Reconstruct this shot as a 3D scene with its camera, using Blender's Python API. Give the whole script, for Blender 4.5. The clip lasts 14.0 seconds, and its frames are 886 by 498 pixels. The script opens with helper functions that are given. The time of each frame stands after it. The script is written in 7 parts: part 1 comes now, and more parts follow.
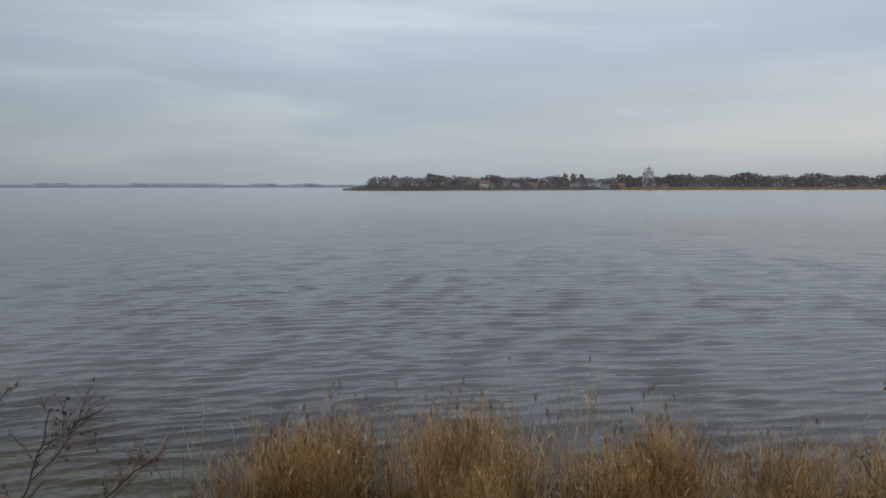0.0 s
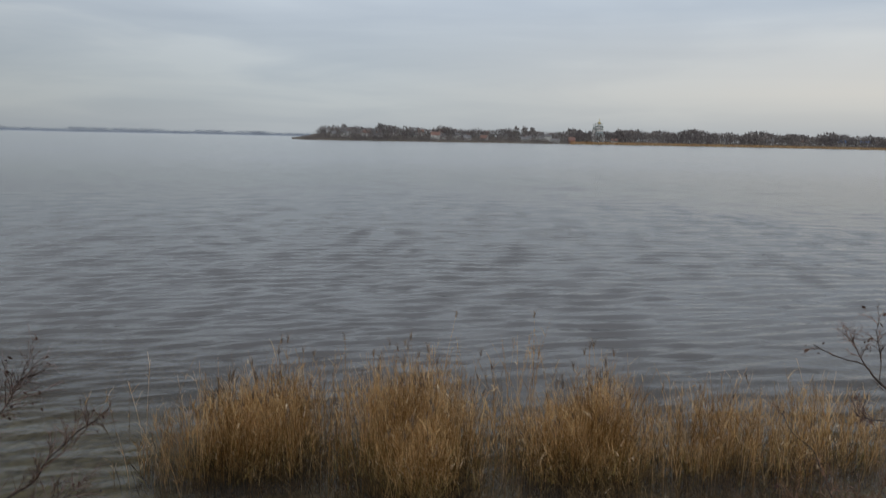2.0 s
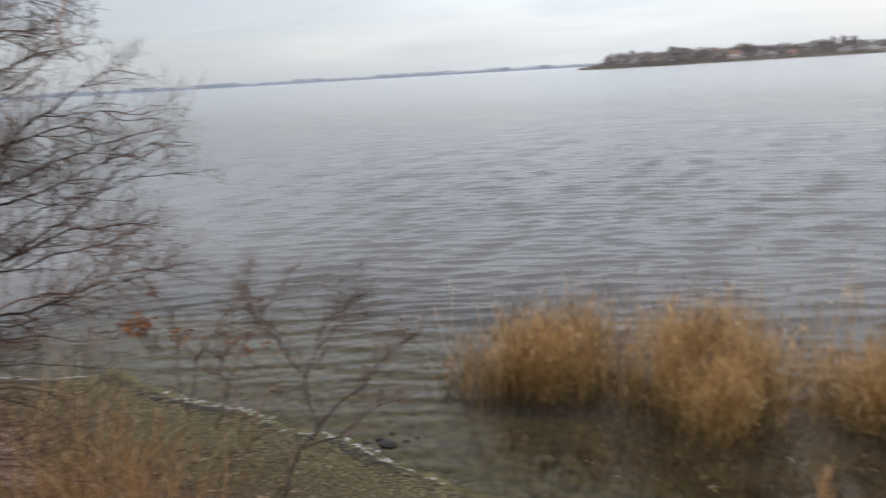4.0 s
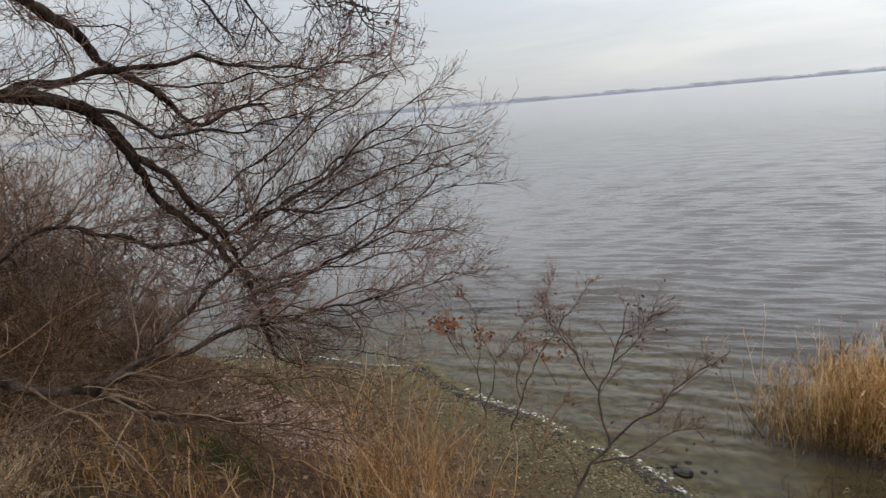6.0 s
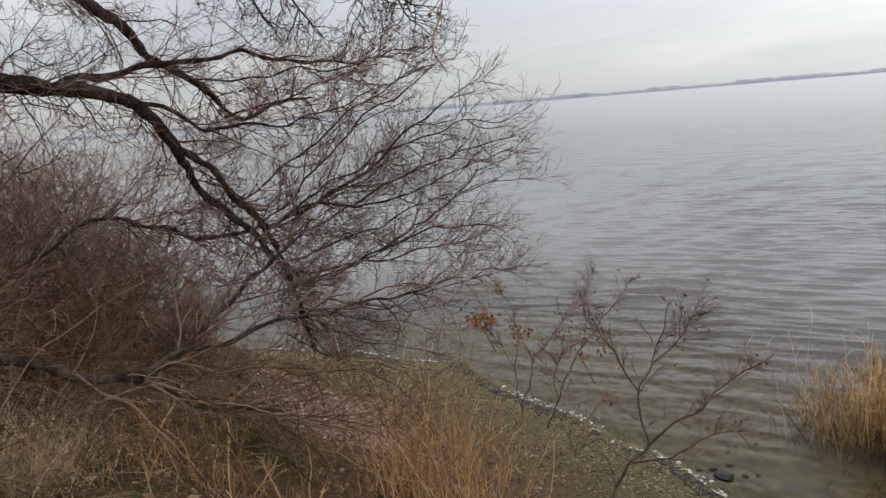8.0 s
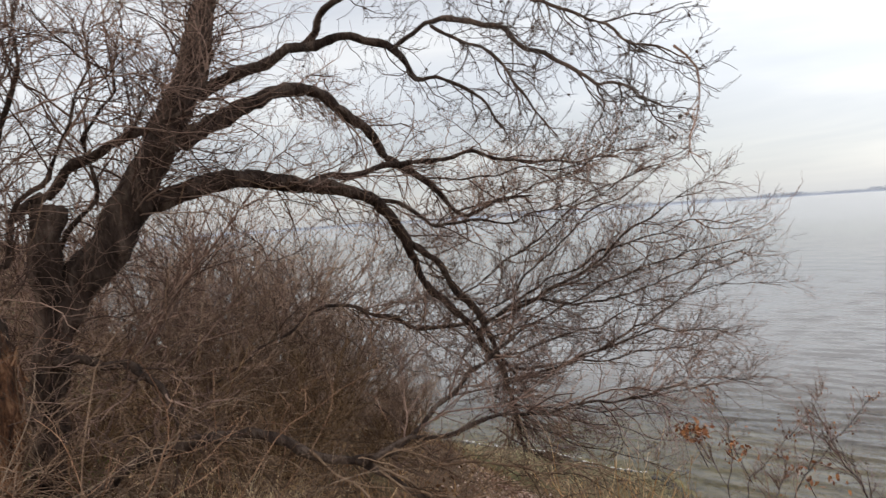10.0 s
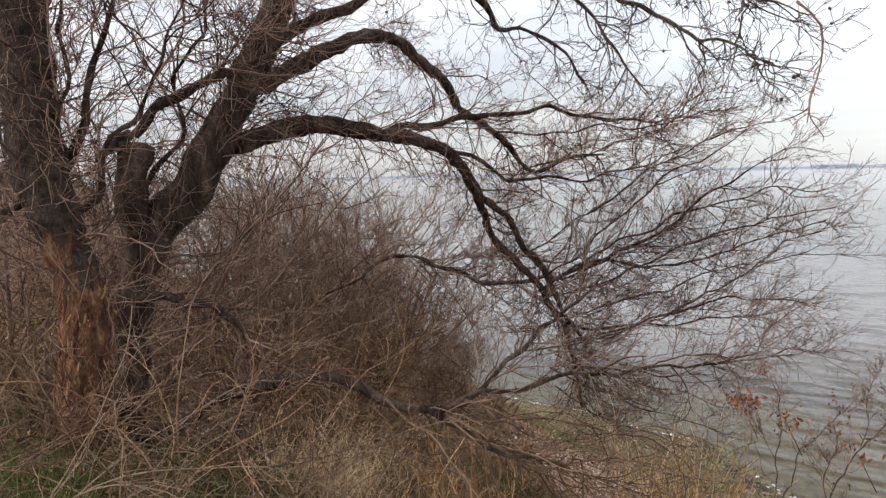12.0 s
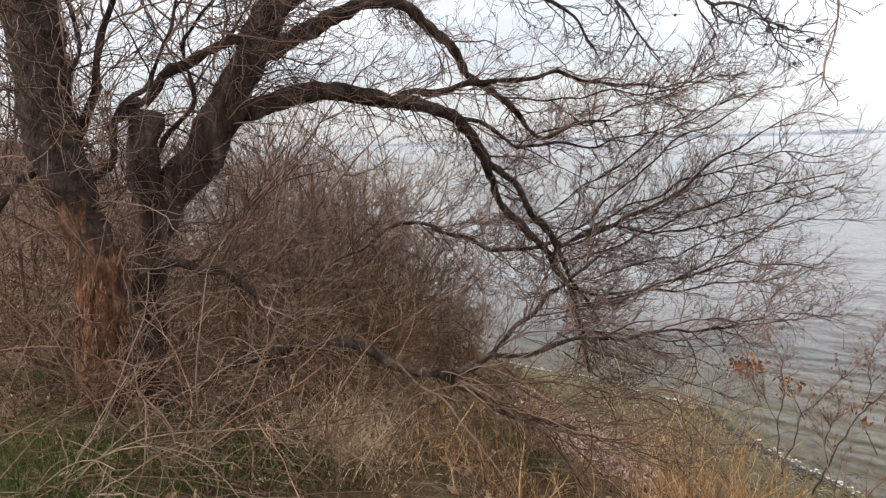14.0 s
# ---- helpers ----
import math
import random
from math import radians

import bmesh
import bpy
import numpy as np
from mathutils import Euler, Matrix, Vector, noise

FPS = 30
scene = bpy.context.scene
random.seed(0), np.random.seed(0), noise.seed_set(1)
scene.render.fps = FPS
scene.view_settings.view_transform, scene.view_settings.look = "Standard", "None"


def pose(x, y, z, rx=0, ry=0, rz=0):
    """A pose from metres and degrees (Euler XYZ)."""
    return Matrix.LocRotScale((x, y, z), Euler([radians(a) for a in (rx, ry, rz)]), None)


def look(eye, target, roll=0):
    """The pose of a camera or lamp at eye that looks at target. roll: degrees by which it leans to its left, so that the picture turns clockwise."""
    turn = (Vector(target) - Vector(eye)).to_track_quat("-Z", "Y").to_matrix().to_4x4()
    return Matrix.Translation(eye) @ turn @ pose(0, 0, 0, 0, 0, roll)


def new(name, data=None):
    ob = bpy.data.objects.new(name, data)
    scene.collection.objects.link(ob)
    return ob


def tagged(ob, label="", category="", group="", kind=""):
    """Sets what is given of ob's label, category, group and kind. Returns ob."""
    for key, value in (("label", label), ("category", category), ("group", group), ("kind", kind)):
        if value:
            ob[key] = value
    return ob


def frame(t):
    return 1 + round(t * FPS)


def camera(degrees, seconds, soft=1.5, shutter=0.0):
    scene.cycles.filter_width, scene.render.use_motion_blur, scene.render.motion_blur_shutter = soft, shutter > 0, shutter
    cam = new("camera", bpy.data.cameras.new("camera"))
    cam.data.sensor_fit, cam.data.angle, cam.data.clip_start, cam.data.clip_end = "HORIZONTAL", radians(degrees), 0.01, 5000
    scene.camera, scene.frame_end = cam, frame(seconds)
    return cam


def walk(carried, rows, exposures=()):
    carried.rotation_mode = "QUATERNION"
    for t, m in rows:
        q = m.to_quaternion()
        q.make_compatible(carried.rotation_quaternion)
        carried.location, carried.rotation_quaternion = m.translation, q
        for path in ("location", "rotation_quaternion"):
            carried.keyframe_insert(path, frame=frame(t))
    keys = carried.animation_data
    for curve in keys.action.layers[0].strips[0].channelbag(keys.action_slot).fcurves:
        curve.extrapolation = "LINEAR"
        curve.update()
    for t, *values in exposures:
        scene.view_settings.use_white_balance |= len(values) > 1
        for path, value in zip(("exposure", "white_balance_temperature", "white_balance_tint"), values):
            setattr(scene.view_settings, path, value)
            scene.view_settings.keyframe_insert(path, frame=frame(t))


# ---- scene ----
cam = camera(61.0, 14.0, soft=1.3, shutter=0.5)
PATH = [
    (0, (0.003, 0.157, 4.879), (-0.032, 10.122, 4.050), 0.00),
    (0.5, (0.030, 0.165, 4.922), (0.301, 10.121, 4.024), -0.07),
    (1, (0.024, 0.107, 4.960), (0.425, 10.051, 3.984), 0.16),
    (1.5, (0.024, 0.067, 4.995), (0.527, 9.989, 3.854), 0.58),
    (2, (0.022, 0.068, 4.990), (0.655, 9.940, 3.529), 1.20),
    (2.5, (0.025, 0.066, 4.973), (0.854, 9.821, 2.934), 1.10),
    (3, (0.007, 0.032, 4.971), (0.822, 9.752, 2.766), 0.94),
    (3.5, (-0.016, 0.023, 4.972), (-0.755, 9.715, 2.625), -1.24),
    (3.8, (0.006, 0.004, 4.975), (-2.193, 9.478, 2.652), -2.31),
    (4, (-0.024, 0.018, 4.977), (-3.103, 9.259, 2.713), -3.34),
    (4.2, (-0.033, 0.051, 4.989), (-3.838, 9.031, 2.781), -3.48),
    (6.3, (-0.049, 0.072, 4.967), (-6.691, 7.327, 3.165), -5.23),
    (6.5, (-0.052, 0.073, 4.964), (-6.753, 7.275, 3.168), -5.24),
    (7, (-0.057, 0.076, 4.962), (-6.792, 7.243, 3.151), -5.04),
    (7.5, (-0.057, 0.077, 4.960), (-6.833, 7.198, 3.125), -4.79),
    (8, (-0.060, 0.079, 4.958), (-6.948, 7.093, 3.124), -4.80),
    (8.5, (-0.082, 0.056, 4.967), (-7.584, 6.519, 3.573), -5.63),
    (9, (-0.105, 0.021, 4.969), (-8.279, 5.678, 3.875), -5.50),
    (9.2, (-0.116, 0.012, 4.971), (-8.382, 5.560, 4.027), -5.23),
    (11.3, (-0.346, -0.244, 5.000), (-9.153, 4.491, 4.854), -1.35),
    (11.5, (-0.344, -0.247, 4.994), (-9.157, 4.460, 4.573), -1.27),
    (12, (-0.352, -0.264, 4.982), (-9.106, 4.474, 4.027), -1.35),
    (12.5, (-0.350, -0.294, 4.979), (-9.098, 4.428, 3.896), -1.64),
    (13, (-0.369, -0.317, 4.968), (-9.103, 4.355, 3.597), -1.15),
    (13.5, (-0.356, -0.323, 4.973), (-9.090, 4.352, 3.604), -1.40),
    (14, (-0.349, -0.320, 4.979), (-9.078, 4.358, 3.597), -1.59),
]
EXPOSURES = [(0.0, -0.21, 6350, 9), (1.5, -0.21, 6450, 10), (2.2, -0.1, 6650, 11), (3.0, 0.31, 6850, 13), (3.5, 0.72, 6800, 14), (4.2, 0.7, 6800, 14), (6.5, 0.71, 7050, 14), (8.0, 0.76, 7050, 14), (9.0, 0.88, 7200, 15), (11.5, 1.18, 7150, 15), (14.0, 1.36, 7050, 15)]
walk(cam, [(t, look(eye, target, roll)) for t, eye, target, roll in PATH], EXPOSURES)

# ---- sky and sun: an overcast winter day ----
SUN_EL, SUN_AZ = 32.0, 168.0


def build_world():
    w = bpy.data.worlds.new("overcast_sky")
    scene.world, w.use_nodes = w, True
    nt = w.node_tree
    nt.nodes.clear()
    N = lambda kind, **kw: node(nt, kind, **kw)
    out, bg = N("ShaderNodeOutputWorld"), N("ShaderNodeBackground")
    sky = N("ShaderNodeTexSky")
    sky.sky_type, sky.sun_disc = "NISHITA", False
    sky.sun_elevation, sky.sun_rotation = radians(SUN_EL), radians(SUN_AZ)
    dim = N("ShaderNodeVectorMath", operation="SCALE")
    dim.inputs["Scale"].default_value = 0.11
    nt.links.new(sky.outputs[0], dim.inputs[0])
    tc = N("ShaderNodeTexCoord")
    sep = N("ShaderNodeSeparateXYZ")
    nt.links.new(tc.outputs["Generated"], sep.inputs[0])
    # the cloud deck: the way is laid onto a flat layer overhead
    up = N("ShaderNodeMath", operation="MAXIMUM")
    up.inputs[1].default_value = 0.0
    nt.links.new(sep.outputs[2], up.inputs[0])
    lift = N("ShaderNodeMath", operation="ADD")
    lift.inputs[1].default_value = 0.10
    nt.links.new(up.outputs[0], lift.inputs[0])
    flat = N("ShaderNodeVectorMath", operation="DIVIDE")
    comb = N("ShaderNodeCombineXYZ")
    for k in range(3):
        nt.links.new(lift.outputs[0], comb.inputs[k])
    nt.links.new(tc.outputs["Generated"], flat.inputs[0])
    nt.links.new(comb.outputs[0], flat.inputs[1])
    big = N("ShaderNodeTexNoise")
    big.inputs["Scale"].default_value, big.inputs["Detail"].default_value, big.inputs["Roughness"].default_value = 0.55, 7, 0.52
    big.inputs["Distortion"].default_value = 0.6
    nt.links.new(flat.outputs[0], big.inputs["Vector"])
    ramp = N("ShaderNodeValToRGB")
    e = ramp.color_ramp.elements
    e[0].position, e[0].color = 0.39, (0.47, 0.533, 0.612, 1)
    e[1].position, e[1].color = 0.63, (0.68, 0.735, 0.775, 1)
    mid = e.new(0.5)
    mid.color = (0.535, 0.6, 0.672, 1)
    lay = N("ShaderNodeMapping")
    lay.inputs["Scale"].default_value = (1.5, 1.5, 13.0)
    nt.links.new(tc.outputs["Generated"], lay.inputs[0])
    streak = N("ShaderNodeTexNoise")
    streak.inputs["Scale"].default_value, streak.inputs["Detail"].default_value, streak.inputs["Distortion"].default_value = 1.1, 6, 0.5
    nt.links.new(lay.outputs[0], streak.inputs["Vector"])
    both = N("ShaderNodeMix", data_type="FLOAT")
    both.inputs[0].default_value = 0.55
    nt.links.new(big.outputs["Fac"], both.inputs[2])
    nt.links.new(streak.outputs["Fac"], both.inputs[3])
    nt.links.new(both.outputs[0], ramp.inputs[0])
    # brighter, warmer towards the horizon
    low = N("ShaderNodeValToRGB")
    q = low.color_ramp.elements
    q[0].position, q[0].color = 0.0, (0.6, 0.6, 0.6, 1)
    q[1].position, q[1].color = 0.22, (0, 0, 0, 1)
    q.new(0.05).color = (0.4, 0.4, 0.4, 1)
    q.new(0.10).color = (0.25, 0.25, 0.25, 1)
    nt.links.new(up.outputs[0], low.inputs[0])
    glow = N("ShaderNodeMix", data_type="RGBA")
    nt.links.new(low.outputs[0], glow.inputs[0])
    nt.links.new(ramp.outputs[0], glow.inputs[6])
    glow.inputs[7].default_value = (0.515, 0.58, 0.64, 1)
    # the deck is thinner over the far right of the lake: a paler, warmer strip above the horizon there
    side = N("ShaderNodeMapRange")
    side.inputs["From Min"].default_value, side.inputs["From Max"].default_value = -0.05, 0.6
    nt.links.new(sep.outputs[0], side.inputs["Value"])
    strip = N("ShaderNodeValToRGB")
    s = strip.color_ramp.elements
    s[0].position, s[0].color = 0.01, (0.25, 0.25, 0.25, 1)
    s[1].position, s[1].color = 0.16, (0, 0, 0, 1)
    s.new(0.06).color = (1, 1, 1, 1)
    s.new(0.11).color = (0.5, 0.5, 0.5, 1)
    nt.links.new(up.outputs[0], strip.inputs[0])
    both2 = N("ShaderNodeMath", operation="MULTIPLY")
    nt.links.new(side.outputs[0], both2.inputs[0])
    nt.links.new(strip.outputs[0], both2.inputs[1])
    pale = N("ShaderNodeMix", data_type="RGBA")
    nt.links.new(both2.outputs[0], pale.inputs[0])
    nt.links.new(glow.outputs[2], pale.inputs[6])
    pale.inputs[7].default_value = (0.86, 0.84, 0.80, 1)
    thick = N("ShaderNodeMapRange")
    thick.inputs["From Min"].default_value, thick.inputs["From Max"].default_value = -0.8, -0.15
    thick.inputs["To Min"].default_value, thick.inputs["To Max"].default_value = 0.63, 1.0
    nt.links.new(sep.outputs[0], thick.inputs["Value"])
    glow = N("ShaderNodeVectorMath", operation="SCALE")
    nt.links.new(pale.outputs[2], glow.inputs[0])
    nt.links.new(thick.outputs[0], glow.inputs["Scale"])
    # the deck is duller low down and brighter overhead
    rise = N("ShaderNodeValToRGB")
    h = rise.color_ramp.elements
    h[0].position, h[0].color = 0.0, (0.75, 0.75, 0.75, 1)
    h[1].position, h[1].color = 0.5, (1, 1, 1, 1)
    h.new(0.06).color = (0.78, 0.78, 0.78, 1)
    h.new(0.11).color = (0.86, 0.86, 0.86, 1)
    h.new(0.17).color = (1.04, 1.04, 1.04, 1)
    nt.links.new(up.outputs[0], rise.inputs[0])
    shade = N("ShaderNodeVectorMath", operation="MULTIPLY")
    nt.links.new(glow.outputs[0], shade.inputs[0])
    nt.links.new(rise.outputs[0], shade.inputs[1])
    bright = N("ShaderNodeVectorMath", operation="SCALE")
    bright.inputs["Scale"].default_value = 1.07
    nt.links.new(shade.outputs[0], bright.inputs[0])
    glow = bright
    mix = N("ShaderNodeMix", data_type="RGBA")
    mix.inputs[0].default_value = 0.9
    nt.links.new(dim.outputs[0], mix.inputs[6])
    nt.links.new(glow.outputs[0], mix.inputs[7])
    nt.links.new(mix.outputs[2], bg.inputs[0])
    bg.inputs[1].default_value = 1.0
    nt.links.new(bg.outputs[0], out.inputs[0])
    lamp = bpy.data.lights.new("sun", "SUN")
    lamp.energy, lamp.angle, lamp.color = 1.4, radians(40), (1.0, 0.96, 0.9)
    ob = new("sun", lamp)
    a, b = radians(SUN_EL), radians(SUN_AZ)
    ob.matrix_basis = look((0, 0, 30), (-math.sin(b) * -math.cos(a), -math.cos(b) * math.cos(a), 30 - math.sin(a)))


# ---- materials ----
def node(nt, kind, **kw):
    n = nt.nodes.new(kind)
    if "operation" in kw:
        n.operation = kw["operation"]
    if "data_type" in kw:
        n.data_type = kw["data_type"]
    return n


build_world()


def surface(name, colours, scale=4.0, fine=45.0, rough=0.85, bump=0.4, island=0.0, stretch=(1, 1, 1), distance=0.01, spec=0.3, metal=0.0, thin=0.0):
    """A procedural surface: colours spread by a coarse and a fine noise, fine relief, and a value shift for each loose piece."""
    m = bpy.data.materials.new(name)
    m.use_nodes = True
    nt = m.node_tree
    b = nt.nodes["Principled BSDF"]
    tc, mp = node(nt, "ShaderNodeTexCoord"), node(nt, "ShaderNodeMapping")
    mp.inputs["Scale"].default_value = stretch
    nt.links.new(tc.outputs["Object"], mp.inputs[0])
    n1, n2 = node(nt, "ShaderNodeTexNoise"), node(nt, "ShaderNodeTexNoise")
    for n, s, d in ((n1, scale, 5), (n2, fine, 4)):
        n.inputs["Scale"].default_value, n.inputs["Detail"].default_value = s, d
        nt.links.new(mp.outputs[0], n.inputs["Vector"])
    mixn = node(nt, "ShaderNodeMath", operation="MULTIPLY_ADD")
    mixn.inputs[1].default_value = 0.45
    sub = node(nt, "ShaderNodeMath", operation="MULTIPLY_ADD")
    sub.inputs[1].default_value, sub.inputs[2].default_value = 1.0, -0.225
    nt.links.new(n1.outputs["Fac"], sub.inputs[0])
    nt.links.new(n2.outputs["Fac"], mixn.inputs[0])
    nt.links.new(sub.outputs[0], mixn.inputs[2])
    value = mixn.outputs[0]
    if island:
        gi = node(nt, "ShaderNodeNewGeometry")
        ma = node(nt, "ShaderNodeMath", operation="MULTIPLY_ADD")
        ma.inputs[1].default_value = island
        off = node(nt, "ShaderNodeMath", operation="ADD")
        off.inputs[1].default_value = -island / 2
        nt.links.new(value, off.inputs[0])
        nt.links.new(gi.outputs["Random Per Island"], ma.inputs[0])
        nt.links.new(off.outputs[0], ma.inputs[2])
        value = ma.outputs[0]
    ramp = node(nt, "ShaderNodeValToRGB")
    e = ramp.color_ramp.elements
    k = len(colours)
    for i, c in enumerate(colours):
        pos = 0.28 + 0.44 * i / max(1, k - 1)
        if i < 2:
            e[i].position, e[i].color = pos, (*c, 1)
        else:
            e.new(pos).color = (*c, 1)
    nt.links.new(value, ramp.inputs[0])
    nt.links.new(ramp.outputs[0], b.inputs["Base Color"])
    b.inputs["Roughness"].default_value = rough
    b.inputs["Specular IOR Level"].default_value = spec
    b.inputs["Metallic"].default_value = metal
    if bump:
        bp = node(nt, "ShaderNodeBump")
        bp.inputs["Strength"].default_value, bp.inputs["Distance"].default_value = bump, distance
        nt.links.new(n2.outputs["Fac"], bp.inputs["Height"])
        nt.links.new(bp.outputs[0], b.inputs["Normal"])
    if thin:
        tr, mx = node(nt, "ShaderNodeBsdfTranslucent"), node(nt, "ShaderNodeMixShader")
        mx.inputs[0].default_value = thin
        nt.links.new(ramp.outputs[0], tr.inputs[0])
        nt.links.new(b.outputs[0], mx.inputs[1])
        nt.links.new(tr.outputs[0], mx.inputs[2])
        nt.links.new(mx.outputs[0], nt.nodes["Material Output"].inputs[0])
    return m


BARK = surface("willow_bark", [(0.018, 0.012, 0.010), (0.055, 0.037, 0.029), (0.13, 0.094, 0.075)], 9, 34, 0.95, 1.0, stretch=(1, 1, 0.35), distance=0.07, spec=0.15)
TWIG = surface("willow_twig", [(0.062, 0.039, 0.031), (0.138, 0.086, 0.067), (0.25, 0.165, 0.13)], 3, 60, 0.9, 0, island=0.7, spec=0.15)
TWIG_RED = surface("reddish_twig", [(0.08, 0.038, 0.023), (0.19, 0.10, 0.06), (0.36, 0.22, 0.145)], 3, 60, 0.9, 0, island=0.9, spec=0.15)
STEM_DARK = surface("dark_stem", [(0.028, 0.021, 0.018), (0.055, 0.041, 0.034), (0.10, 0.076, 0.062)], 5, 60, 0.9, 0.5)
BRAMBLE = surface("bramble_shoot", [(0.05, 0.029, 0.02), (0.11, 0.067, 0.045), (0.22, 0.146, 0.10)], 3, 60, 0.9, 0, island=0.9, spec=0.15)
TWIG_TAN = surface("pale_twig", [(0.10, 0.066, 0.046), (0.18, 0.124, 0.088), (0.29, 0.21, 0.15)], 3, 60, 0.85, 0, island=0.5)
TWIG_GREY = surface("thicket_twig", [(0.05, 0.03, 0.019), (0.112, 0.069, 0.045), (0.225, 0.15, 0.102)], 3, 60, 0.9, 0, island=0.9, spec=0.15)
UNDERWOOD = surface("undergrowth_twig", [(0.05, 0.028, 0.015), (0.12, 0.07, 0.038), (0.23, 0.148, 0.085)], 3, 60, 0.9, 0, island=0.9, spec=0.15)
THICKET = surface("far_thicket_twig", [(0.09, 0.056, 0.041), (0.195, 0.127, 0.094), (0.35, 0.245, 0.185)], 3, 60, 0.9, 0, island=0.9, spec=0.15)
REED = surface("dry_reed", [(0.20, 0.108, 0.033), (0.54, 0.315, 0.118), (0.80, 0.57, 0.30)], 1.6, 30, 0.85, 0, island=0.7, thin=0.45)
REED_OLIVE = surface("olive_reed_leaf", [(0.13, 0.105, 0.03), (0.30, 0.235, 0.075), (0.48, 0.37, 0.15)], 1.5, 30, 0.85, 0, island=0.7, thin=0.4)
REED_LOW = surface("old_reed_base", [(0.03, 0.02, 0.009), (0.085, 0.056, 0.024), (0.19, 0.125, 0.055)], 1.5, 30, 0.85, 0, island=0.6)
PLUME = surface("reed_plume", [(0.06, 0.042, 0.03), (0.13, 0.092, 0.064), (0.25, 0.185, 0.13)], 2, 40, 0.95, 0, island=0.6)
STRAW = surface("dry_grass_blade", [(0.32, 0.21, 0.11), (0.56, 0.41, 0.245), (0.78, 0.63, 0.43)], 0.8, 30, 0.85, 0, island=0.8, thin=0.35)
GREEN = surface("green_grass_blade", [(0.033, 0.055, 0.010), (0.072, 0.102, 0.02), (0.15, 0.16, 0.05)], 0.8, 30, 0.8, 0, island=0.6, thin=0.35)
TAWNY = surface("withered_grass_blade", [(0.14, 0.072, 0.033), (0.28, 0.155, 0.075), (0.46, 0.295, 0.165)], 1, 30, 0.85, 0, island=0.7, thin=0.3)
WEED = surface("dry_weed", [(0.40, 0.215, 0.085), (0.66, 0.395, 0.18), (0.84, 0.60, 0.35)], 1, 30, 0.85, 0, island=0.7, thin=0.25)
LITTER = surface("fallen_leaf", [(0.11, 0.052, 0.026), (0.25, 0.145, 0.078), (0.43, 0.295, 0.18)], 3, 40, 0.85, 0, island=0.9)
PALE_LITTER = surface("bleached_leaf", [(0.22, 0.12, 0.09), (0.46, 0.30, 0.235), (0.66, 0.50, 0.42)], 3, 40, 0.85, 0, island=0.9)
RUST_LEAF = surface("rust_leaf", [(0.09, 0.03, 0.013), (0.19, 0.066, 0.024), (0.31, 0.13, 0.05)], 8, 40, 0.8, 0, island=0.7)
DARK_LEAF = surface("withered_leaf", [(0.04, 0.024, 0.018), (0.075, 0.042, 0.03), (0.13, 0.075, 0.05)], 8, 40, 0.85, 0, island=0.6)
PEBBLE = surface("beach_pebble", [(0.036, 0.028, 0.014), (0.10, 0.078, 0.04), (0.29, 0.235, 0.14)], 3, 60, 0.8, 0.3, island=1.0)
SHELL = surface("white_shell", [(0.42, 0.40, 0.36), (0.62, 0.60, 0.56), (0.78, 0.77, 0.74)], 5, 60, 0.6, 0.3, island=0.7)
ROCK = surface("wet_dark_rock", [(0.016, 0.015, 0.014), (0.035, 0.032, 0.03), (0.07, 0.065, 0.058)], 5, 40, 0.5, 0.8, distance=0.03)
# headland trees: distance haze is put into this paler, cooler grey
HAZED_TREE = surface("hazed_bare_tree", [(0.085, 0.078, 0.082), (0.125, 0.114, 0.115), (0.185, 0.166, 0.16)], 0.02, 0.3, 0.95, 0, island=0.5)
# three kilometres of haze are put into this blue-grey
HAZED_WOOD = surface("hazed_wood", [(0.18, 0.21, 0.26), (0.23, 0.265, 0.32), (0.29, 0.325, 0.385)], 0.01, 0.1, 0.95, 0, island=0.3)
FAR_REED = surface("dry_reed", [(0.26, 0.155, 0.07), (0.40, 0.26, 0.125), (0.54, 0.38, 0.21)], 1.2, 30, 0.8, 0, island=0.5, thin=0.4)
FAR_LAND = surface("far_shore_land", [(0.075, 0.062, 0.05), (0.11, 0.092, 0.072), (0.15, 0.125, 0.098)], 0.02, 0.3, 0.95, 0)
# white walls greyed in the colour itself, as distance haze would do
WALL_WHITE = surface("hazed_white_render", [(0.36, 0.37, 0.37), (0.46, 0.46, 0.46), (0.55, 0.55, 0.54)], 0.3, 3, 0.85, 0)
WALL_TEAL = surface("pale_blue_render", [(0.28, 0.35, 0.37), (0.36, 0.43, 0.45), (0.45, 0.51, 0.52)], 0.3, 3, 0.85, 0)
WALL_BRICK = surface("red_house_wall", [(0.24, 0.085, 0.06), (0.34, 0.13, 0.09), (0.42, 0.2, 0.15)], 0.4, 4, 0.85, 0)
WALL_GREY = surface("grey_house_wall", [(0.22, 0.22, 0.22), (0.34, 0.34, 0.33), (0.46, 0.45, 0.43)], 0.4, 4, 0.85, 0)
# tile red muted in its colour to carry the distance haze
ROOF_RED = surface("hazed_tile_roof", [(0.13, 0.082, 0.072), (0.18, 0.112, 0.096), (0.24, 0.155, 0.135)], 0.5, 4, 0.8, 0)
ROOF_GREY = surface("slate_roof", [(0.09, 0.092, 0.098), (0.15, 0.152, 0.16), (0.23, 0.23, 0.24)], 0.5, 4, 0.75, 0)
ROOF_BLUE = surface("blue_metal_roof", [(0.035, 0.10, 0.28), (0.05, 0.15, 0.38), (0.08, 0.2, 0.45)], 0.5, 4, 0.5, 0)
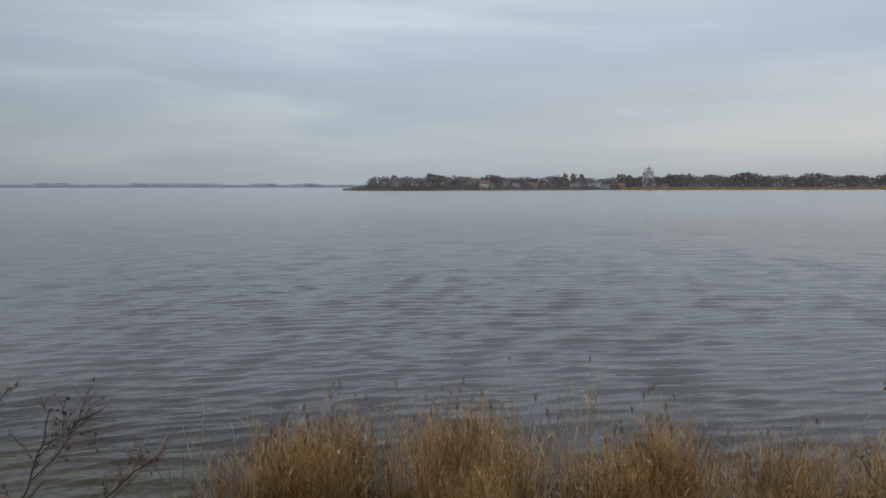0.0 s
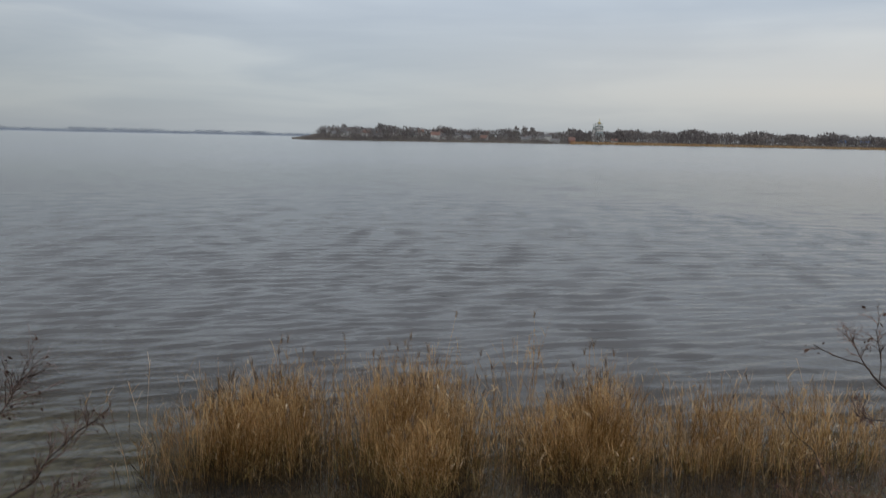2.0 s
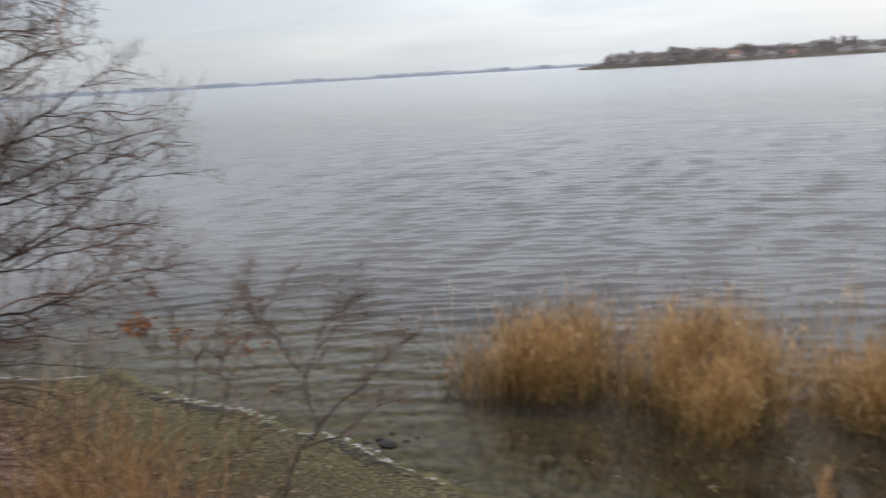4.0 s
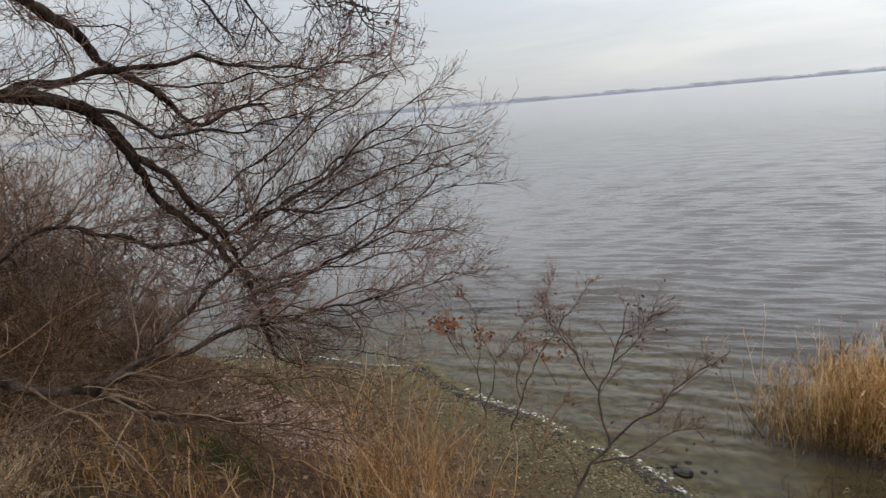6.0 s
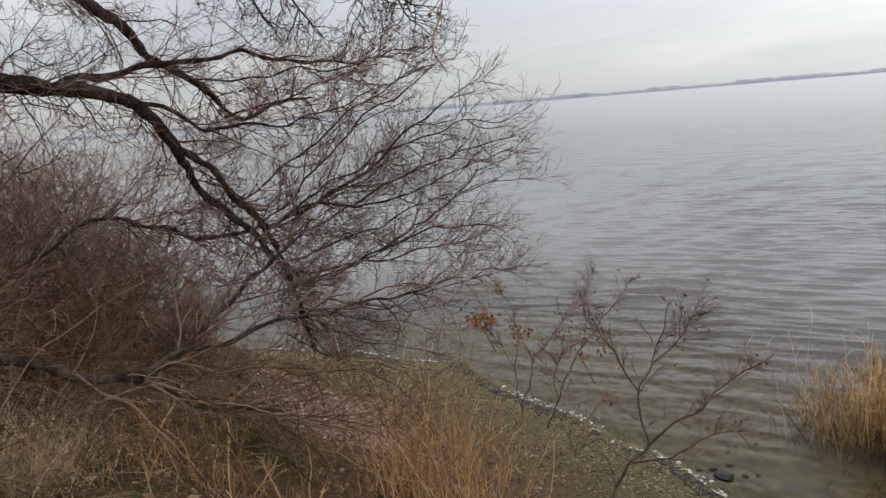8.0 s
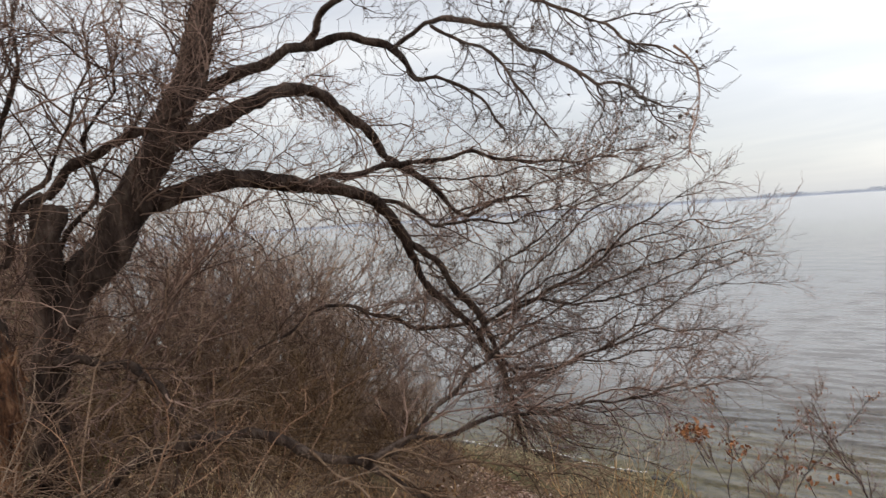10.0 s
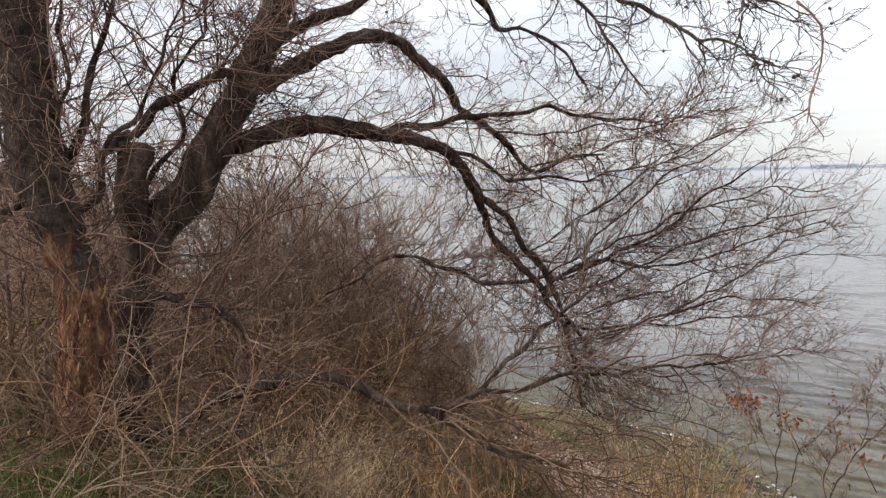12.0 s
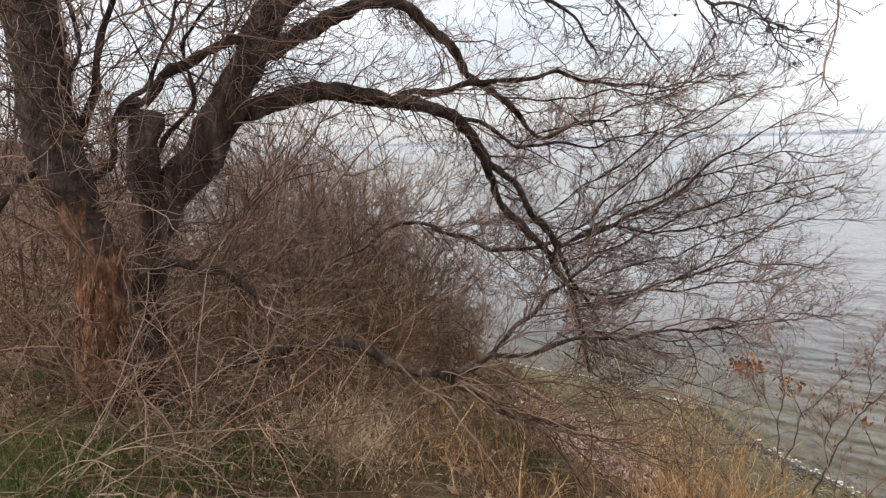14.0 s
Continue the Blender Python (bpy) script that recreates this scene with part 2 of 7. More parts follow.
GOLD = surface("gilded_dome", [(0.30, 0.25, 0.10), (0.38, 0.32, 0.14), (0.46, 0.39, 0.19)], 0.5, 4, 0.5, 0, metal=0.5)
DARK_DOME = surface("dark_dome", [(0.07, 0.10, 0.095), (0.10, 0.14, 0.13), (0.15, 0.19, 0.175)], 0.5, 4, 0.5, 0)



def stripped_material():
    """Bark that has come off the lower trunk in ragged sheets, baring orange wood."""
    m = surface("half_stripped_bark", [(0.028, 0.012, 0.006), (0.15, 0.064, 0.031), (0.33, 0.175, 0.098)], 22, 90, 0.9, 1.0, stretch=(1, 1, 0.3), distance=0.06)
    nt = m.node_tree
    b = nt.nodes["Principled BSDF"]
    wood = b.inputs["Base Color"].links[0].from_socket
    geo, sep = node(nt, "ShaderNodeNewGeometry"), node(nt, "ShaderNodeSeparateXYZ")
    nt.links.new(geo.outputs["Position"], sep.inputs[0])
    n, n2, add, ramp, dark, mx = (node(nt, k) for k in ("ShaderNodeTexNoise", "ShaderNodeTexNoise", "ShaderNodeMath", "ShaderNodeValToRGB", "ShaderNodeValToRGB", "ShaderNodeMix"))
    add.operation, mx.data_type = "MULTIPLY_ADD", "RGBA"
    n.inputs["Scale"].default_value, n.inputs["Detail"].default_value = 5.0, 6
    n2.inputs["Scale"].default_value = 24
    strip = node(nt, "ShaderNodeMapping")
    strip.inputs["Scale"].default_value = (2.2, 2.2, 0.3)
    nt.links.new(geo.outputs["Position"], strip.inputs[0])
    nt.links.new(strip.outputs[0], n.inputs["Vector"])
    nt.links.new(geo.outputs["Position"], n2.inputs["Vector"])
    add.inputs[1].default_value = 1.9
    nt.links.new(n.outputs["Fac"], add.inputs[0])
    nt.links.new(sep.outputs[2], add.inputs[2])
    scale = node(nt, "ShaderNodeMath", operation="MULTIPLY_ADD")
    scale.inputs[1].default_value, scale.inputs[2].default_value = 0.5, -2.2
    nt.links.new(add.outputs[0], scale.inputs[0])
    e = ramp.color_ramp.elements
    e[0].position, e[0].color, e[1].position, e[1].color = 0.50, (0, 0, 0, 1), 0.56, (1, 1, 1, 1)
    d = dark.color_ramp.elements
    d[0].position, d[0].color, d[1].position, d[1].color = 0.3, (0.022, 0.015, 0.012, 1), 0.7, (0.085, 0.057, 0.043, 1)
    nt.links.new(scale.outputs[0], ramp.inputs[0])
    nt.links.new(n2.outputs["Fac"], dark.inputs[0])
    nt.links.new(ramp.outputs[0], mx.inputs[0])
    nt.links.new(wood, mx.inputs[6])
    nt.links.new(dark.outputs[0], mx.inputs[7])
    nt.links.new(mx.outputs[2], b.inputs["Base Color"])
    return m


STRIPPED = stripped_material()


def ground_material():
    m = bpy.data.materials.new("bank_soil")
    m.use_nodes = True
    nt = m.node_tree
    b = nt.nodes["Principled BSDF"]
    geo, sep = node(nt, "ShaderNodeNewGeometry"), node(nt, "ShaderNodeSeparateXYZ")
    nt.links.new(geo.outputs["Position"], sep.inputs[0])

    def noise_of(scale, detail=6):
        n = node(nt, "ShaderNodeTexNoise")
        n.inputs["Scale"].default_value, n.inputs["Detail"].default_value = scale, detail
        nt.links.new(geo.outputs["Position"], n.inputs["Vector"])
        return n.outputs["Fac"]

    def ramp_of(fac, stops):
        r = node(nt, "ShaderNodeValToRGB")
        e = r.color_ramp.elements
        for i, (p, c) in enumerate(stops):
            el = e[i] if i < 2 else e.new(p)
            el.position, el.color = p, (*c, 1)
        nt.links.new(fac, r.inputs[0])
        return r.outputs[0]

    def mix_of(fac, a, c):
        x = node(nt, "ShaderNodeMix", data_type="RGBA")
        nt.links.new(fac, x.inputs[0])
        nt.links.new(a, x.inputs[6])
        nt.links.new(c, x.inputs[7])
        return x.outputs[2]

    soil = ramp_of(noise_of(9), [(0.3, (0.045, 0.025, 0.014)), (0.7, (0.165, 0.098, 0.056)), (0.5, (0.095, 0.056, 0.032))])
    litter = ramp_of(noise_of(55, 3), [(0.36, (0.045, 0.025, 0.014)), (0.68, (0.26, 0.16, 0.098)), (0.52, (0.13, 0.077, 0.046))])
    base = mix_of(ramp_of(noise_of(2.2), [(0.35, (0.2, 0.2, 0.2)), (0.65, (0.85, 0.85, 0.85))]), soil, litter)
    moss = ramp_of(noise_of(30), [(0.3, (0.035, 0.042, 0.014)), (0.7, (0.10, 0.115, 0.035))])
    base = mix_of(ramp_of(noise_of(0.55, 4), [(0.54, (0, 0, 0)), (0.68, (0.75, 0.75, 0.75))]), base, moss)
    gravel = ramp_of(noise_of(70, 2), [(0.33, (0.055, 0.045, 0.022)), (0.70, (0.26, 0.215, 0.12)), (0.5, (0.115, 0.094, 0.047))])
    high = node(nt, "ShaderNodeMath", operation="MULTIPLY_ADD")
    high.inputs[1].default_value = 0.5
    nt.links.new(noise_of(1.5, 4), high.inputs[0])
    nt.links.new(sep.outputs[2], high.inputs[2])
    beach = ramp_of(high.outputs[0], [(0.35, (1, 1, 1)), (0.95, (0, 0, 0))])
    base = mix_of(beach, base, gravel)
    mud = ramp_of(noise_of(5), [(0.3, (0.075, 0.07, 0.03)), (0.7, (0.25, 0.215, 0.10))])
    wet = ramp_of(sep.outputs[2], [(0.0, (1, 1, 1)), (0.03, (0, 0, 0))])
    base = mix_of(wet, base, mud)
    nt.links.new(base, b.inputs["Base Color"])
    b.inputs["Roughness"].default_value = 0.95
    b.inputs["Specular IOR Level"].default_value = 0.2
    bp = node(nt, "ShaderNodeBump")
    bp.inputs["Strength"].default_value, bp.inputs["Distance"].default_value = 0.8, 0.03
    nt.links.new(noise_of(40, 5), bp.inputs["Height"])
    nt.links.new(bp.outputs[0], b.inputs["Normal"])
    return m


def water_material():
    """Murky lake water: the bed shows through where it is shallow, gloss by Fresnel, ripples by two noises."""
    m = bpy.data.materials.new("lake_water")
    m.use_nodes = True
    nt = m.node_tree
    nt.nodes.clear()
    out = node(nt, "ShaderNodeOutputMaterial")
    geo, mp = node(nt, "ShaderNodeNewGeometry"), node(nt, "ShaderNodeMapping")
    mp.inputs["Scale"].default_value = (0.42, 1.0, 1.0)
    mp.inputs["Rotation"].default_value = (0, 0, radians(-15))
    nt.links.new(geo.outputs["Position"], mp.inputs[0])
    heights = []
    for s, d in ((2.3, 3), (7.0, 3)):
        n = node(nt, "ShaderNodeTexNoise")
        n.inputs["Scale"].default_value, n.inputs["Detail"].default_value = s, d
        n.inputs["Distortion"].default_value = 0.4
        nt.links.new(mp.outputs[0], n.inputs["Vector"])
        heights.append(n.outputs["Fac"])
    b1, b2 = node(nt, "ShaderNodeBump"), node(nt, "ShaderNodeBump")
    b1.inputs["Strength"].default_value, b1.inputs["Distance"].default_value = 1.0, 0.022
    b2.inputs["Strength"].default_value, b2.inputs["Distance"].default_value = 0.8, 0.007
    nt.links.new(heights[0], b1.inputs["Height"])
    nt.links.new(heights[1], b2.inputs["Height"])
    nt.links.new(b1.outputs[0], b2.inputs["Normal"])
    b3, mp3 = node(nt, "ShaderNodeBump"), node(nt, "ShaderNodeMapping")
    mp3.inputs["Scale"].default_value = (0.5, 0.2, 1.0)
    nt.links.new(geo.outputs["Position"], mp3.inputs[0])
    n3 = node(nt, "ShaderNodeTexNoise")
    n3.inputs["Scale"].default_value, n3.inputs["Detail"].default_value, n3.inputs["Distortion"].default_value = 1.0, 5, 0.8
    nt.links.new(mp3.outputs[0], n3.inputs["Vector"])
    b3.inputs["Strength"].default_value, b3.inputs["Distance"].default_value = 1.0, 0.014
    nt.links.new(n3.outputs["Fac"], b3.inputs["Height"])
    nt.links.new(b3.outputs[0], b1.inputs["Normal"])
    at = node(nt, "ShaderNodeAttribute")
    at.attribute_name = "murk"
    clear, deep, body = node(nt, "ShaderNodeBsdfTransparent"), node(nt, "ShaderNodeBsdfDiffuse"), node(nt, "ShaderNodeMixShader")
    clear.inputs[0].default_value = (0.84, 0.79, 0.64, 1)
    # paler body colour towards the bay: its brighter light is put in here
    bay_light, tint = node(nt, "ShaderNodeAttribute"), node(nt, "ShaderNodeMix", data_type="RGBA")
    bay_light.attribute_name = "bay_light"
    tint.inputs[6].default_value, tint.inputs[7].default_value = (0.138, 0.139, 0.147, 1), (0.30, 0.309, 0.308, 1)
    nt.links.new(bay_light.outputs["Fac"], tint.inputs[0])
    shallow = node(nt, "ShaderNodeMix", data_type="RGBA")
    shallow.inputs[6].default_value = (0.245, 0.185, 0.13, 1)
    fade = node(nt, "ShaderNodeMath", operation="POWER")
    fade.inputs[1].default_value = 0.28
    nt.links.new(at.outputs["Fac"], fade.inputs[0])
    nt.links.new(fade.outputs[0], shallow.inputs[0])
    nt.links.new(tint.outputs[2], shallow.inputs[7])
    nt.links.new(shallow.outputs[2], deep.inputs[0])
    nt.links.new(at.outputs["Fac"], body.inputs[0])
    nt.links.new(clear.outputs[0], body.inputs[1])
    nt.links.new(deep.outputs[0], body.inputs[2])
    gloss, fr, top = node(nt, "ShaderNodeBsdfGlossy"), node(nt, "ShaderNodeFresnel"), node(nt, "ShaderNodeMixShader")
    chop = node(nt, "ShaderNodeAttribute")
    chop.attribute_name = "chop"
    nt.links.new(chop.outputs["Fac"], gloss.inputs["Roughness"])
    fr.inputs["IOR"].default_value = 1.33
    for n in (gloss, fr):
        nt.links.new(b2.outputs[0], n.inputs["Normal"])
    nt.links.new(fr.outputs[0], top.inputs[0])
    nt.links.new(body.outputs[0], top.inputs[1])
    nt.links.new(gloss.outputs[0], top.inputs[2])
    nt.links.new(top.outputs[0], out.inputs[0])
    return m


GROUND, WATER = ground_material(), water_material()


# ---- mesh helpers ----
def mesh_of(name, verts, faces, mat, smooth=False):
    """A mesh from numpy arrays: verts (n, 3) and faces (m, 3 or 4)."""
    verts, faces = np.asarray(verts, np.float32), np.asarray(faces, np.int32)
    me = bpy.data.meshes.new(name)
    m, k = faces.shape
    me.vertices.add(len(verts))
    me.vertices.foreach_set("co", verts.ravel())
    me.loops.add(m * k)
    me.loops.foreach_set("vertex_index", faces.ravel())
    me.polygons.add(m)
    me.polygons.foreach_set("loop_start", np.arange(m, dtype=np.int32) * k)
    me.polygons.foreach_set("loop_total", np.full(m, k, np.int32))
    if smooth:
        me.polygons.foreach_set("use_smooth", np.ones(m, bool))
    me.update(calc_edges=True)
    me.materials.append(mat)
    return me


def part(name, data, mat, parent, label="", kind=""):
    """Links a mesh or a bmesh as one object under a thing or a part."""
    if isinstance(data, bmesh.types.BMesh):
        me = bpy.data.meshes.new(name)
        data.to_mesh(me)
        data.free()
        me.materials.append(mat)
        data = me
    ob = new(name, data)
    ob.parent = parent
    if parent is not None:
        ob.matrix_parent_inverse = Matrix.Translation(parent.matrix_basis.translation).inverted()
    return tagged(ob, label, kind=kind)


def thing(name, at, label, category, group="", kind=""):
    ob = new(name)
    ob.empty_display_size = 0.2
    ob.matrix_basis = Matrix.Translation(at)
    return tagged(ob, label, category, group, kind)


def tubes(lines, sides=3):
    """Verts and quads for many tapered tubes. lines: (points (n, 3), radii (n,)); lines of equal n are built together."""
    by = {}
    for p, r in lines:
        by.setdefault(len(p), []).append((p, r))
    vs, fs, base = [], [], 0
    for n, group in by.items():
        p = np.array([g[0] for g in group], float)
        r = np.array([g[1] for g in group], float)
        t = np.gradient(p, axis=1)
        t /= np.linalg.norm(t, axis=2, keepdims=True) + 1e-9
        ref = np.array([0.31, 0.23, 0.92])
        ref2 = np.array([0.9, -0.4, 0.1])
        u = np.cross(t, ref)
        weak = np.linalg.norm(u, axis=2).min(axis=1) < 0.25
        u[weak] = np.cross(t[weak], ref2)
        u /= np.linalg.norm(u, axis=2, keepdims=True) + 1e-9
        v = np.cross(t, u)
        a = np.arange(sides) * 2 * np.pi / sides
        ring = p[:, :, None] + r[:, :, None, None] * (np.cos(a)[None, None, :, None] * u[:, :, None] + np.sin(a)[None, None, :, None] * v[:, :, None])
        m = len(group)
        vs.append(ring.reshape(-1, 3))
        idx = np.arange(m * n * sides).reshape(m, n, sides) + base
        nxt = np.roll(idx, -1, axis=2)
        fs.append(np.stack([idx[:, :-1], nxt[:, :-1], nxt[:, 1:], idx[:, 1:]], -1).reshape(-1, 4))
        base += m * n * sides
    return np.concatenate(vs), np.concatenate(fs)


def smooth_line(ctrl, step):
    """Catmull-Rom through rows of x, y, z, radius, cut at about the step."""
    c = np.array(ctrl, float)
    e = np.vstack([2 * c[0] - c[1], c, 2 * c[-1] - c[-2]])
    out = []
    for i in range(1, len(e) - 2):
        k = max(2, int(np.linalg.norm(e[i + 1, :3] - e[i, :3]) / step))
        for s in np.arange(k) / k:
            p0, p1, p2, p3 = e[i - 1:i + 3]
            out.append(0.5 * (2 * p1 + (p2 - p0) * s + (2 * p0 - 5 * p1 + 4 * p2 - p3) * s * s + (3 * p1 - p0 - 3 * p2 + p3) * s ** 3))
    out.append(e[-2])
    out = np.array(out)
    out[:, 3] = np.maximum(out[:, 3], 0.0015)
    return out[:, :3], out[:, 3]


def bark_tube(name, ctrl, mat, parent, sides=16, step=0.05, rugged=0.12, label="", wander=0.0, seed=1):
    """One trunk or limb: a tapered tube with ridges, knots and a closed end."""
    p, r = smooth_line(ctrl, step)
    rng = np.random.default_rng(seed)
    if wander:
        s = np.concatenate([[0], np.cumsum(np.linalg.norm(np.diff(p, axis=0), axis=1))])
        w = sum(np.sin(s[:, None] * q + rng.uniform(0, 6.28, 3)) * rng.uniform(0.4, 1, 3) / q for q in (10.0, 17.0, 29.0))
        p = p + wander * (w - w[0]) * np.minimum(1, s / 0.3)[:, None]
    v, f = tubes([(p, r)], sides)
    n = len(p)
    v = v.reshape(n, sides, 3)
    axis = p[:, None]
    off = v - axis
    for i in range(n):
        for j in range(sides):
            q = Vector(v[i, j])
            ridge = noise.noise(Vector((q.x * 14, q.y * 14, q.z * 5))) + 0.8 * noise.noise(q * 9.0) + 0.6 * noise.noise(q * 23.0) + 0.35 * noise.noise(Vector((q.x * 34, q.y * 34, q.z * 9)))
            off[i, j] *= 1 + rugged * ridge
    v = (axis + off).reshape(-1, 3)
    tip = np.vstack([p[0], p[-1]])
    faces = [list(x) for x in f]
    a, b = len(v), len(v) + 1
    v = np.vstack([v, tip])
    me = bpy.data.meshes.new(name)
    caps = [(a, (j + 1) % sides, j) for j in range(sides)] + [(b, (n - 1) * sides + j, (n - 1) * sides + (j + 1) % sides) for j in range(sides)]
    me.from_pydata([tuple(x) for x in v], [], faces + caps)
    me.polygons.foreach_set("use_smooth", np.ones(len(me.polygons), bool))
    me.materials.append(mat)
    return part(name, me, mat, parent, label), p, r


def unit(v):
    return v / (np.linalg.norm(v, axis=-1, keepdims=True) + 1e-9)


def sprout(rng, lines, count, length, radius, angle, pull, curl, pts, jitter=0.18, first=0.12, shrink=0.5):
    """Side shoots along the lines. count: shoots per line (a, b); length: metres (a, b); angle: how far they fork off, in radians (a, b);
    pull: a way that all lean to; curl: how they bend on their way (x, y, z per metre)."""
    out = []
    pull, curl = np.array(pull, float), np.array(curl, float)
    for p, r in lines:
        n = len(p)
        seg = unit(np.gradient(p, axis=0))
        for _ in range(int(rng.integers(count[0], count[1] + 1))):
            t = first + (1 - first) * rng.random() ** 0.8
            x = t * (n - 1)
            i = min(int(x), n - 2)
            at = p[i] + (p[i + 1] - p[i]) * (x - i)
            r0 = min(radius * rng.uniform(0.7, 1.3), 0.85 * r[i])
            side = unit(np.cross(seg[i], rng.normal(size=3)))
            a = rng.uniform(*angle)
            d = unit(seg[i] * math.cos(a) + side * math.sin(a) + pull)
            ln = rng.uniform(*length) * (1 - shrink * t)
            step = ln / (pts - 1)
            q = np.empty((pts, 3))
            q[0] = at
            for k in range(1, pts):
                d = unit(d + curl * step + rng.normal(0, jitter, 3))
                q[k] = q[k - 1] + d * step
            out.append((q, np.linspace(r0, max(0.0012, r0 * 0.35), pts)))
    return out


def blades(rng, x, y, z, height, width, lean, bend, segs=3):
    """Verts and quads for many bent blades of grass or reed leaves."""
    n = len(x)
    a = rng.uniform(0, 2 * np.pi, n)
    b = rng.uniform(0, 2 * np.pi, n)
    s = np.linspace(0, 1, segs + 1)
    out = lean[:, None] * s + bend[:, None] * s ** 2.2
    px = x[:, None] + out * height[:, None] * np.cos(a)[:, None]
    py = y[:, None] + out * height[:, None] * np.sin(a)[:, None]
    pz = z[:, None] + height[:, None] * s * np.sqrt(np.maximum(0.1, 1 - (0.5 * out) ** 2)) - 0.35 * height[:, None] * np.maximum(0, out - 0.5) ** 1.5
    w = width[:, None] * (1 - 0.9 * s ** 1.5) / 2
    dx, dy = w * np.cos(b)[:, None], w * np.sin(b)[:, None]
    v = np.stack([np.stack([px - dx, py - dy, pz], -1), np.stack([px + dx, py + dy, pz], -1)], 2)
    idx = np.arange(n * (segs + 1) * 2).reshape(n, segs + 1, 2)
    f = np.stack([idx[:, :-1, 0], idx[:, :-1, 1], idx[:, 1:, 1], idx[:, 1:, 0]], -1).reshape(-1, 4)
    return v.reshape(-1, 3), f


def merge(*sets):
    vs, fs, base = [], [], 0
    for v, f in sets:
        vs.append(v)
        fs.append(f + base)
        base += len(v)
    return np.concatenate(vs), np.concatenate(fs)


# ---- the lie of the land ----
SHORE_X = [-400, -120, -60, -30, -22, -17.5, -15.6, -14.4, -12.5, -10.9, -9.8, -8.3, -6.1, -4.5, -2.6, 0, 3, 6, 10, 20, 40, 80, 400]
SHORE_Y = [30, 9, 2, 3, 4.4, 5.6, 7.0, 8.7, 9.6, 9.95, 10.32, 9.72, 9.28, 8.68, 7.95, 7.45, 7.2, 7.5, 8, 7, 9, 4, -60]


def wave_noise(x, y, seed=0):
    """Cheap smooth noise for arrays, about -1 to 1."""
    r = np.random.default_rng(seed)
    z = np.zeros_like(x)
    for k in range(9):
        a, fx = r.uniform(0, 2 * np.pi), r.uniform(0.5, 2.4)
        z = z + np.sin(fx * (x * np.cos(a) + y * np.sin(a)) + r.uniform(0, 6.28)) / 4
    return z


def inland(x, y):
    x, y = np.asarray(x, float), np.asarray(y, float)
    return np.interp(x, SHORE_X, SHORE_Y) - y + 0.10 * wave_noise(x * 2.2, y * 2.2, 3)


def ease(t):
    t = np.clip(t, 0, 1)
    return t * t * (3 - 2 * t)


def land(x, y):
    """Height of the bank and of the lake's bed over the water."""
    x, y = np.asarray(x, float), np.asarray(y, float)
    s = inland(x, y)
    bed = np.maximum(-3.0, np.where(s > -5, 0.09 * s, -0.45 + 0.3 * (s + 5)))
    up = np.interp(s, [0, 0.25, 2.0, 3.2, 6.8, 8.5, 30, 4000], [0, 0.07, 0.30, 0.75, 3.05, 3.34, 3.6, 12])
    z = np.where(s < 0, bed, up)
    hill = 2.3 * ease((-x - 12.5) / 7) * ease((s - 2.5) / 6) + 1.5 * ease((-x - 22) / 20) * ease((s - 4) / 10)
    hill = hill + 0.34 * np.exp(-((x + 4.3) ** 2 + (y + 0.45) ** 2) / 1.5 ** 2)
    rough = 0.05 * wave_noise(x * 1.4, y * 1.4, 5) + 0.02 * wave_noise(x * 6, y * 6, 6)
    return z + hill + rough * ease((s - 0.3) / 1.5)


def polar(r, a):
    rr, aa = np.meshgrid(r, a, indexing="ij")
    x, y = -rr * np.sin(aa), rr * np.cos(aa)
    n, m = rr.shape
    idx = np.arange(n * m).reshape(n, m)
    f = np.stack([idx[:-1, :-1], idx[:-1, 1:], idx[1:, 1:], idx[1:, :-1]], -1).reshape(-1, 4)
    return x.ravel(), y.ravel(), f[:, ::-1]


def build_ground():
    r = np.concatenate([[0.02], np.geomspace(0.5, 30, 150), np.geomspace(31, 4700, 50)])
    a = np.radians(np.linspace(-180, 180, 381))
    x, y, f = polar(r, a)
    x, y = x + 0.43, y - 0.37
    z = land(x, y)
    far = np.hypot(x, y)
    z = np.where((far > 300) & (z > 0), np.maximum(z, 3), z)
    tagged(new("ground", mesh_of("ground", np.stack([x, y, z], -1), f, GROUND, True)), "brown leaf-littered bank falling to a gravel beach", "ground", kind="structure")


RIPPLE, SWELL = 0.0145, 0.003


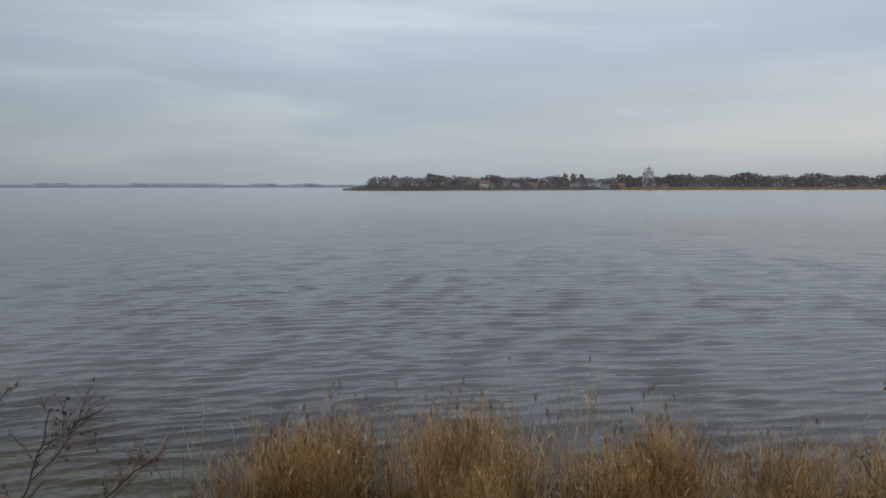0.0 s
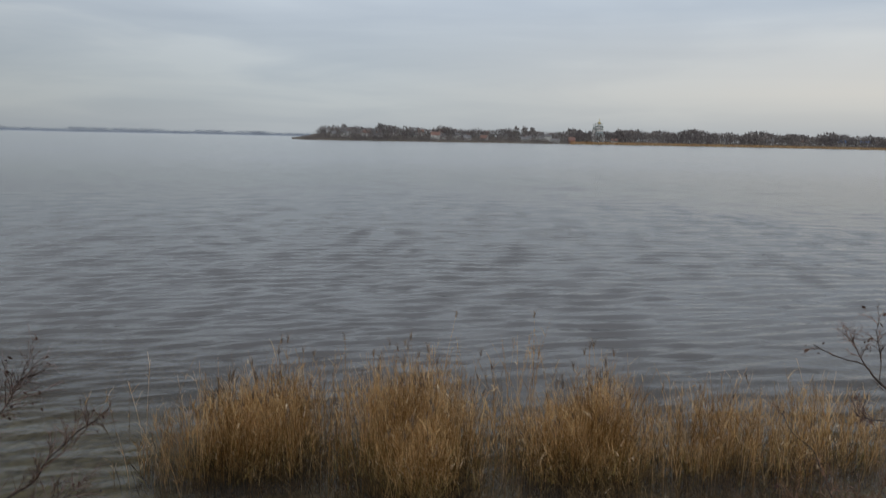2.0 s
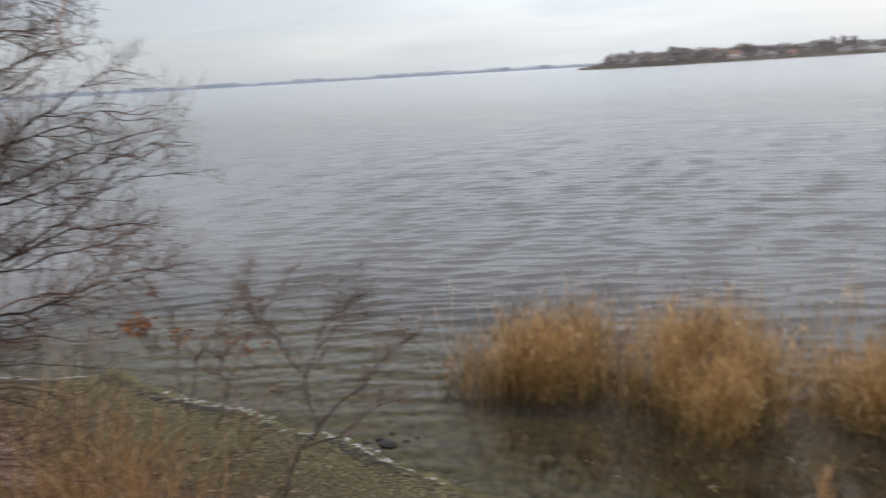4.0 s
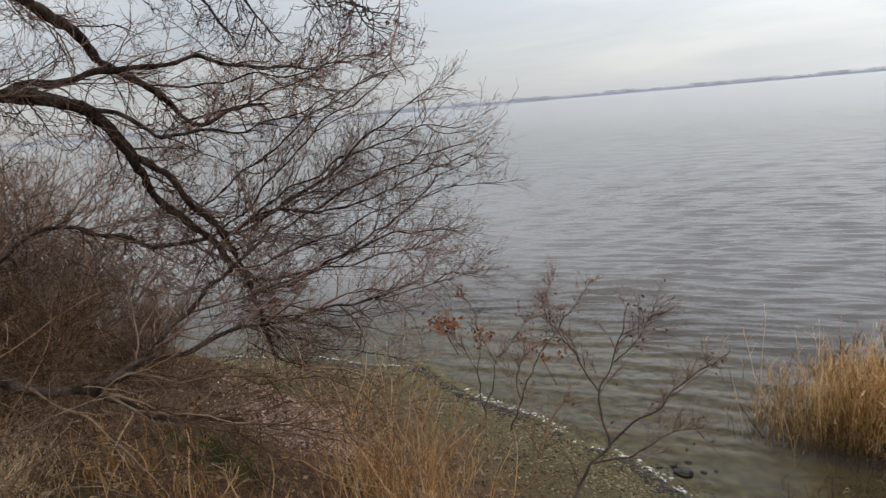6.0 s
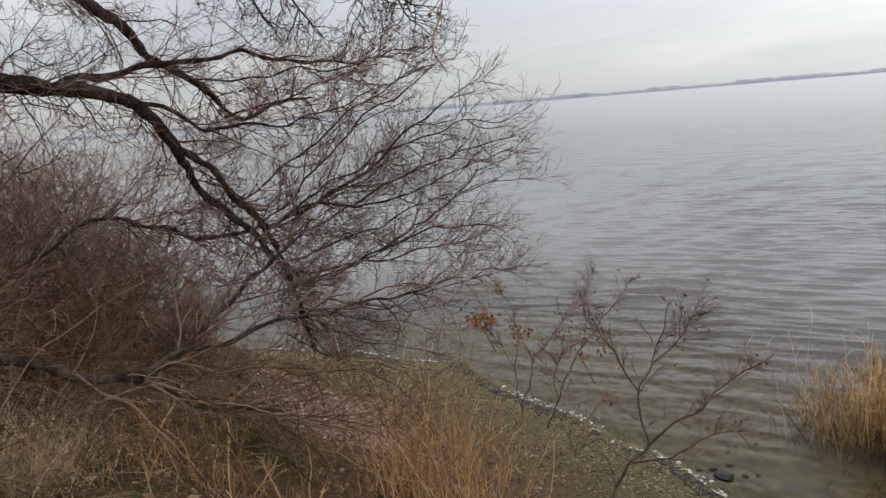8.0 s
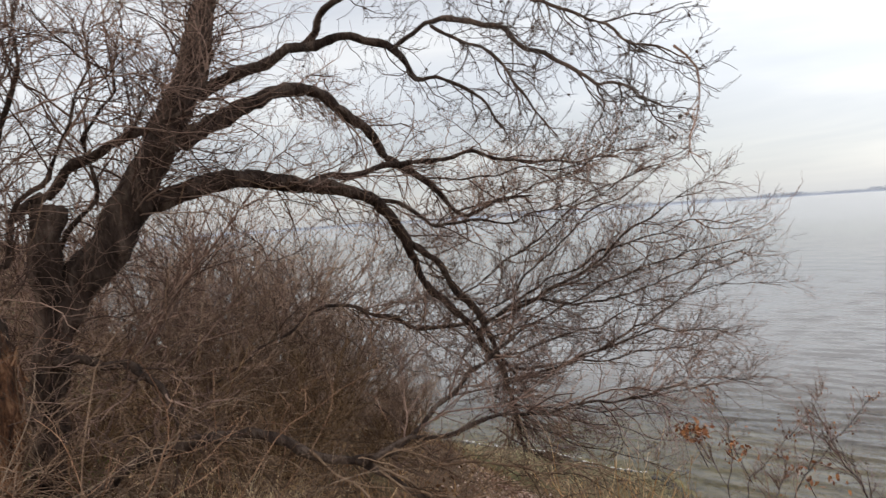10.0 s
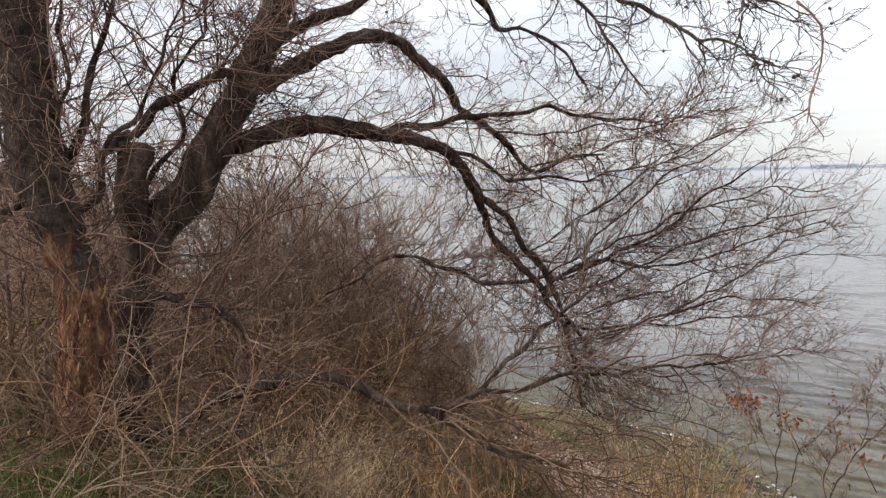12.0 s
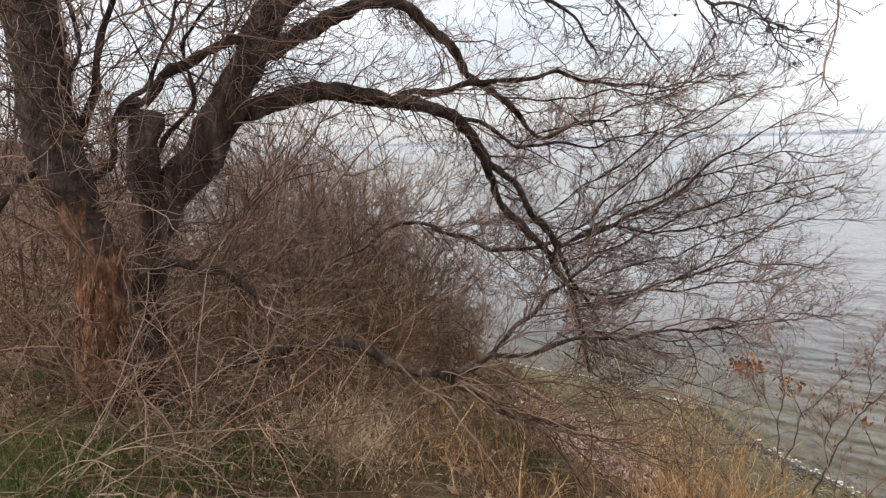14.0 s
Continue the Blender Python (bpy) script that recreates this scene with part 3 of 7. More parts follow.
def build_water():
    r = np.concatenate([np.geomspace(5.5, 110, 900), np.geomspace(110.5, 260, 140), np.geomspace(262, 4800, 70)])
    a = np.radians(np.concatenate([np.linspace(-82, -38, 12), np.linspace(-37, 100, 300), np.linspace(101, 106, 4)]))
    x, y, f = polar(r, a)
    rng = np.random.default_rng(11)
    z = np.zeros_like(x)
    d = np.hypot(x, y)
    # wind ripples: short crests, steep on the side towards the bank
    for k in range(14):
        wl = 0.38 * 2.6 ** rng.random()
        th = radians(107) + rng.normal(0, 0.2)
        amp = RIPPLE * wl * rng.uniform(0.6, 1.1)
        ph = 2 * np.pi / wl * (x * np.cos(th) + y * np.sin(th)) + rng.uniform(0, 6.28) + 0.45 * wave_noise(x * 0.2, y * 0.2, 20 + k)
        keep = np.clip((np.minimum(wl * 95, 112) - d) / (wl * 55), 0, 1) * np.clip(0.6 + 0.8 * wave_noise(x * 0.9, y * 1.2, 60 + k), 0.0, 1.7)
        z += amp * keep * (np.sin(ph) + 0.4 * np.sin(2 * ph) + 0.19 * np.sin(3 * ph) + 0.08 * np.sin(4 * ph))
    # longer, low waves farther out
    for k in range(12):
        wl = rng.uniform(1.1, 3.4)
        th = radians(104) + rng.normal(0, 0.32)
        ph = 2 * np.pi / wl * (x * np.cos(th) + y * np.sin(th)) + rng.uniform(0, 6.28) + 0.5 * wave_noise(x * 0.08, y * 0.08, 100 + k)
        keep = np.clip((np.minimum(wl * 85, 240) - d) / (wl * 40), 0, 1) * np.clip(0.35 + 0.9 * wave_noise(x * 0.3, y * 0.22, 130 + k), 0, 1.8)
        z += SWELL * wl * rng.uniform(0.6, 1.1) * keep * (np.sin(ph) + 0.38 * np.sin(2 * ph) + 0.18 * np.sin(3 * ph))
    depth = -land(x, y)
    z *= 0.25 + 0.75 * np.clip((depth - 0.05) / 0.5, 0, 1)
    me = mesh_of("water", np.stack([x, y, z], -1), f, WATER, True)
    murk = me.attributes.new("murk", "FLOAT", "POINT")
    murk.data.foreach_set("value", (1 - np.exp(-np.maximum(depth, 0) * 0.75)).astype(np.float32))
    chop = me.attributes.new("chop", "FLOAT", "POINT")
    chop.data.foreach_set("value", (0.085 + 0.10 * ease((-inland(x, y) - 12) / 160)).astype(np.float32))
    # the bay's brighter light, put into the water colour by bearing, mottled
    bay_light = me.attributes.new("bay_light", "FLOAT", "POINT")
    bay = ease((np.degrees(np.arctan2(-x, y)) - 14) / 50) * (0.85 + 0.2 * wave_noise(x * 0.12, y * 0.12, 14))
    bay_light.data.foreach_set("value", np.clip(bay, 0, 1).astype(np.float32))
    tagged(new("water", me), "grey rippled lake water under an overcast sky", "water", kind="structure")


build_ground()
build_water()


# ---- the far shores ----
def bearing(az, d, z=0.0):
    return np.array([-d * math.sin(radians(az)), d * math.cos(radians(az)), z])


def front(az):
    """Distance of the headland's waterline at a bearing, in degrees to the left of north."""
    return np.interp(-np.asarray(az, float), [-7.75, -7.0, -4, 0, 6, 14, 22, 30, 45, 60], [905, 860, 855, 900, 980, 1120, 1260, 1420, 1700, 1900])


def headland_height(az, deep):
    az, deep = np.asarray(az, float), np.asarray(deep, float)
    edge = ease((7.75 - az) / 2.4)
    rise = np.interp(deep, [0, 6, 40, 150, 400], [0.0, 1.2, 3.0, 8.5, 9.0])
    low = np.interp(-az, [-8, 11, 15, 60], [1, 1, 0.45, 0.4])
    return rise * (0.15 + 0.85 * edge) * np.where(deep < 60, low, 0.5 + 0.5 * low)


def build_headland():
    az = np.concatenate([np.linspace(7.75, 5, 20), np.linspace(4.8, -62, 160)])
    deep = np.array([-4, 0, 3, 6, 15, 40, 80, 150, 260, 420])
    A, D = np.meshgrid(az, deep, indexing="ij")
    R = front(A) + D
    x, y = -R * np.sin(np.radians(A)), R * np.cos(np.radians(A))
    z = headland_height(A, D) + 0.25 * wave_noise(x * 0.05, y * 0.05, 31) * (D > 2)
    z = np.where(D < 0, -1.0, z)
    n, m = A.shape
    idx = np.arange(n * m).reshape(n, m)
    f = np.stack([idx[:-1, :-1], idx[:-1, 1:], idx[1:, 1:], idx[1:, :-1]], -1).reshape(-1, 4)
    tagged(new("headland", mesh_of("headland", np.stack([x, y, z], -1).reshape(-1, 3), f[:, ::-1], FAR_LAND, True)),
           "low wooded headland across the lake", "headland", kind="structure")


def far_crowns(rng, at, height, width, dense):
    """Bare far-off trees: a forked trunk and a crown of many thin slanted shards."""
    vs, fs, base = [], [], 0
    for p, h, w in zip(at, height, width):
        n = dense
        t = rng.random(n) ** 0.8
        ang = rng.uniform(0, 2 * np.pi, n)
        reach = w * (0.35 + 0.65 * np.sin(np.pi * np.clip(0.15 + 0.8 * t, 0, 1))) * rng.random(n) ** 0.5
        c = np.stack([p[0] + reach * np.cos(ang), p[1] + reach * np.sin(ang), p[2] + h * (0.03 + 0.87 * t)], -1)
        l = h * rng.uniform(0.08, 0.2, n)
        s = l * rng.uniform(0.18, 0.55, n)
        b = rng.uniform(0, 2 * np.pi, n)
        d1 = np.stack([s * np.cos(b), s * np.sin(b), 0.2 * l], -1)
        up = np.stack([0.5 * l * np.cos(ang), 0.5 * l * np.sin(ang), l], -1)
        v = np.stack([c - d1, c + d1, c + up + d1 * 0.2], 1).reshape(-1, 3)
        k = 0.03 * h
        trunk = np.array([p + [-k, 0, -0.5], p + [k, 0, -0.5], p + [0, 0, 0.7 * h]])
        v = np.vstack([v, trunk])
        f = np.arange(len(v)).reshape(-1, 3) + base
        base += len(v)
        vs.append(v)
        fs.append(f)
    return np.concatenate(vs), np.concatenate(fs)


def build_headland_trees():
    rng = np.random.default_rng(41)
    at, hs, ws = [], [], []
    for _ in range(2000):
        az = rng.uniform(-48, 7.2)
        deep = rng.uniform(4, 175) if az > -13 else rng.uniform(40, 260)
        if az > 5.6:
            deep = rng.uniform(2, 60) * (7.6 - az) / 2
        d = float(front(az)) + deep
        z = float(headland_height(az, deep))
        h = rng.uniform(8.5, 12.5) if az > -13 else rng.uniform(11, 17) * float(np.interp(-az, [13, 20, 48], [1.0, 1.22, 1.3]))
        h *= 1.0 + 0.22 * math.sin(az * 2.1) * math.sin(az * 0.7 + 1)
        if deep < 45:
            h *= 0.5
        h *= float(np.interp(az, [2.5, 4.5, 6.2, 7.2], [1.0, 0.85, 0.6, 0.3]))
        at.append(bearing(az, d, z))
        hs.append(h)
        ws.append(h * rng.uniform(0.55, 0.9))
    for _ in range(700):
        az = rng.uniform(-13, 7.0)
        deep = rng.uniform(1.5, 22)
        at.append(bearing(az, float(front(az)) + deep, float(headland_height(az, deep))))
        hs.append(rng.uniform(2.0, 4.2))
        ws.append(rng.uniform(3.0, 6.0))
    v, f = far_crowns(rng, at, hs, ws, 32)
    tagged(new("far_trees", mesh_of("far_trees", v, f, HAZED_TREE)), "bare winter trees covering the far headland", "woods", kind="stuff")
    # a few trees that stand over the rest
    at = [bearing(a, float(front(a)) + 95, 6.5) for a in (3.9, 1.2, -0.6, -3.8, -9.0, -9.6, -10.2, -13.6, -17.1)]
    v, f = far_crowns(rng, at, [13, 16, 13, 14, 17, 18, 16.5, 16, 17], [4.5] * 9, 90)
    tagged(new("tall_far_trees", mesh_of("tall_far_trees", v, f, HAZED_TREE)), "taller trees over the far houses", "trees", kind="stuff")


def build_far_reeds():
    rng = np.random.default_rng(43)
    n = 9000
    az = -13.0 - 44 * rng.random(n)
    deep = rng.uniform(0, 1, n) ** 1.3 * np.interp(-az, [13, 16, 24, 32, 60], [6, 26, 34, 30, 40])
    d = front(az) + deep
    x, y = -d * np.sin(np.radians(az)), d * np.cos(np.radians(az))
    z = headland_height(az, deep)
    h = rng.uniform(2.2, 3.8, n)
    v, f = blades(rng, x, y, z - 0.2, h, rng.uniform(0.7, 1.6, n), rng.uniform(0, 0.15, n), rng.uniform(0, 0.2, n), 2)
    tagged(new("far_reed_belt", mesh_of("far_reed_belt", v, f, FAR_REED)), "orange belt of dry reeds along the far shore", "reeds", kind="stuff")


def build_distant_shore():
    """The low shore on the other side of the lake with its tree lines, some three kilometres off."""
    rng = np.random.default_rng(47)
    az = np.linspace(6, 88, 200)
    D0 = 3050 + 120 * np.sin(np.radians(az * 7))
    deep = np.array([-10, 0, 8, 60, 300, 900])
    A, K = np.meshgrid(az, deep, indexing="ij")
    R = D0[:, None] + K
    x, y = -R * np.sin(np.radians(A)), R * np.cos(np.radians(A))
    z = np.interp(K, [-10, 0, 8, 60, 300, 900], [-1, 0.3, 3.0, 5, 7, 8])
    n, m = A.shape
    idx = np.arange(n * m).reshape(n, m)
    f = np.stack([idx[:-1, :-1], idx[:-1, 1:], idx[1:, 1:], idx[1:, :-1]], -1).reshape(-1, 4)
    tagged(new("distant_shore", mesh_of("distant_shore", np.stack([x, y, z], -1).reshape(-1, 3), f, HAZED_WOOD, True)),
           "thin low shore along the horizon", "shore", kind="structure")
    at, hs, ws = [], [], []
    for _ in range(5200):
        a = rng.uniform(6.2, 86)
        clump = any(abs(a - c) < w for c, w in ((27.6, 1.0), (21.5, 1.2), (18.4, 1.6), (13.5, 0.9), (10.6, 1.0), (34, 1.4), (39, 0.8), (44, 1.5), (52, 2)))
        h = rng.uniform(12, 17) if clump else rng.uniform(8, 12)
        d = float(np.interp(a, az, D0)) + rng.uniform(5, 160)
        at.append(bearing(a, d, 2.5))
        hs.append(h)
        ws.append(h * 1.1)
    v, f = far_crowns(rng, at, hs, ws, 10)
    tagged(new("hazed_wood", mesh_of("hazed_wood", v, f, HAZED_WOOD)), "tree lines on the distant shore, haze put into their blue-grey", "woods", kind="stuff")


def box_bm(sx, sy, sz, z0=0.0):
    bm = bmesh.new()
    bmesh.ops.create_cube(bm, size=1)
    bmesh.ops.transform(bm, verts=bm.verts, matrix=Matrix.Translation((0, 0, z0 + sz / 2)) @ Matrix.Diagonal((sx, sy, sz, 1)))
    return bm


def placed(bm, m):
    bmesh.ops.transform(bm, verts=bm.verts, matrix=m)
    return bm


def gable_bm(sx, sy, z0, rise, over=0.5):
    """A gable roof with eaves and thickness, ridge along x."""
    bm = bmesh.new()
    prof = [(-sy / 2 - over, z0 - 0.3), (0, z0 + rise), (sy / 2 + over, z0 - 0.3), (sy / 2 + over, z0 - 0.05), (0, z0 + rise + 0.3), (-sy / 2 - over, z0 - 0.05)]
    rows = [[bm.verts.new((x, y, z)) for y, z in prof] for x in (-sx / 2 - over, sx / 2 + over)]
    for i in range(6):
        j = (i + 1) % 6
        bm.faces.new((rows[0][i], rows[0][j], rows[1][j], rows[1][i]))
    bm.faces.new(rows[0][::-1])
    bm.faces.new(rows[1])
    bmesh.ops.recalc_face_normals(bm, faces=bm.faces)
    return bm


def wall_bm(sx, sy, h, rise):
    """House walls with their two gables."""
    bm = bmesh.new()
    lo = [bm.verts.new(p) for p in ((-sx / 2, -sy / 2, -1), (sx / 2, -sy / 2, -1), (sx / 2, sy / 2, -1), (-sx / 2, sy / 2, -1))]
    hi = [bm.verts.new((v.co.x, v.co.y, h)) for v in lo]
    g0, g1 = bm.verts.new((-sx / 2, 0, h + rise)), bm.verts.new((sx / 2, 0, h + rise))
    for face in ((lo[0], lo[1], hi[1], hi[0]), (lo[2], lo[3], hi[3], hi[2]), (lo[1], lo[2], hi[2], g1, hi[1]), (lo[3], lo[0], hi[0], g0, hi[3]), lo[::-1],
                 (hi[0], hi[1], g1, g0), (hi[2], hi[3], g0, g1)):
        bm.faces.new(face)
    bmesh.ops.recalc_face_normals(bm, faces=bm.faces)
    return bm


def far_house(az, deep, sx, sy, h, rise, wall, roof, label, turn=0.0):
    z = float(headland_height(az, deep))
    at = bearing(az, float(front(az)) + deep, z)
    ob = new("house")
    ob.matrix_basis = pose(*at, 0, 0, az + turn)
    tagged(ob, label, "house", "houses on the headland")

    def under(name, bm, mat):
        o = part(name, bm, mat, None)
        o.parent = ob
        return o
    under("wall", wall_bm(sx, sy, h, rise), wall)
    under("roof", gable_bm(sx, sy, h, rise), roof)
    under("chimney", placed(box_bm(0.9, 0.9, 2.2), Matrix.Translation((sx * 0.25, sy * 0.15, h + rise * 0.55))), WALL_BRICK)
    door = under("door", placed(box_bm(1.1, 0.12, 2.1), Matrix.Translation((0, -sy / 2 - 0.05, 0))), ROOF_GREY)
    for k in (-0.3, 0.3):
        under("window", placed(box_bm(1.4, 0.1, 1.4), Matrix.Translation((sx * k, -sy / 2 - 0.04, h * 0.45))), DARK_DOME)


def build_houses():
    W, B, G = WALL_WHITE, WALL_BRICK, WALL_GREY
    R, S, U = ROOF_RED, ROOF_GREY, ROOF_BLUE
    for row in (
        (4.6, 60, 9, 7, 3.4, 3.0, G, S, "grey house with a slate roof among bare trees", 20), (3.7, 95, 10, 8, 4, 3, W, S, "white house with a slate roof among bare trees", -15),
        (2.4, 110, 9, 8, 4, 3, G, S, "grey house with a slate roof on the slope", 30), (1.6, 55, 8, 7, 3, 2.6, G, S, "small grey house near the far water", 0),
        (0.2, 120, 11, 8, 4.5, 3, W, S, "pale house with a slate roof among trees", 10), (-1.2, 70, 9, 7, 3, 3, G, S, "grey house with a slate roof among trees", -25),
        (-2.9, 28, 11, 8, 6.0, 4.0, W, R, "white house with a steep red tile roof", 8), (-3.5, 120, 13, 9, 6, 4.5, W, R, "tall pale house with a red tile roof", -10),
        (-5.2, 70, 9, 7, 3.4, 3, W, S, "white cottage with a slate roof", 20), (-6.6, 35, 9, 7, 3, 4, G, R, "grey cottage with a brown tile roof", -20),
        (-8.1, 100, 9, 8, 4, 3, G, S, "grey house half hidden by trees", 0), (-9.6, 24, 10, 8, 3.4, 3, G, S, "low grey house by the far water", 15),
        (-11.35, 60, 10, 8, 6, 3, W, S, "white two-storey house among trees", -12), (-11.9, 18, 12, 7, 3, 2.4, W, S, "long low white house by the water", 4),
        (-13.1, 30, 9, 8, 4, 4, B, R, "red brick house behind the reeds", 10), (-16.2, 60, 9, 7, 3, 3.4, W, R, "white cottage with a red roof behind the reeds", 5),
        (-19.0, 90, 11, 8, 4, 3, G, S, "grey house behind the reeds", 10), (-22.4, 120, 12, 9, 5, 4, W, S, "white house with a slate roof behind the reeds", -20),
        (-23.9, 120, 12, 9, 5, 4, W, S, "white house with a slate roof behind the reeds", 15), (-26.8, 110, 12, 9, 5, 4, W, S, "pale house behind the reed belt", 0),
        (-31.2, 120, 14, 9, 6, 4, W, U, "house with a bright blue metal roof", 10), (-32.6, 130, 16, 9, 6, 4, W, U, "long house with a blue metal roof", -8),
        (-28.9, 120, 12, 9, 5, 4, G, R, "house with a red roof behind the reeds", 0), (-35.0, 130, 12, 9, 5, 4, W, S, "white house with a slate roof behind the reeds", 12),
    ):
        far_house(*row)
    rng = np.random.default_rng(45)
    for _ in range(26):
        az = rng.uniform(-12.5, 6.2)
        wall, roof, text = ((W, S, "small white house with a slate roof among bare trees"), (G, S, "small grey house with a slate roof among bare trees"), (W, R, "small white house with a red roof among bare trees"))[int(rng.integers(0, 9)) % 4 % 3]
        far_house(az, rng.uniform(12, 165), rng.uniform(7, 10), rng.uniform(6, 8), rng.uniform(3, 5.5), rng.uniform(2.2, 3.6), wall, roof, text, rng.uniform(-35, 35))


def lathe_bm(profile, sides=20):
    bm = bmesh.new()
    rings = [[bm.verts.new((r * math.cos(2 * math.pi * k / sides), r * math.sin(2 * math.pi * k / sides), z)) for k in range(sides)] for r, z in profile]
    for a, b in zip(rings, rings[1:]):
        for k in range(sides):
            bm.faces.new((a[k], a[(k + 1) % sides], b[(k + 1) % sides], b[k]))
    bm.faces.new(rings[0][::-1])
    bm.faces.new(rings[-1])
    return bm


ONION = [(0.75, 0.0), (0.95, 0.25), (1.02, 0.55), (0.92, 0.9), (0.62, 1.25), (0.32, 1.6), (0.12, 1.95), (0.04, 2.3)]


def build_church():
    """A white and pale blue church with a large gilded dome in the middle and four smaller ones round it."""
    az = -15.05
    at = bearing(az, 1230, 6.0)
    ob = new("church")
    ob.matrix_basis = pose(*at, 0, 0, az + 18)
    tagged(ob, "pale blue and white domed church with a gilded central dome", "church")

    def under(name, bm, mat, parent=None, label=""):
        o = part(name, bm, mat, None, label)
        o.parent = parent or ob
        return o
    body = under("nave", box_bm(11, 11, 17, -3), WALL_TEAL)
    under("cornice", placed(box_bm(11.8, 11.8, 0.8), Matrix.Translation((0, 0, 13.8))), WALL_WHITE)
    for k in range(4):
        under("apse", placed(box_bm(7, 4, 11, -3), pose(0, 0, 0, 0, 0, 90 * k) @ Matrix.Translation((0, -7.2, 0))), WALL_WHITE)
        under("gable", placed(gable_bm(7, 4.4, 8, 2.2, 0.3), pose(0, 0, 0, 0, 0, 90 * k) @ Matrix.Translation((0, -7.2, 0))), WALL_TEAL)
        for j in (-1.9, 1.9):
            under("window", placed(box_bm(1.1, 0.2, 4.5), pose(0, 0, 0, 0, 0, 90 * k) @ Matrix.Translation((j, -9.25, 3))), DARK_DOME)

    def tower(x, y, r, z0, h, dome, gold):
        drum = under("drum", placed(lathe_bm([(r, z0), (r, z0 + h), (r * 1.12, z0 + h), (r * 1.12, z0 + h + 0.5), (r * 0.8, z0 + h + 0.9)]), Matrix.Translation((x, y, 0))), WALL_WHITE)
        for k in range(8):
            under("drum_window", placed(box_bm(r * 0.25, 0.2, h * 0.55), Matrix.Translation((x, y, 0)) @ pose(0, 0, 0, 0, 0, 45 * k) @ Matrix.Translation((0, -r - 0.02, z0 + h * 0.25))), DARK_DOME, drum)
        top = z0 + h + 0.8
        under("dome", placed(lathe_bm([(a * dome, top + b * dome) for a, b in ONION]), Matrix.Translation((x, y, 0))), gold)
        c = placed(box_bm(0.45, 0.45, 3.6), Matrix.Translation((x, y, top + 2.2 * dome)))
        bmesh.ops.create_cube(c, size=1, matrix=Matrix.Translation((x, y, top + 2.2 * dome + 2.4)) @ Matrix.Diagonal((1.8, 0.4, 0.4, 1)))
        under("cross", c, gold)
    tower(0, 0, 2.3, 14.4, 10.5, 2.5, GOLD)
    for x, y in ((-4.4, -4.4), (4.4, -4.4), (4.4, 4.4), (-4.4, 4.4)):
        tower(x, y, 1.2, 14.4, 5.5, 1.35, DARK_DOME)
    under("bell_tower", placed(box_bm(4.5, 4.5, 16, -3), Matrix.Translation((-9.5, -3, 0))), WALL_WHITE)
    tower(-9.5, -3, 1.5, 13, 4, 1.7, DARK_DOME)


build_headland()
build_headland_trees()
build_far_reeds()
build_distant_shore()
build_houses()
build_church()


# ---- reeds standing in the shallow water ----
def reed_spots(rng, n, patches):
    xs, ys, hs = [], [], []
    weight = np.array([p[6] for p in patches], float)
    pick = rng.choice(len(patches), n, p=weight / weight.sum())
    for k in pick:
        cx, cy, rx, ry, lo, hi, _ = patches[k]
        gx, gy = rng.normal(0, 0.52, 2)
        xs.append(cx + rx * gx)
        ys.append(cy + ry * gy)
        hs.append(0.94 * rng.uniform(lo, hi) * (1.04 - 0.16 * min(2.0, gx * gx + gy * gy)))
    xs, ys, hs = np.array(xs), np.array(ys), np.array(hs)
    return xs, ys, hs * np.clip(0.97 + 0.2 * wave_noise(xs * 2.6, ys * 2.6, 83), 0.7, 1.16)


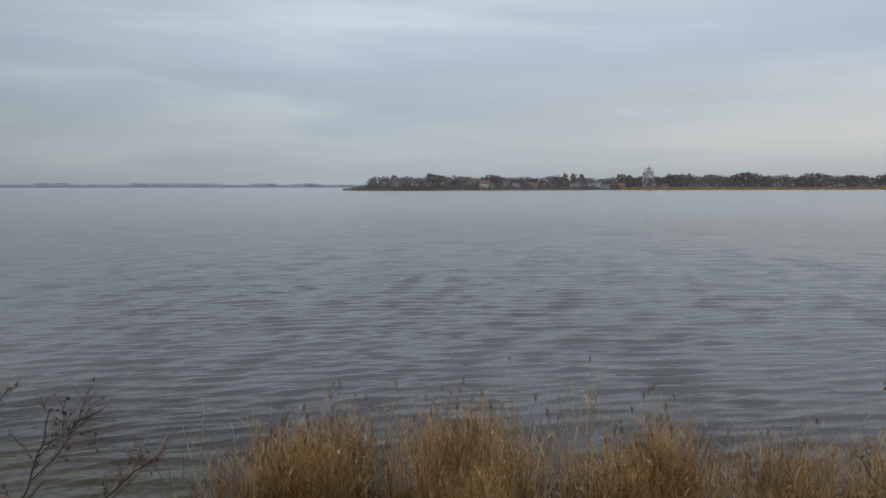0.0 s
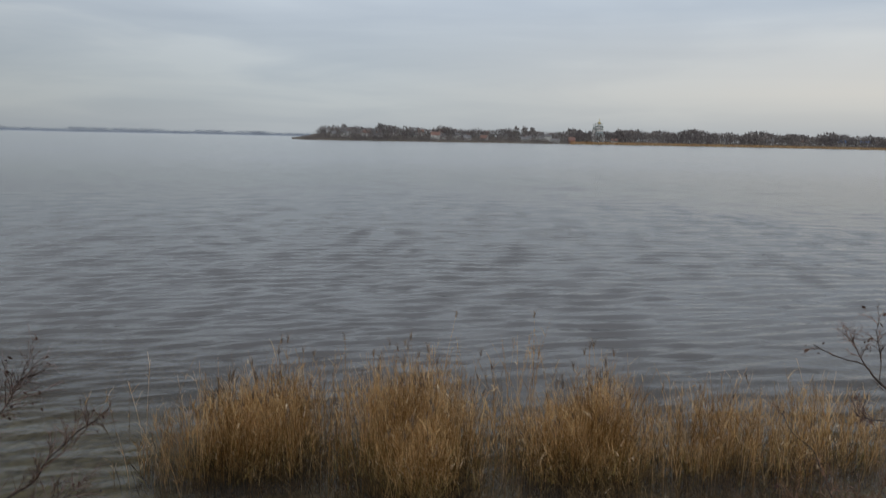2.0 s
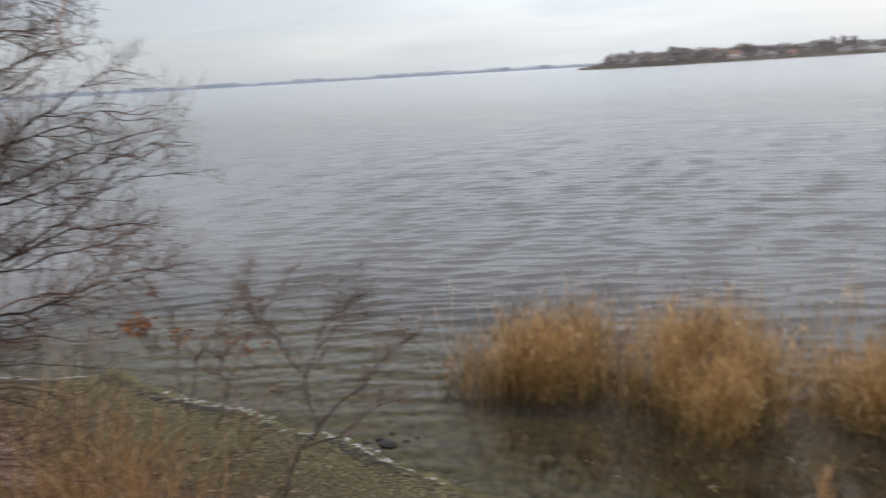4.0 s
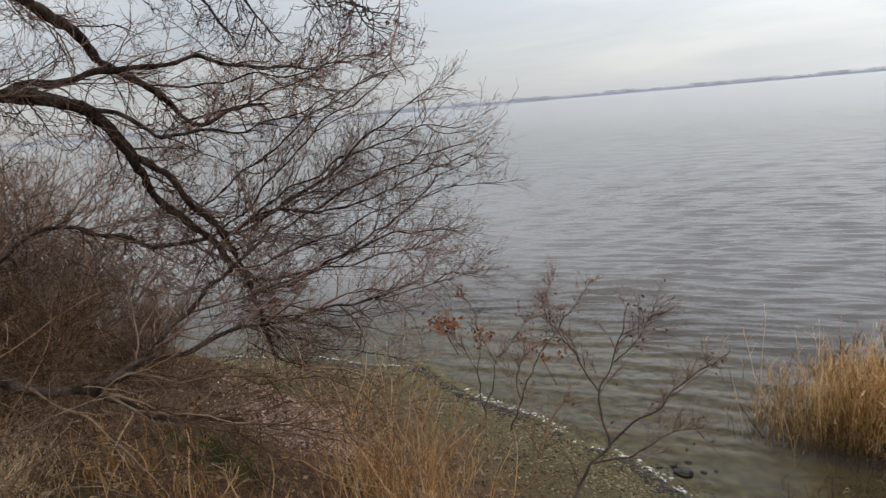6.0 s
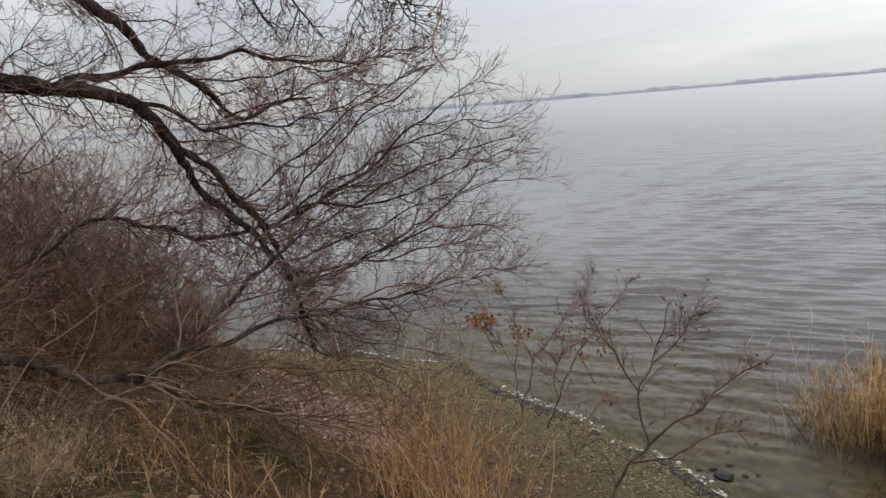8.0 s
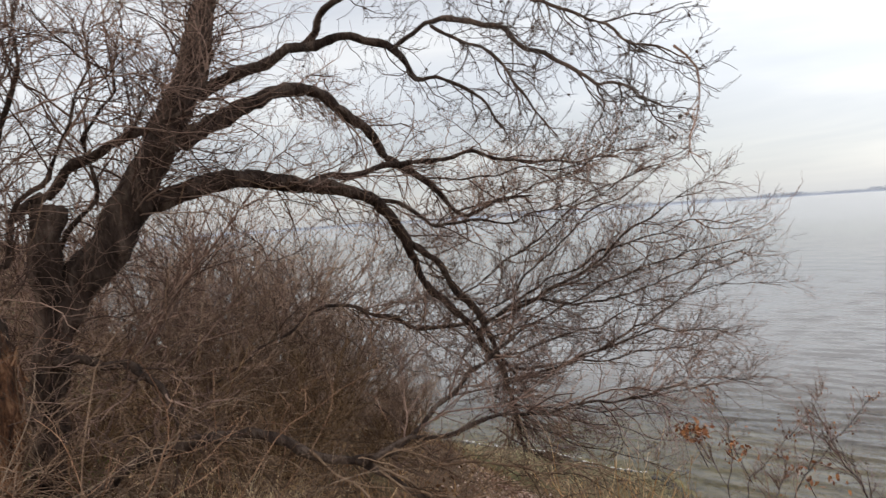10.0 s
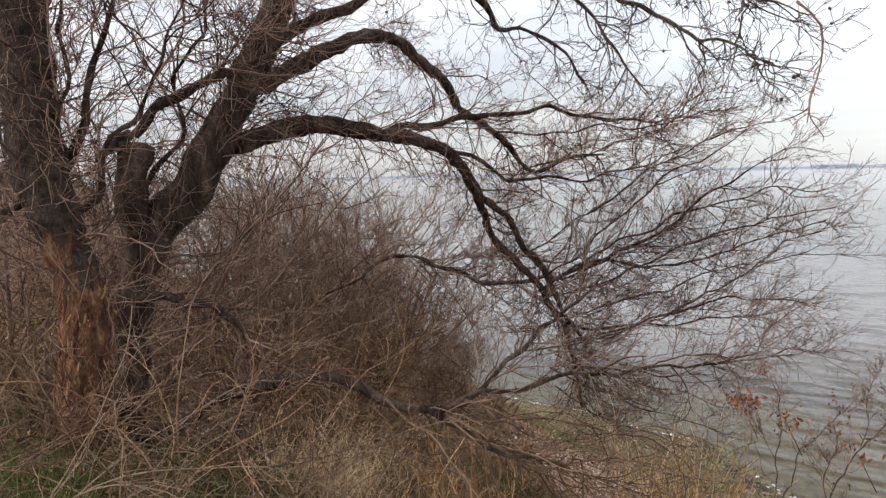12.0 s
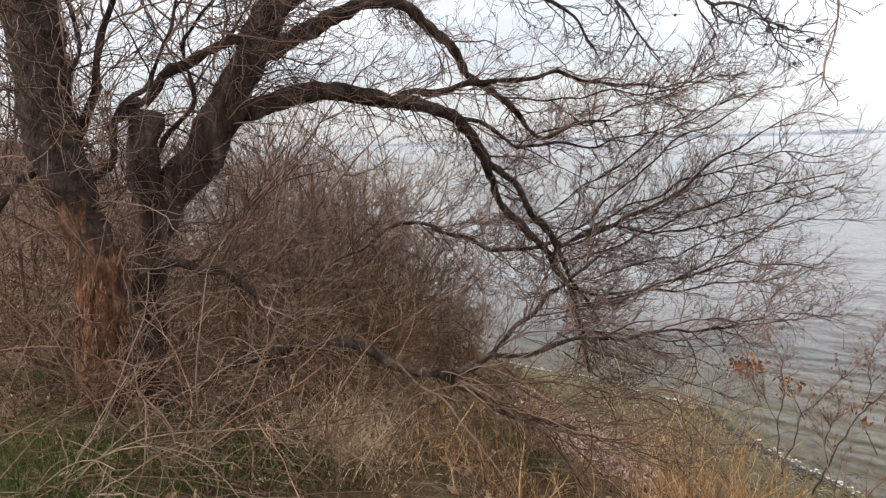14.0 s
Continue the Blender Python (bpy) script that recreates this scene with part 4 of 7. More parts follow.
def reed_bed(name, label, n, patches, seed, droop=1.0, plume=0.8, mat=None, olive=0.0):
    mat = mat or REED
    rng = np.random.default_rng(seed)
    x, y, h = reed_spots(rng, n, patches)
    z = np.minimum(land(x, y), 0.0) - 0.02
    cx, cy = float(np.mean(x)), float(np.mean(y))
    bed = thing(name, (cx, cy, -0.2), label, "reeds", "reed clumps in the shallows")
    stems, leaves_at, heads = [], [], []
    for i in range(n):
        d = np.array([rng.normal(0, 0.14), rng.normal(0, 0.14)])
        head = rng.random() < plume * 0.045
        s = np.array([0, 0.3, 0.6, 0.85, 1.0])
        H = (h[i] + (rng.uniform(0.12, 0.42) if head else 0.0)) * rng.uniform(0.8, 1.04) - z[i]
        p = np.stack([x[i] + d[0] * H * s ** 1.6, y[i] + d[1] * H * s ** 1.6, z[i] + H * s], -1)
        stems.append((p, np.linspace(0.0046, 0.0015, 5)))
        if head:
            heads.append(p[-1])
    part("stem_stand", mesh_of("stem_stand", *tubes(stems, 3), mat), mat, bed, kind="stuff")
    # leaves along the stems
    k = 7
    t = rng.uniform(0.2, 0.86, (n, k))
    P = np.array([s[0] for s in stems])
    lx, ly, lz = [], [], []
    for j in range(k):
        tt = t[:, j] * 4
        i0 = np.minimum(tt.astype(int), 3)
        fr = (tt - i0)[:, None]
        q = P[np.arange(n), i0] * (1 - fr) + P[np.arange(n), i0 + 1] * fr
        lx.append(q[:, 0]), ly.append(q[:, 1]), lz.append(q[:, 2])
    lx, ly, lz = map(np.concatenate, (lx, ly, lz))
    m = len(lx)
    v, f = blades(rng, lx, ly, lz, rng.uniform(0.08, 0.30, m), rng.uniform(0.004, 0.010, m), rng.uniform(0.1, 0.8, m), rng.uniform(0.05, 1.0, m) * droop, 3)
    part("foliage", mesh_of("foliage", v, f, mat), mat, bed, kind="stuff")
    # leaves low down that have kept some green
    if olive:
        m = int(n * olive)
        j = rng.integers(0, n, m)
        q = P[j, 1] * 0.6 + P[j, 2] * 0.4
        v, f = blades(rng, q[:, 0] + rng.normal(0, 0.05, m), q[:, 1] - 0.05 + rng.normal(0, 0.05, m), z[j] + (q[:, 2] - z[j]) * rng.uniform(0.2, 1.1, m), rng.uniform(0.15, 0.42, m), rng.uniform(0.006, 0.014, m), rng.uniform(0.05, 0.5, m), rng.uniform(0.05, 0.9, m), 3)
        part("low_foliage", mesh_of("low_foliage", v, f, REED_OLIVE), REED_OLIVE, bed, "olive leaves low on the stems", "stuff")
    # pale curled leaf tips that catch the light
    m = int(n * 0.35)
    j = rng.integers(0, n, m)
    q = P[j, 3] + (P[j, 4] - P[j, 3]) * rng.random((m, 1)) - np.array([0, 0, 1]) * rng.uniform(0, 0.6, (m, 1))
    v, f = blades(rng, q[:, 0], q[:, 1], q[:, 2], rng.uniform(0.05, 0.13, m), rng.uniform(0.012, 0.026, m), rng.uniform(0.4, 0.9, m), rng.uniform(0.2, 1.2, m), 3)
    part("leaf_tip", mesh_of("leaf_tip", v, f, STRAW), STRAW, bed, "pale curled leaf tips", "stuff")
    # broken stalks and old leaves near the water
    m = int(n * 2.6)
    j = rng.integers(0, n, m)
    v, f = blades(rng, x[j] + rng.normal(0, 0.09, m), y[j] + rng.normal(-0.05, 0.12, m), z[j], np.minimum(h[j], rng.uniform(0.15, 0.8, m)) - z[j], rng.uniform(0.006, 0.016, m), rng.uniform(0.1, 0.8, m), rng.uniform(0, 0.8, m), 3)
    part("old_growth", mesh_of("old_growth", v, f, REED_LOW), REED_LOW, bed, "dark broken reed stalks at the waterline", "stuff")
    if heads:
        hd = np.array(heads)
        m = len(hd) * 9
        c = np.repeat(hd, 9, axis=0)
        v, f = blades(rng, c[:, 0] + rng.normal(0, 0.008, m), c[:, 1] + rng.normal(0, 0.008, m), c[:, 2] - rng.uniform(0.0, 0.07, m), rng.uniform(0.08, 0.19, m), rng.uniform(0.005, 0.012, m), rng.uniform(0.0, 0.3, m), rng.uniform(0.1, 0.7, m), 3)
        part("plumage", mesh_of("plumage", v, f, PLUME), PLUME, bed, "feathery dark brown seed plumes", "stuff")
    return bed


def build_reeds():
    reed_bed("reed_clump", "tall golden brown dry reeds with dark plumes in shallow water", 820,
             [(-2.0, 11.2, 0.85, 0.6, 1.15, 1.65, 5), (-2.35, 10.85, 0.6, 0.4, 0.9, 1.5, 2), (-1.7, 11.8, 0.8, 0.35, 1.3, 1.65, 1)], 51, olive=0.5)
    reed_bed("reed_clump", "broad clump of golden dry reeds bulging towards the bank", 1150,
             [(0.25, 10.85, 0.95, 0.65, 1.25, 1.75, 5), (0.4, 10.0, 0.42, 0.4, 0.9, 1.6, 2.6), (0.4, 11.8, 1.1, 0.4, 1.3, 1.7, 0.8)], 52, olive=1.5)
    reed_bed("reed_clump", "upright golden reeds with a few tall plumes", 860,
             [(2.85, 10.95, 0.95, 0.55, 1.25, 1.7, 5), (3.2, 11.0, 0.4, 0.4, 1.7, 2.05, 0.8), (3.0, 10.5, 0.75, 0.3, 0.8, 1.4, 2)], 53, olive=0.9)
    reed_bed("sparse_reeds", "sparse tan reeds thinning out over the water", 560,
             [(5.2, 10.9, 1.6, 0.6, 0.9, 1.5, 4), (7.0, 11.3, 1.3, 0.7, 0.8, 1.4, 2)], 54, 0.8, 0.3, olive=0.5)
    reed_bed("sparse_reeds", "few thin reed stalks standing apart in open water", 70,
             [(-3.3, 11.0, 0.5, 0.6, 0.5, 1.3, 1)], 55, 0.6, 0.25, olive=0.3)
    reed_bed("outer_reeds", "thin dark plumed reeds behind the clumps", 150,
             [(0.6, 12.4, 4.2, 0.5, 1.2, 1.75, 1)], 56, 0.5, 1.0)
    reed_bed("dead_reeds", "low dead reed stalks in muddy shallows", 900,
             [(-0.8, 9.3, 1.8, 0.6, 0.05, 0.25, 3), (2.8, 9.4, 2.4, 0.8, 0.05, 0.3, 4), (5.6, 9.0, 1.8, 0.8, 0.1, 0.4, 3), (0.6, 8.6, 2.6, 0.5, 0.02, 0.15, 3)], 57, 0.9, 0.0, REED_LOW)


# ---- the leaning willow with its arching limbs ----
trunk = [(-4.93, 0.06, 3.17, 0.144), (-4.95, 0.10, 3.33, 0.108), (-4.97, 0.14, 3.56, 0.093), (-4.98, 0.18, 3.89, 0.092), (-5.02, 0.21, 4.22, 0.102), (-5.05, 0.26, 4.45, 0.095), (-5.08, 0.37, 4.67, 0.115), (-5.09, 0.53, 4.87, 0.119), (-5.10, 0.70, 5.12, 0.116), (-5.09, 0.82, 5.34, 0.112), (-5.09, 0.93, 5.56, 0.107), (-5.08, 1.04, 5.75, 0.103), (-5.08, 1.13, 5.96, 0.095), (-5.10, 1.23, 6.25, 0.085), (-5.12, 1.33, 6.57, 0.055)]
stub = [(-5.00, 0.21, 4.16, 0.068), (-5.02, 0.23, 4.49, 0.079), (-5.04, 0.24, 4.75, 0.085), (-5.05, 0.25, 4.98, 0.089), (-5.07, 0.28, 5.21, 0.095)]
low_arch = [(-5.14, 0.84, 5.19, 0.089), (-5.21, 1.02, 5.27, 0.080), (-5.23, 1.29, 5.34, 0.074), (-5.23, 1.62, 5.34, 0.072), (-5.24, 1.91, 5.29, 0.069), (-5.24, 2.16, 5.26, 0.063), (-5.26, 2.39, 5.19, 0.055), (-5.28, 2.59, 5.03, 0.047), (-5.32, 2.73, 4.82, 0.044), (-5.41, 2.83, 4.66, 0.040), (-5.42, 2.93, 4.49, 0.036), (-5.37, 3.16, 4.24, 0.035), (-5.35, 3.32, 4.06, 0.033), (-5.29, 3.50, 3.76, 0.029), (-5.24, 3.60, 3.37, 0.027), (-5.23, 3.64, 3.02, 0.013)]
low_arch_side = [(-5.33, 2.76, 4.83, 0.030), (-5.29, 2.88, 4.73, 0.034), (-5.27, 3.02, 4.59, 0.034), (-5.31, 3.16, 4.40, 0.030), (-5.29, 3.34, 4.19, 0.031), (-5.19, 3.48, 3.83, 0.021), (-5.08, 3.66, 3.50, 0.010)]
high_arch = [(-5.26, 1.09, 5.59, 0.078), (-5.28, 1.33, 5.73, 0.070), (-5.29, 1.58, 5.87, 0.060), (-5.33, 1.85, 5.96, 0.055), (-5.39, 2.11, 5.97, 0.053), (-5.47, 2.41, 5.79, 0.049), (-5.56, 2.63, 5.67, 0.044), (-5.68, 2.80, 5.51, 0.041), (-5.77, 3.11, 5.38, 0.037), (-5.80, 3.30, 5.27, 0.032), (-5.82, 3.48, 5.08, 0.026), (-5.80, 3.63, 5.00, 0.022), (-5.69, 3.85, 5.10, 0.021), (-5.57, 4.19, 5.15, 0.011)]
cross_branch = [(-5.25, 1.92, 5.30, 0.028), (-5.23, 2.09, 5.35, 0.026), (-5.21, 2.35, 5.37, 0.028), (-5.17, 2.62, 5.42, 0.026), (-5.06, 2.89, 5.44, 0.022), (-4.99, 3.25, 5.48, 0.020), (-4.91, 3.62, 5.40, 0.016), (-4.81, 3.98, 5.39, 0.012), (-4.64, 4.36, 5.40, 0.008)]
spray_branch = [(-5.40, 2.47, 5.18, 0.035), (-5.22, 2.61, 5.14, 0.032), (-5.10, 2.73, 5.05, 0.030), (-5.01, 2.81, 4.93, 0.025), (-4.87, 3.03, 4.99, 0.021), (-4.69, 3.28, 4.94, 0.015), (-4.51, 3.49, 5.03, 0.011), (-4.27, 3.73, 5.13, 0.007)]
mid_spray = [(-5.21, 3.32, 4.13, 0.027), (-4.97, 3.57, 4.28, 0.028), (-4.71, 3.73, 4.42, 0.024), (-4.51, 3.94, 4.59, 0.020), (-4.31, 4.13, 4.82, 0.016), (-4.09, 4.28, 4.99, 0.011), (-3.91, 4.40, 5.11, 0.007)]
right_spray = [(-5.30, 3.28, 4.04, 0.023), (-5.08, 3.60, 4.29, 0.021), (-4.77, 3.79, 4.28, 0.020), (-4.47, 4.09, 4.30, 0.018), (-4.18, 4.34, 4.44, 0.014), (-3.87, 4.57, 4.57, 0.009), (-3.69, 4.67, 4.65, 0.007)]
low_spray = [(-5.25, 3.46, 3.78, 0.024), (-4.94, 3.65, 3.75, 0.021), (-4.63, 3.84, 3.85, 0.018), (-4.41, 4.08, 4.01, 0.016), (-4.18, 4.30, 4.19, 0.012), (-3.95, 4.50, 4.45, 0.009), (-3.68, 4.55, 4.56, 0.007)]
low_right = [(-5.21, 3.53, 3.61, 0.015), (-4.87, 3.71, 3.71, 0.014), (-4.57, 3.90, 3.87, 0.011), (-4.29, 4.07, 4.00, 0.014), (-3.98, 4.18, 4.08, 0.011), (-3.74, 4.24, 4.08, 0.009), (-3.56, 4.22, 4.09, 0.007)]
low_right_under = [(-5.20, 3.56, 3.43, 0.012), (-4.76, 3.73, 3.41, 0.011), (-4.42, 3.93, 3.46, 0.011), (-4.10, 4.11, 3.58, 0.009), (-3.73, 4.18, 3.71, 0.009), (-3.53, 4.19, 3.76, 0.007), (-3.34, 4.21, 3.83, 0.004)]
overhang = [(-5.33, 1.24, 5.91, 0.088), (-5.27, 1.40, 6.02, 0.080), (-5.18, 1.60, 6.12, 0.076), (-5.04, 1.90, 6.22, 0.068), (-4.89, 2.16, 6.28, 0.060), (-4.76, 2.43, 6.16, 0.048), (-4.77, 2.57, 6.00, 0.036), (-4.69, 2.79, 5.97, 0.029), (-4.61, 3.01, 5.82, 0.021), (-4.58, 3.18, 5.62, 0.011)]
overhang_side = [(-4.81, 2.44, 6.18, 0.037), (-4.35, 2.55, 6.26, 0.034), (-3.95, 2.66, 6.12, 0.031), (-3.60, 2.69, 5.91, 0.025), (-3.25, 2.71, 5.70, 0.019), (-2.94, 2.65, 5.58, 0.013), (-2.66, 2.57, 5.46, 0.010), (-2.42, 2.48, 5.38, 0.005)]
overhang_mid = [(-4.30, 2.46, 6.21, 0.022), (-4.12, 2.59, 6.05, 0.022), (-3.93, 2.72, 5.90, 0.020), (-3.82, 2.76, 5.71, 0.016), (-3.75, 2.78, 5.58, 0.014), (-3.60, 2.84, 5.41, 0.007)]
overhang_top = [(-5.10, 1.92, 6.24, 0.049), (-4.52, 2.04, 6.48, 0.042), (-3.93, 2.25, 6.46, 0.033), (-3.43, 2.41, 6.21, 0.025), (-2.96, 2.50, 5.94, 0.016), (-2.54, 2.47, 5.70, 0.010), (-2.25, 2.40, 5.58, 0.005)]
hanging_twig = [(-2.30, 2.36, 5.62, 0.006), (-2.22, 2.38, 5.52, 0.005), (-2.20, 2.36, 5.39, 0.005), (-2.19, 2.34, 5.29, 0.004), (-2.18, 2.28, 5.23, 0.004), (-2.17, 2.24, 5.16, 0.002)]
low_limb = [(-4.90, 0.24, 4.33, 0.038), (-4.78, 0.39, 4.36, 0.034), (-4.66, 0.59, 4.33, 0.030), (-4.54, 0.68, 4.24, 0.023), (-4.45, 0.77, 4.05, 0.016), (-4.38, 0.82, 3.92, 0.010)]
ground_limb = [(-4.55, 0.10, 3.63, 0.043), (-4.50, 0.32, 3.70, 0.043), (-4.47, 0.54, 3.79, 0.041), (-4.43, 0.73, 3.86, 0.039), (-4.38, 0.87, 3.90, 0.037), (-4.32, 1.12, 3.88, 0.036), (-4.25, 1.30, 3.80, 0.035), (-4.19, 1.47, 3.72, 0.031), (-4.08, 1.68, 3.64, 0.027), (-4.01, 1.86, 3.51, 0.020), (-3.88, 2.10, 3.37, 0.014), (-3.75, 2.36, 3.30, 0.007)]
ground_limb_up = [(-4.07, 1.60, 3.68, 0.018), (-4.15, 1.95, 3.67, 0.020), (-4.28, 2.27, 3.80, 0.018), (-4.40, 2.59, 3.93, 0.017), (-4.50, 2.91, 4.04, 0.014), (-4.54, 3.31, 4.24, 0.008)]
ground_limb_out = [(-4.03, 1.66, 3.65, 0.018), (-4.04, 1.92, 3.71, 0.019), (-3.99, 2.25, 3.72, 0.017), (-3.95, 2.53, 3.75, 0.016), (-3.87, 2.82, 3.75, 0.012), (-3.73, 3.16, 3.76, 0.010), (-3.50, 3.66, 3.81, 0.006)]
fan_low = [(-4.06, 1.71, 3.64, 0.017), (-3.97, 1.91, 3.46, 0.017), (-3.86, 2.16, 3.32, 0.015), (-3.73, 2.43, 3.23, 0.011), (-3.60, 2.67, 3.14, 0.008), (-3.49, 2.84, 3.02, 0.003)]
fan_mid = [(-4.12, 1.59, 3.68, 0.017), (-4.01, 1.83, 3.57, 0.017), (-3.87, 2.04, 3.42, 0.017), (-3.73, 2.35, 3.34, 0.013), (-3.61, 2.63, 3.33, 0.010), (-3.46, 2.89, 3.27, 0.006), (-3.39, 3.01, 3.16, 0.003)]
fan_down = [(-4.06, 1.71, 3.64, 0.014), (-3.95, 1.81, 3.49, 0.012), (-3.79, 1.85, 3.33, 0.010), (-3.65, 1.87, 3.18, 0.007)]
fan_top = [(-4.05, 1.85, 3.69, 0.014), (-3.98, 2.08, 3.61, 0.015), (-3.86, 2.37, 3.54, 0.013), (-3.76, 2.68, 3.46, 0.010), (-3.61, 2.95, 3.45, 0.008), (-3.47, 3.19, 3.38, 0.004)]
fan_near = [(-4.18, 1.40, 3.75, 0.016), (-4.03, 1.54, 3.59, 0.014), (-3.88, 1.64, 3.49, 0.012), (-3.73, 1.69, 3.34, 0.009), (-3.64, 1.74, 3.22, 0.005)]
rise_a = [(-5.32, 3.14, 4.33, 0.014), (-5.06, 3.47, 4.60, 0.013), (-4.80, 3.75, 4.86, 0.014), (-4.55, 3.97, 5.08, 0.011), (-4.26, 4.17, 5.23, 0.009), (-3.96, 4.36, 5.33, 0.005)]
rise_b = [(-5.25, 3.30, 4.16, 0.016), (-4.92, 3.47, 4.42, 0.015), (-4.63, 3.64, 4.73, 0.013), (-4.35, 3.82, 4.99, 0.011), (-4.07, 3.96, 5.14, 0.009), (-3.88, 4.06, 5.27, 0.005)]
rise_c = [(-5.29, 3.15, 5.03, 0.014), (-5.00, 3.36, 5.09, 0.011), (-4.63, 3.54, 5.19, 0.009), (-4.33, 3.69, 5.31, 0.009), (-4.04, 3.79, 5.44, 0.004)]
reach_a = [(-5.21, 3.32, 4.12, 0.016), (-4.89, 3.66, 4.43, 0.016), (-4.59, 3.96, 4.63, 0.014), (-4.27, 4.22, 4.78, 0.011), (-3.96, 4.42, 4.86, 0.009), (-3.69, 4.57, 4.86, 0.005)]
reach_b = [(-5.22, 3.39, 4.00, 0.017), (-4.80, 3.64, 4.18, 0.015), (-4.47, 3.91, 4.40, 0.013), (-4.17, 4.16, 4.55, 0.011), (-3.81, 4.29, 4.66, 0.009), (-3.53, 4.44, 4.72, 0.005)]
reach_c = [(-5.21, 3.44, 3.83, 0.014), (-4.86, 3.76, 3.98, 0.014), (-4.55, 4.06, 4.12, 0.011), (-4.22, 4.34, 4.29, 0.009), (-3.90, 4.55, 4.35, 0.007), (-3.64, 4.68, 4.41, 0.005)]
reach_d = [(-5.22, 3.53, 3.63, 0.015), (-4.85, 3.81, 3.76, 0.014), (-4.48, 4.12, 3.84, 0.012), (-4.14, 4.33, 3.91, 0.009), (-3.81, 4.51, 4.04, 0.005)]
crest = [(-5.30, 2.87, 5.32, 0.016), (-5.09, 3.11, 5.27, 0.013), (-4.83, 3.40, 5.30, 0.011), (-4.54, 3.68, 5.30, 0.009), (-4.25, 3.92, 5.34, 0.007), (-4.02, 4.06, 5.42, 0.005)]
middle_limb = [(-6.15, 1.42, 3.83, 0.018), (-6.07, 1.66, 3.98, 0.018), (-5.97, 1.95, 4.16, 0.023), (-5.87, 2.23, 4.32, 0.030), (-5.76, 2.46, 4.31, 0.032), (-5.65, 2.71, 4.17, 0.033), (-5.52, 2.96, 4.10, 0.031), (-5.37, 3.25, 4.09, 0.025), (-5.25, 3.56, 4.14, 0.021), (-5.04, 3.79, 4.28, 0.019), (-4.90, 4.09, 4.41, 0.011), (-4.69, 4.43, 4.59, 0.007)]
b_trunk = [(-4.50, -0.19, 3.30, 0.196), (-4.52, -0.16, 3.47, 0.155), (-4.55, -0.14, 3.59, 0.136), (-4.59, -0.11, 3.84, 0.122), (-4.64, -0.08, 4.13, 0.118), (-4.70, -0.07, 4.39, 0.122), (-4.77, -0.14, 4.63, 0.118), (-4.81, -0.19, 4.87, 0.127), (-4.85, -0.23, 5.11, 0.134), (-4.87, -0.26, 5.34, 0.134), (-4.90, -0.26, 5.58, 0.134), (-4.93, -0.27, 5.78, 0.129), (-4.95, -0.26, 6.04, 0.122), (-4.97, -0.24, 6.33, 0.109), (-5.00, -0.22, 6.64, 0.087)]
b_stem = [(-4.94, -0.20, 4.94, 0.034), (-4.91, -0.09, 5.08, 0.031), (-4.88, -0.00, 5.35, 0.026), (-4.85, 0.04, 5.52, 0.022), (-4.78, 0.12, 5.78, 0.017), (-4.66, 0.17, 6.07, 0.011)]
b_stem2 = [(-4.91, -0.18, 4.77, 0.027), (-4.81, 0.03, 4.89, 0.024), (-4.75, 0.13, 5.22, 0.017), (-4.68, 0.25, 5.33, 0.014), (-4.63, 0.37, 5.59, 0.012), (-4.56, 0.47, 5.88, 0.007)]
b_stem3 = [(-4.98, -0.27, 5.62, 0.037), (-4.94, -0.34, 5.78, 0.031), (-4.91, -0.47, 5.96, 0.025), (-4.88, -0.65, 6.07, 0.014)]
b_stem4 = [(-4.94, -0.22, 4.99, 0.031), (-4.72, -0.41, 4.83, 0.026), (-4.51, -0.57, 4.57, 0.021), (-4.37, -0.73, 4.42, 0.012)]
b_stem5 = [(-4.91, -0.09, 5.08, 0.021), (-4.81, -0.13, 5.31, 0.017), (-4.68, -0.06, 5.53, 0.014), (-4.56, -0.11, 5.73, 0.012), (-4.41, -0.07, 5.96, 0.007)]
b_stem6 = [(-5.16, 0.23, 4.88, 0.022), (-4.97, 0.38, 5.03, 0.018), (-4.83, 0.50, 5.29, 0.015), (-4.72, 0.47, 5.53, 0.012), (-4.56, 0.58, 5.77, 0.009), (-4.41, 0.58, 5.99, 0.006)]
brush_a = [(-5.31, 3.40, 3.39, 0.014), (-4.98, 3.57, 3.27, 0.012), (-4.67, 3.70, 3.21, 0.010), (-4.36, 3.87, 3.14, 0.007), (-4.05, 4.01, 3.09, 0.004)]
brush_b = [(-5.36, 3.49, 3.48, 0.014), (-5.00, 3.70, 3.36, 0.012), (-4.68, 3.83, 3.34, 0.010), (-4.37, 4.00, 3.28, 0.007), (-4.03, 4.16, 3.25, 0.004)]
brush_c = [(-5.36, 3.49, 3.21, 0.013), (-5.13, 3.63, 3.05, 0.011), (-4.87, 3.77, 2.96, 0.009), (-4.59, 3.93, 2.91, 0.006), (-4.33, 4.03, 2.86, 0.004)]
brush_d = [(-5.37, 3.65, 3.51, 0.013), (-4.95, 3.84, 3.47, 0.011), (-4.66, 3.99, 3.39, 0.009), (-4.35, 4.15, 3.39, 0.006), (-4.04, 4.28, 3.46, 0.004)]
fan_wide = [(-4.52, 1.96, 3.46, 0.014), (-4.35, 2.15, 3.24, 0.012), (-4.17, 2.42, 3.13, 0.010), (-3.95, 2.70, 3.03, 0.007), (-3.74, 2.94, 2.90, 0.004)]
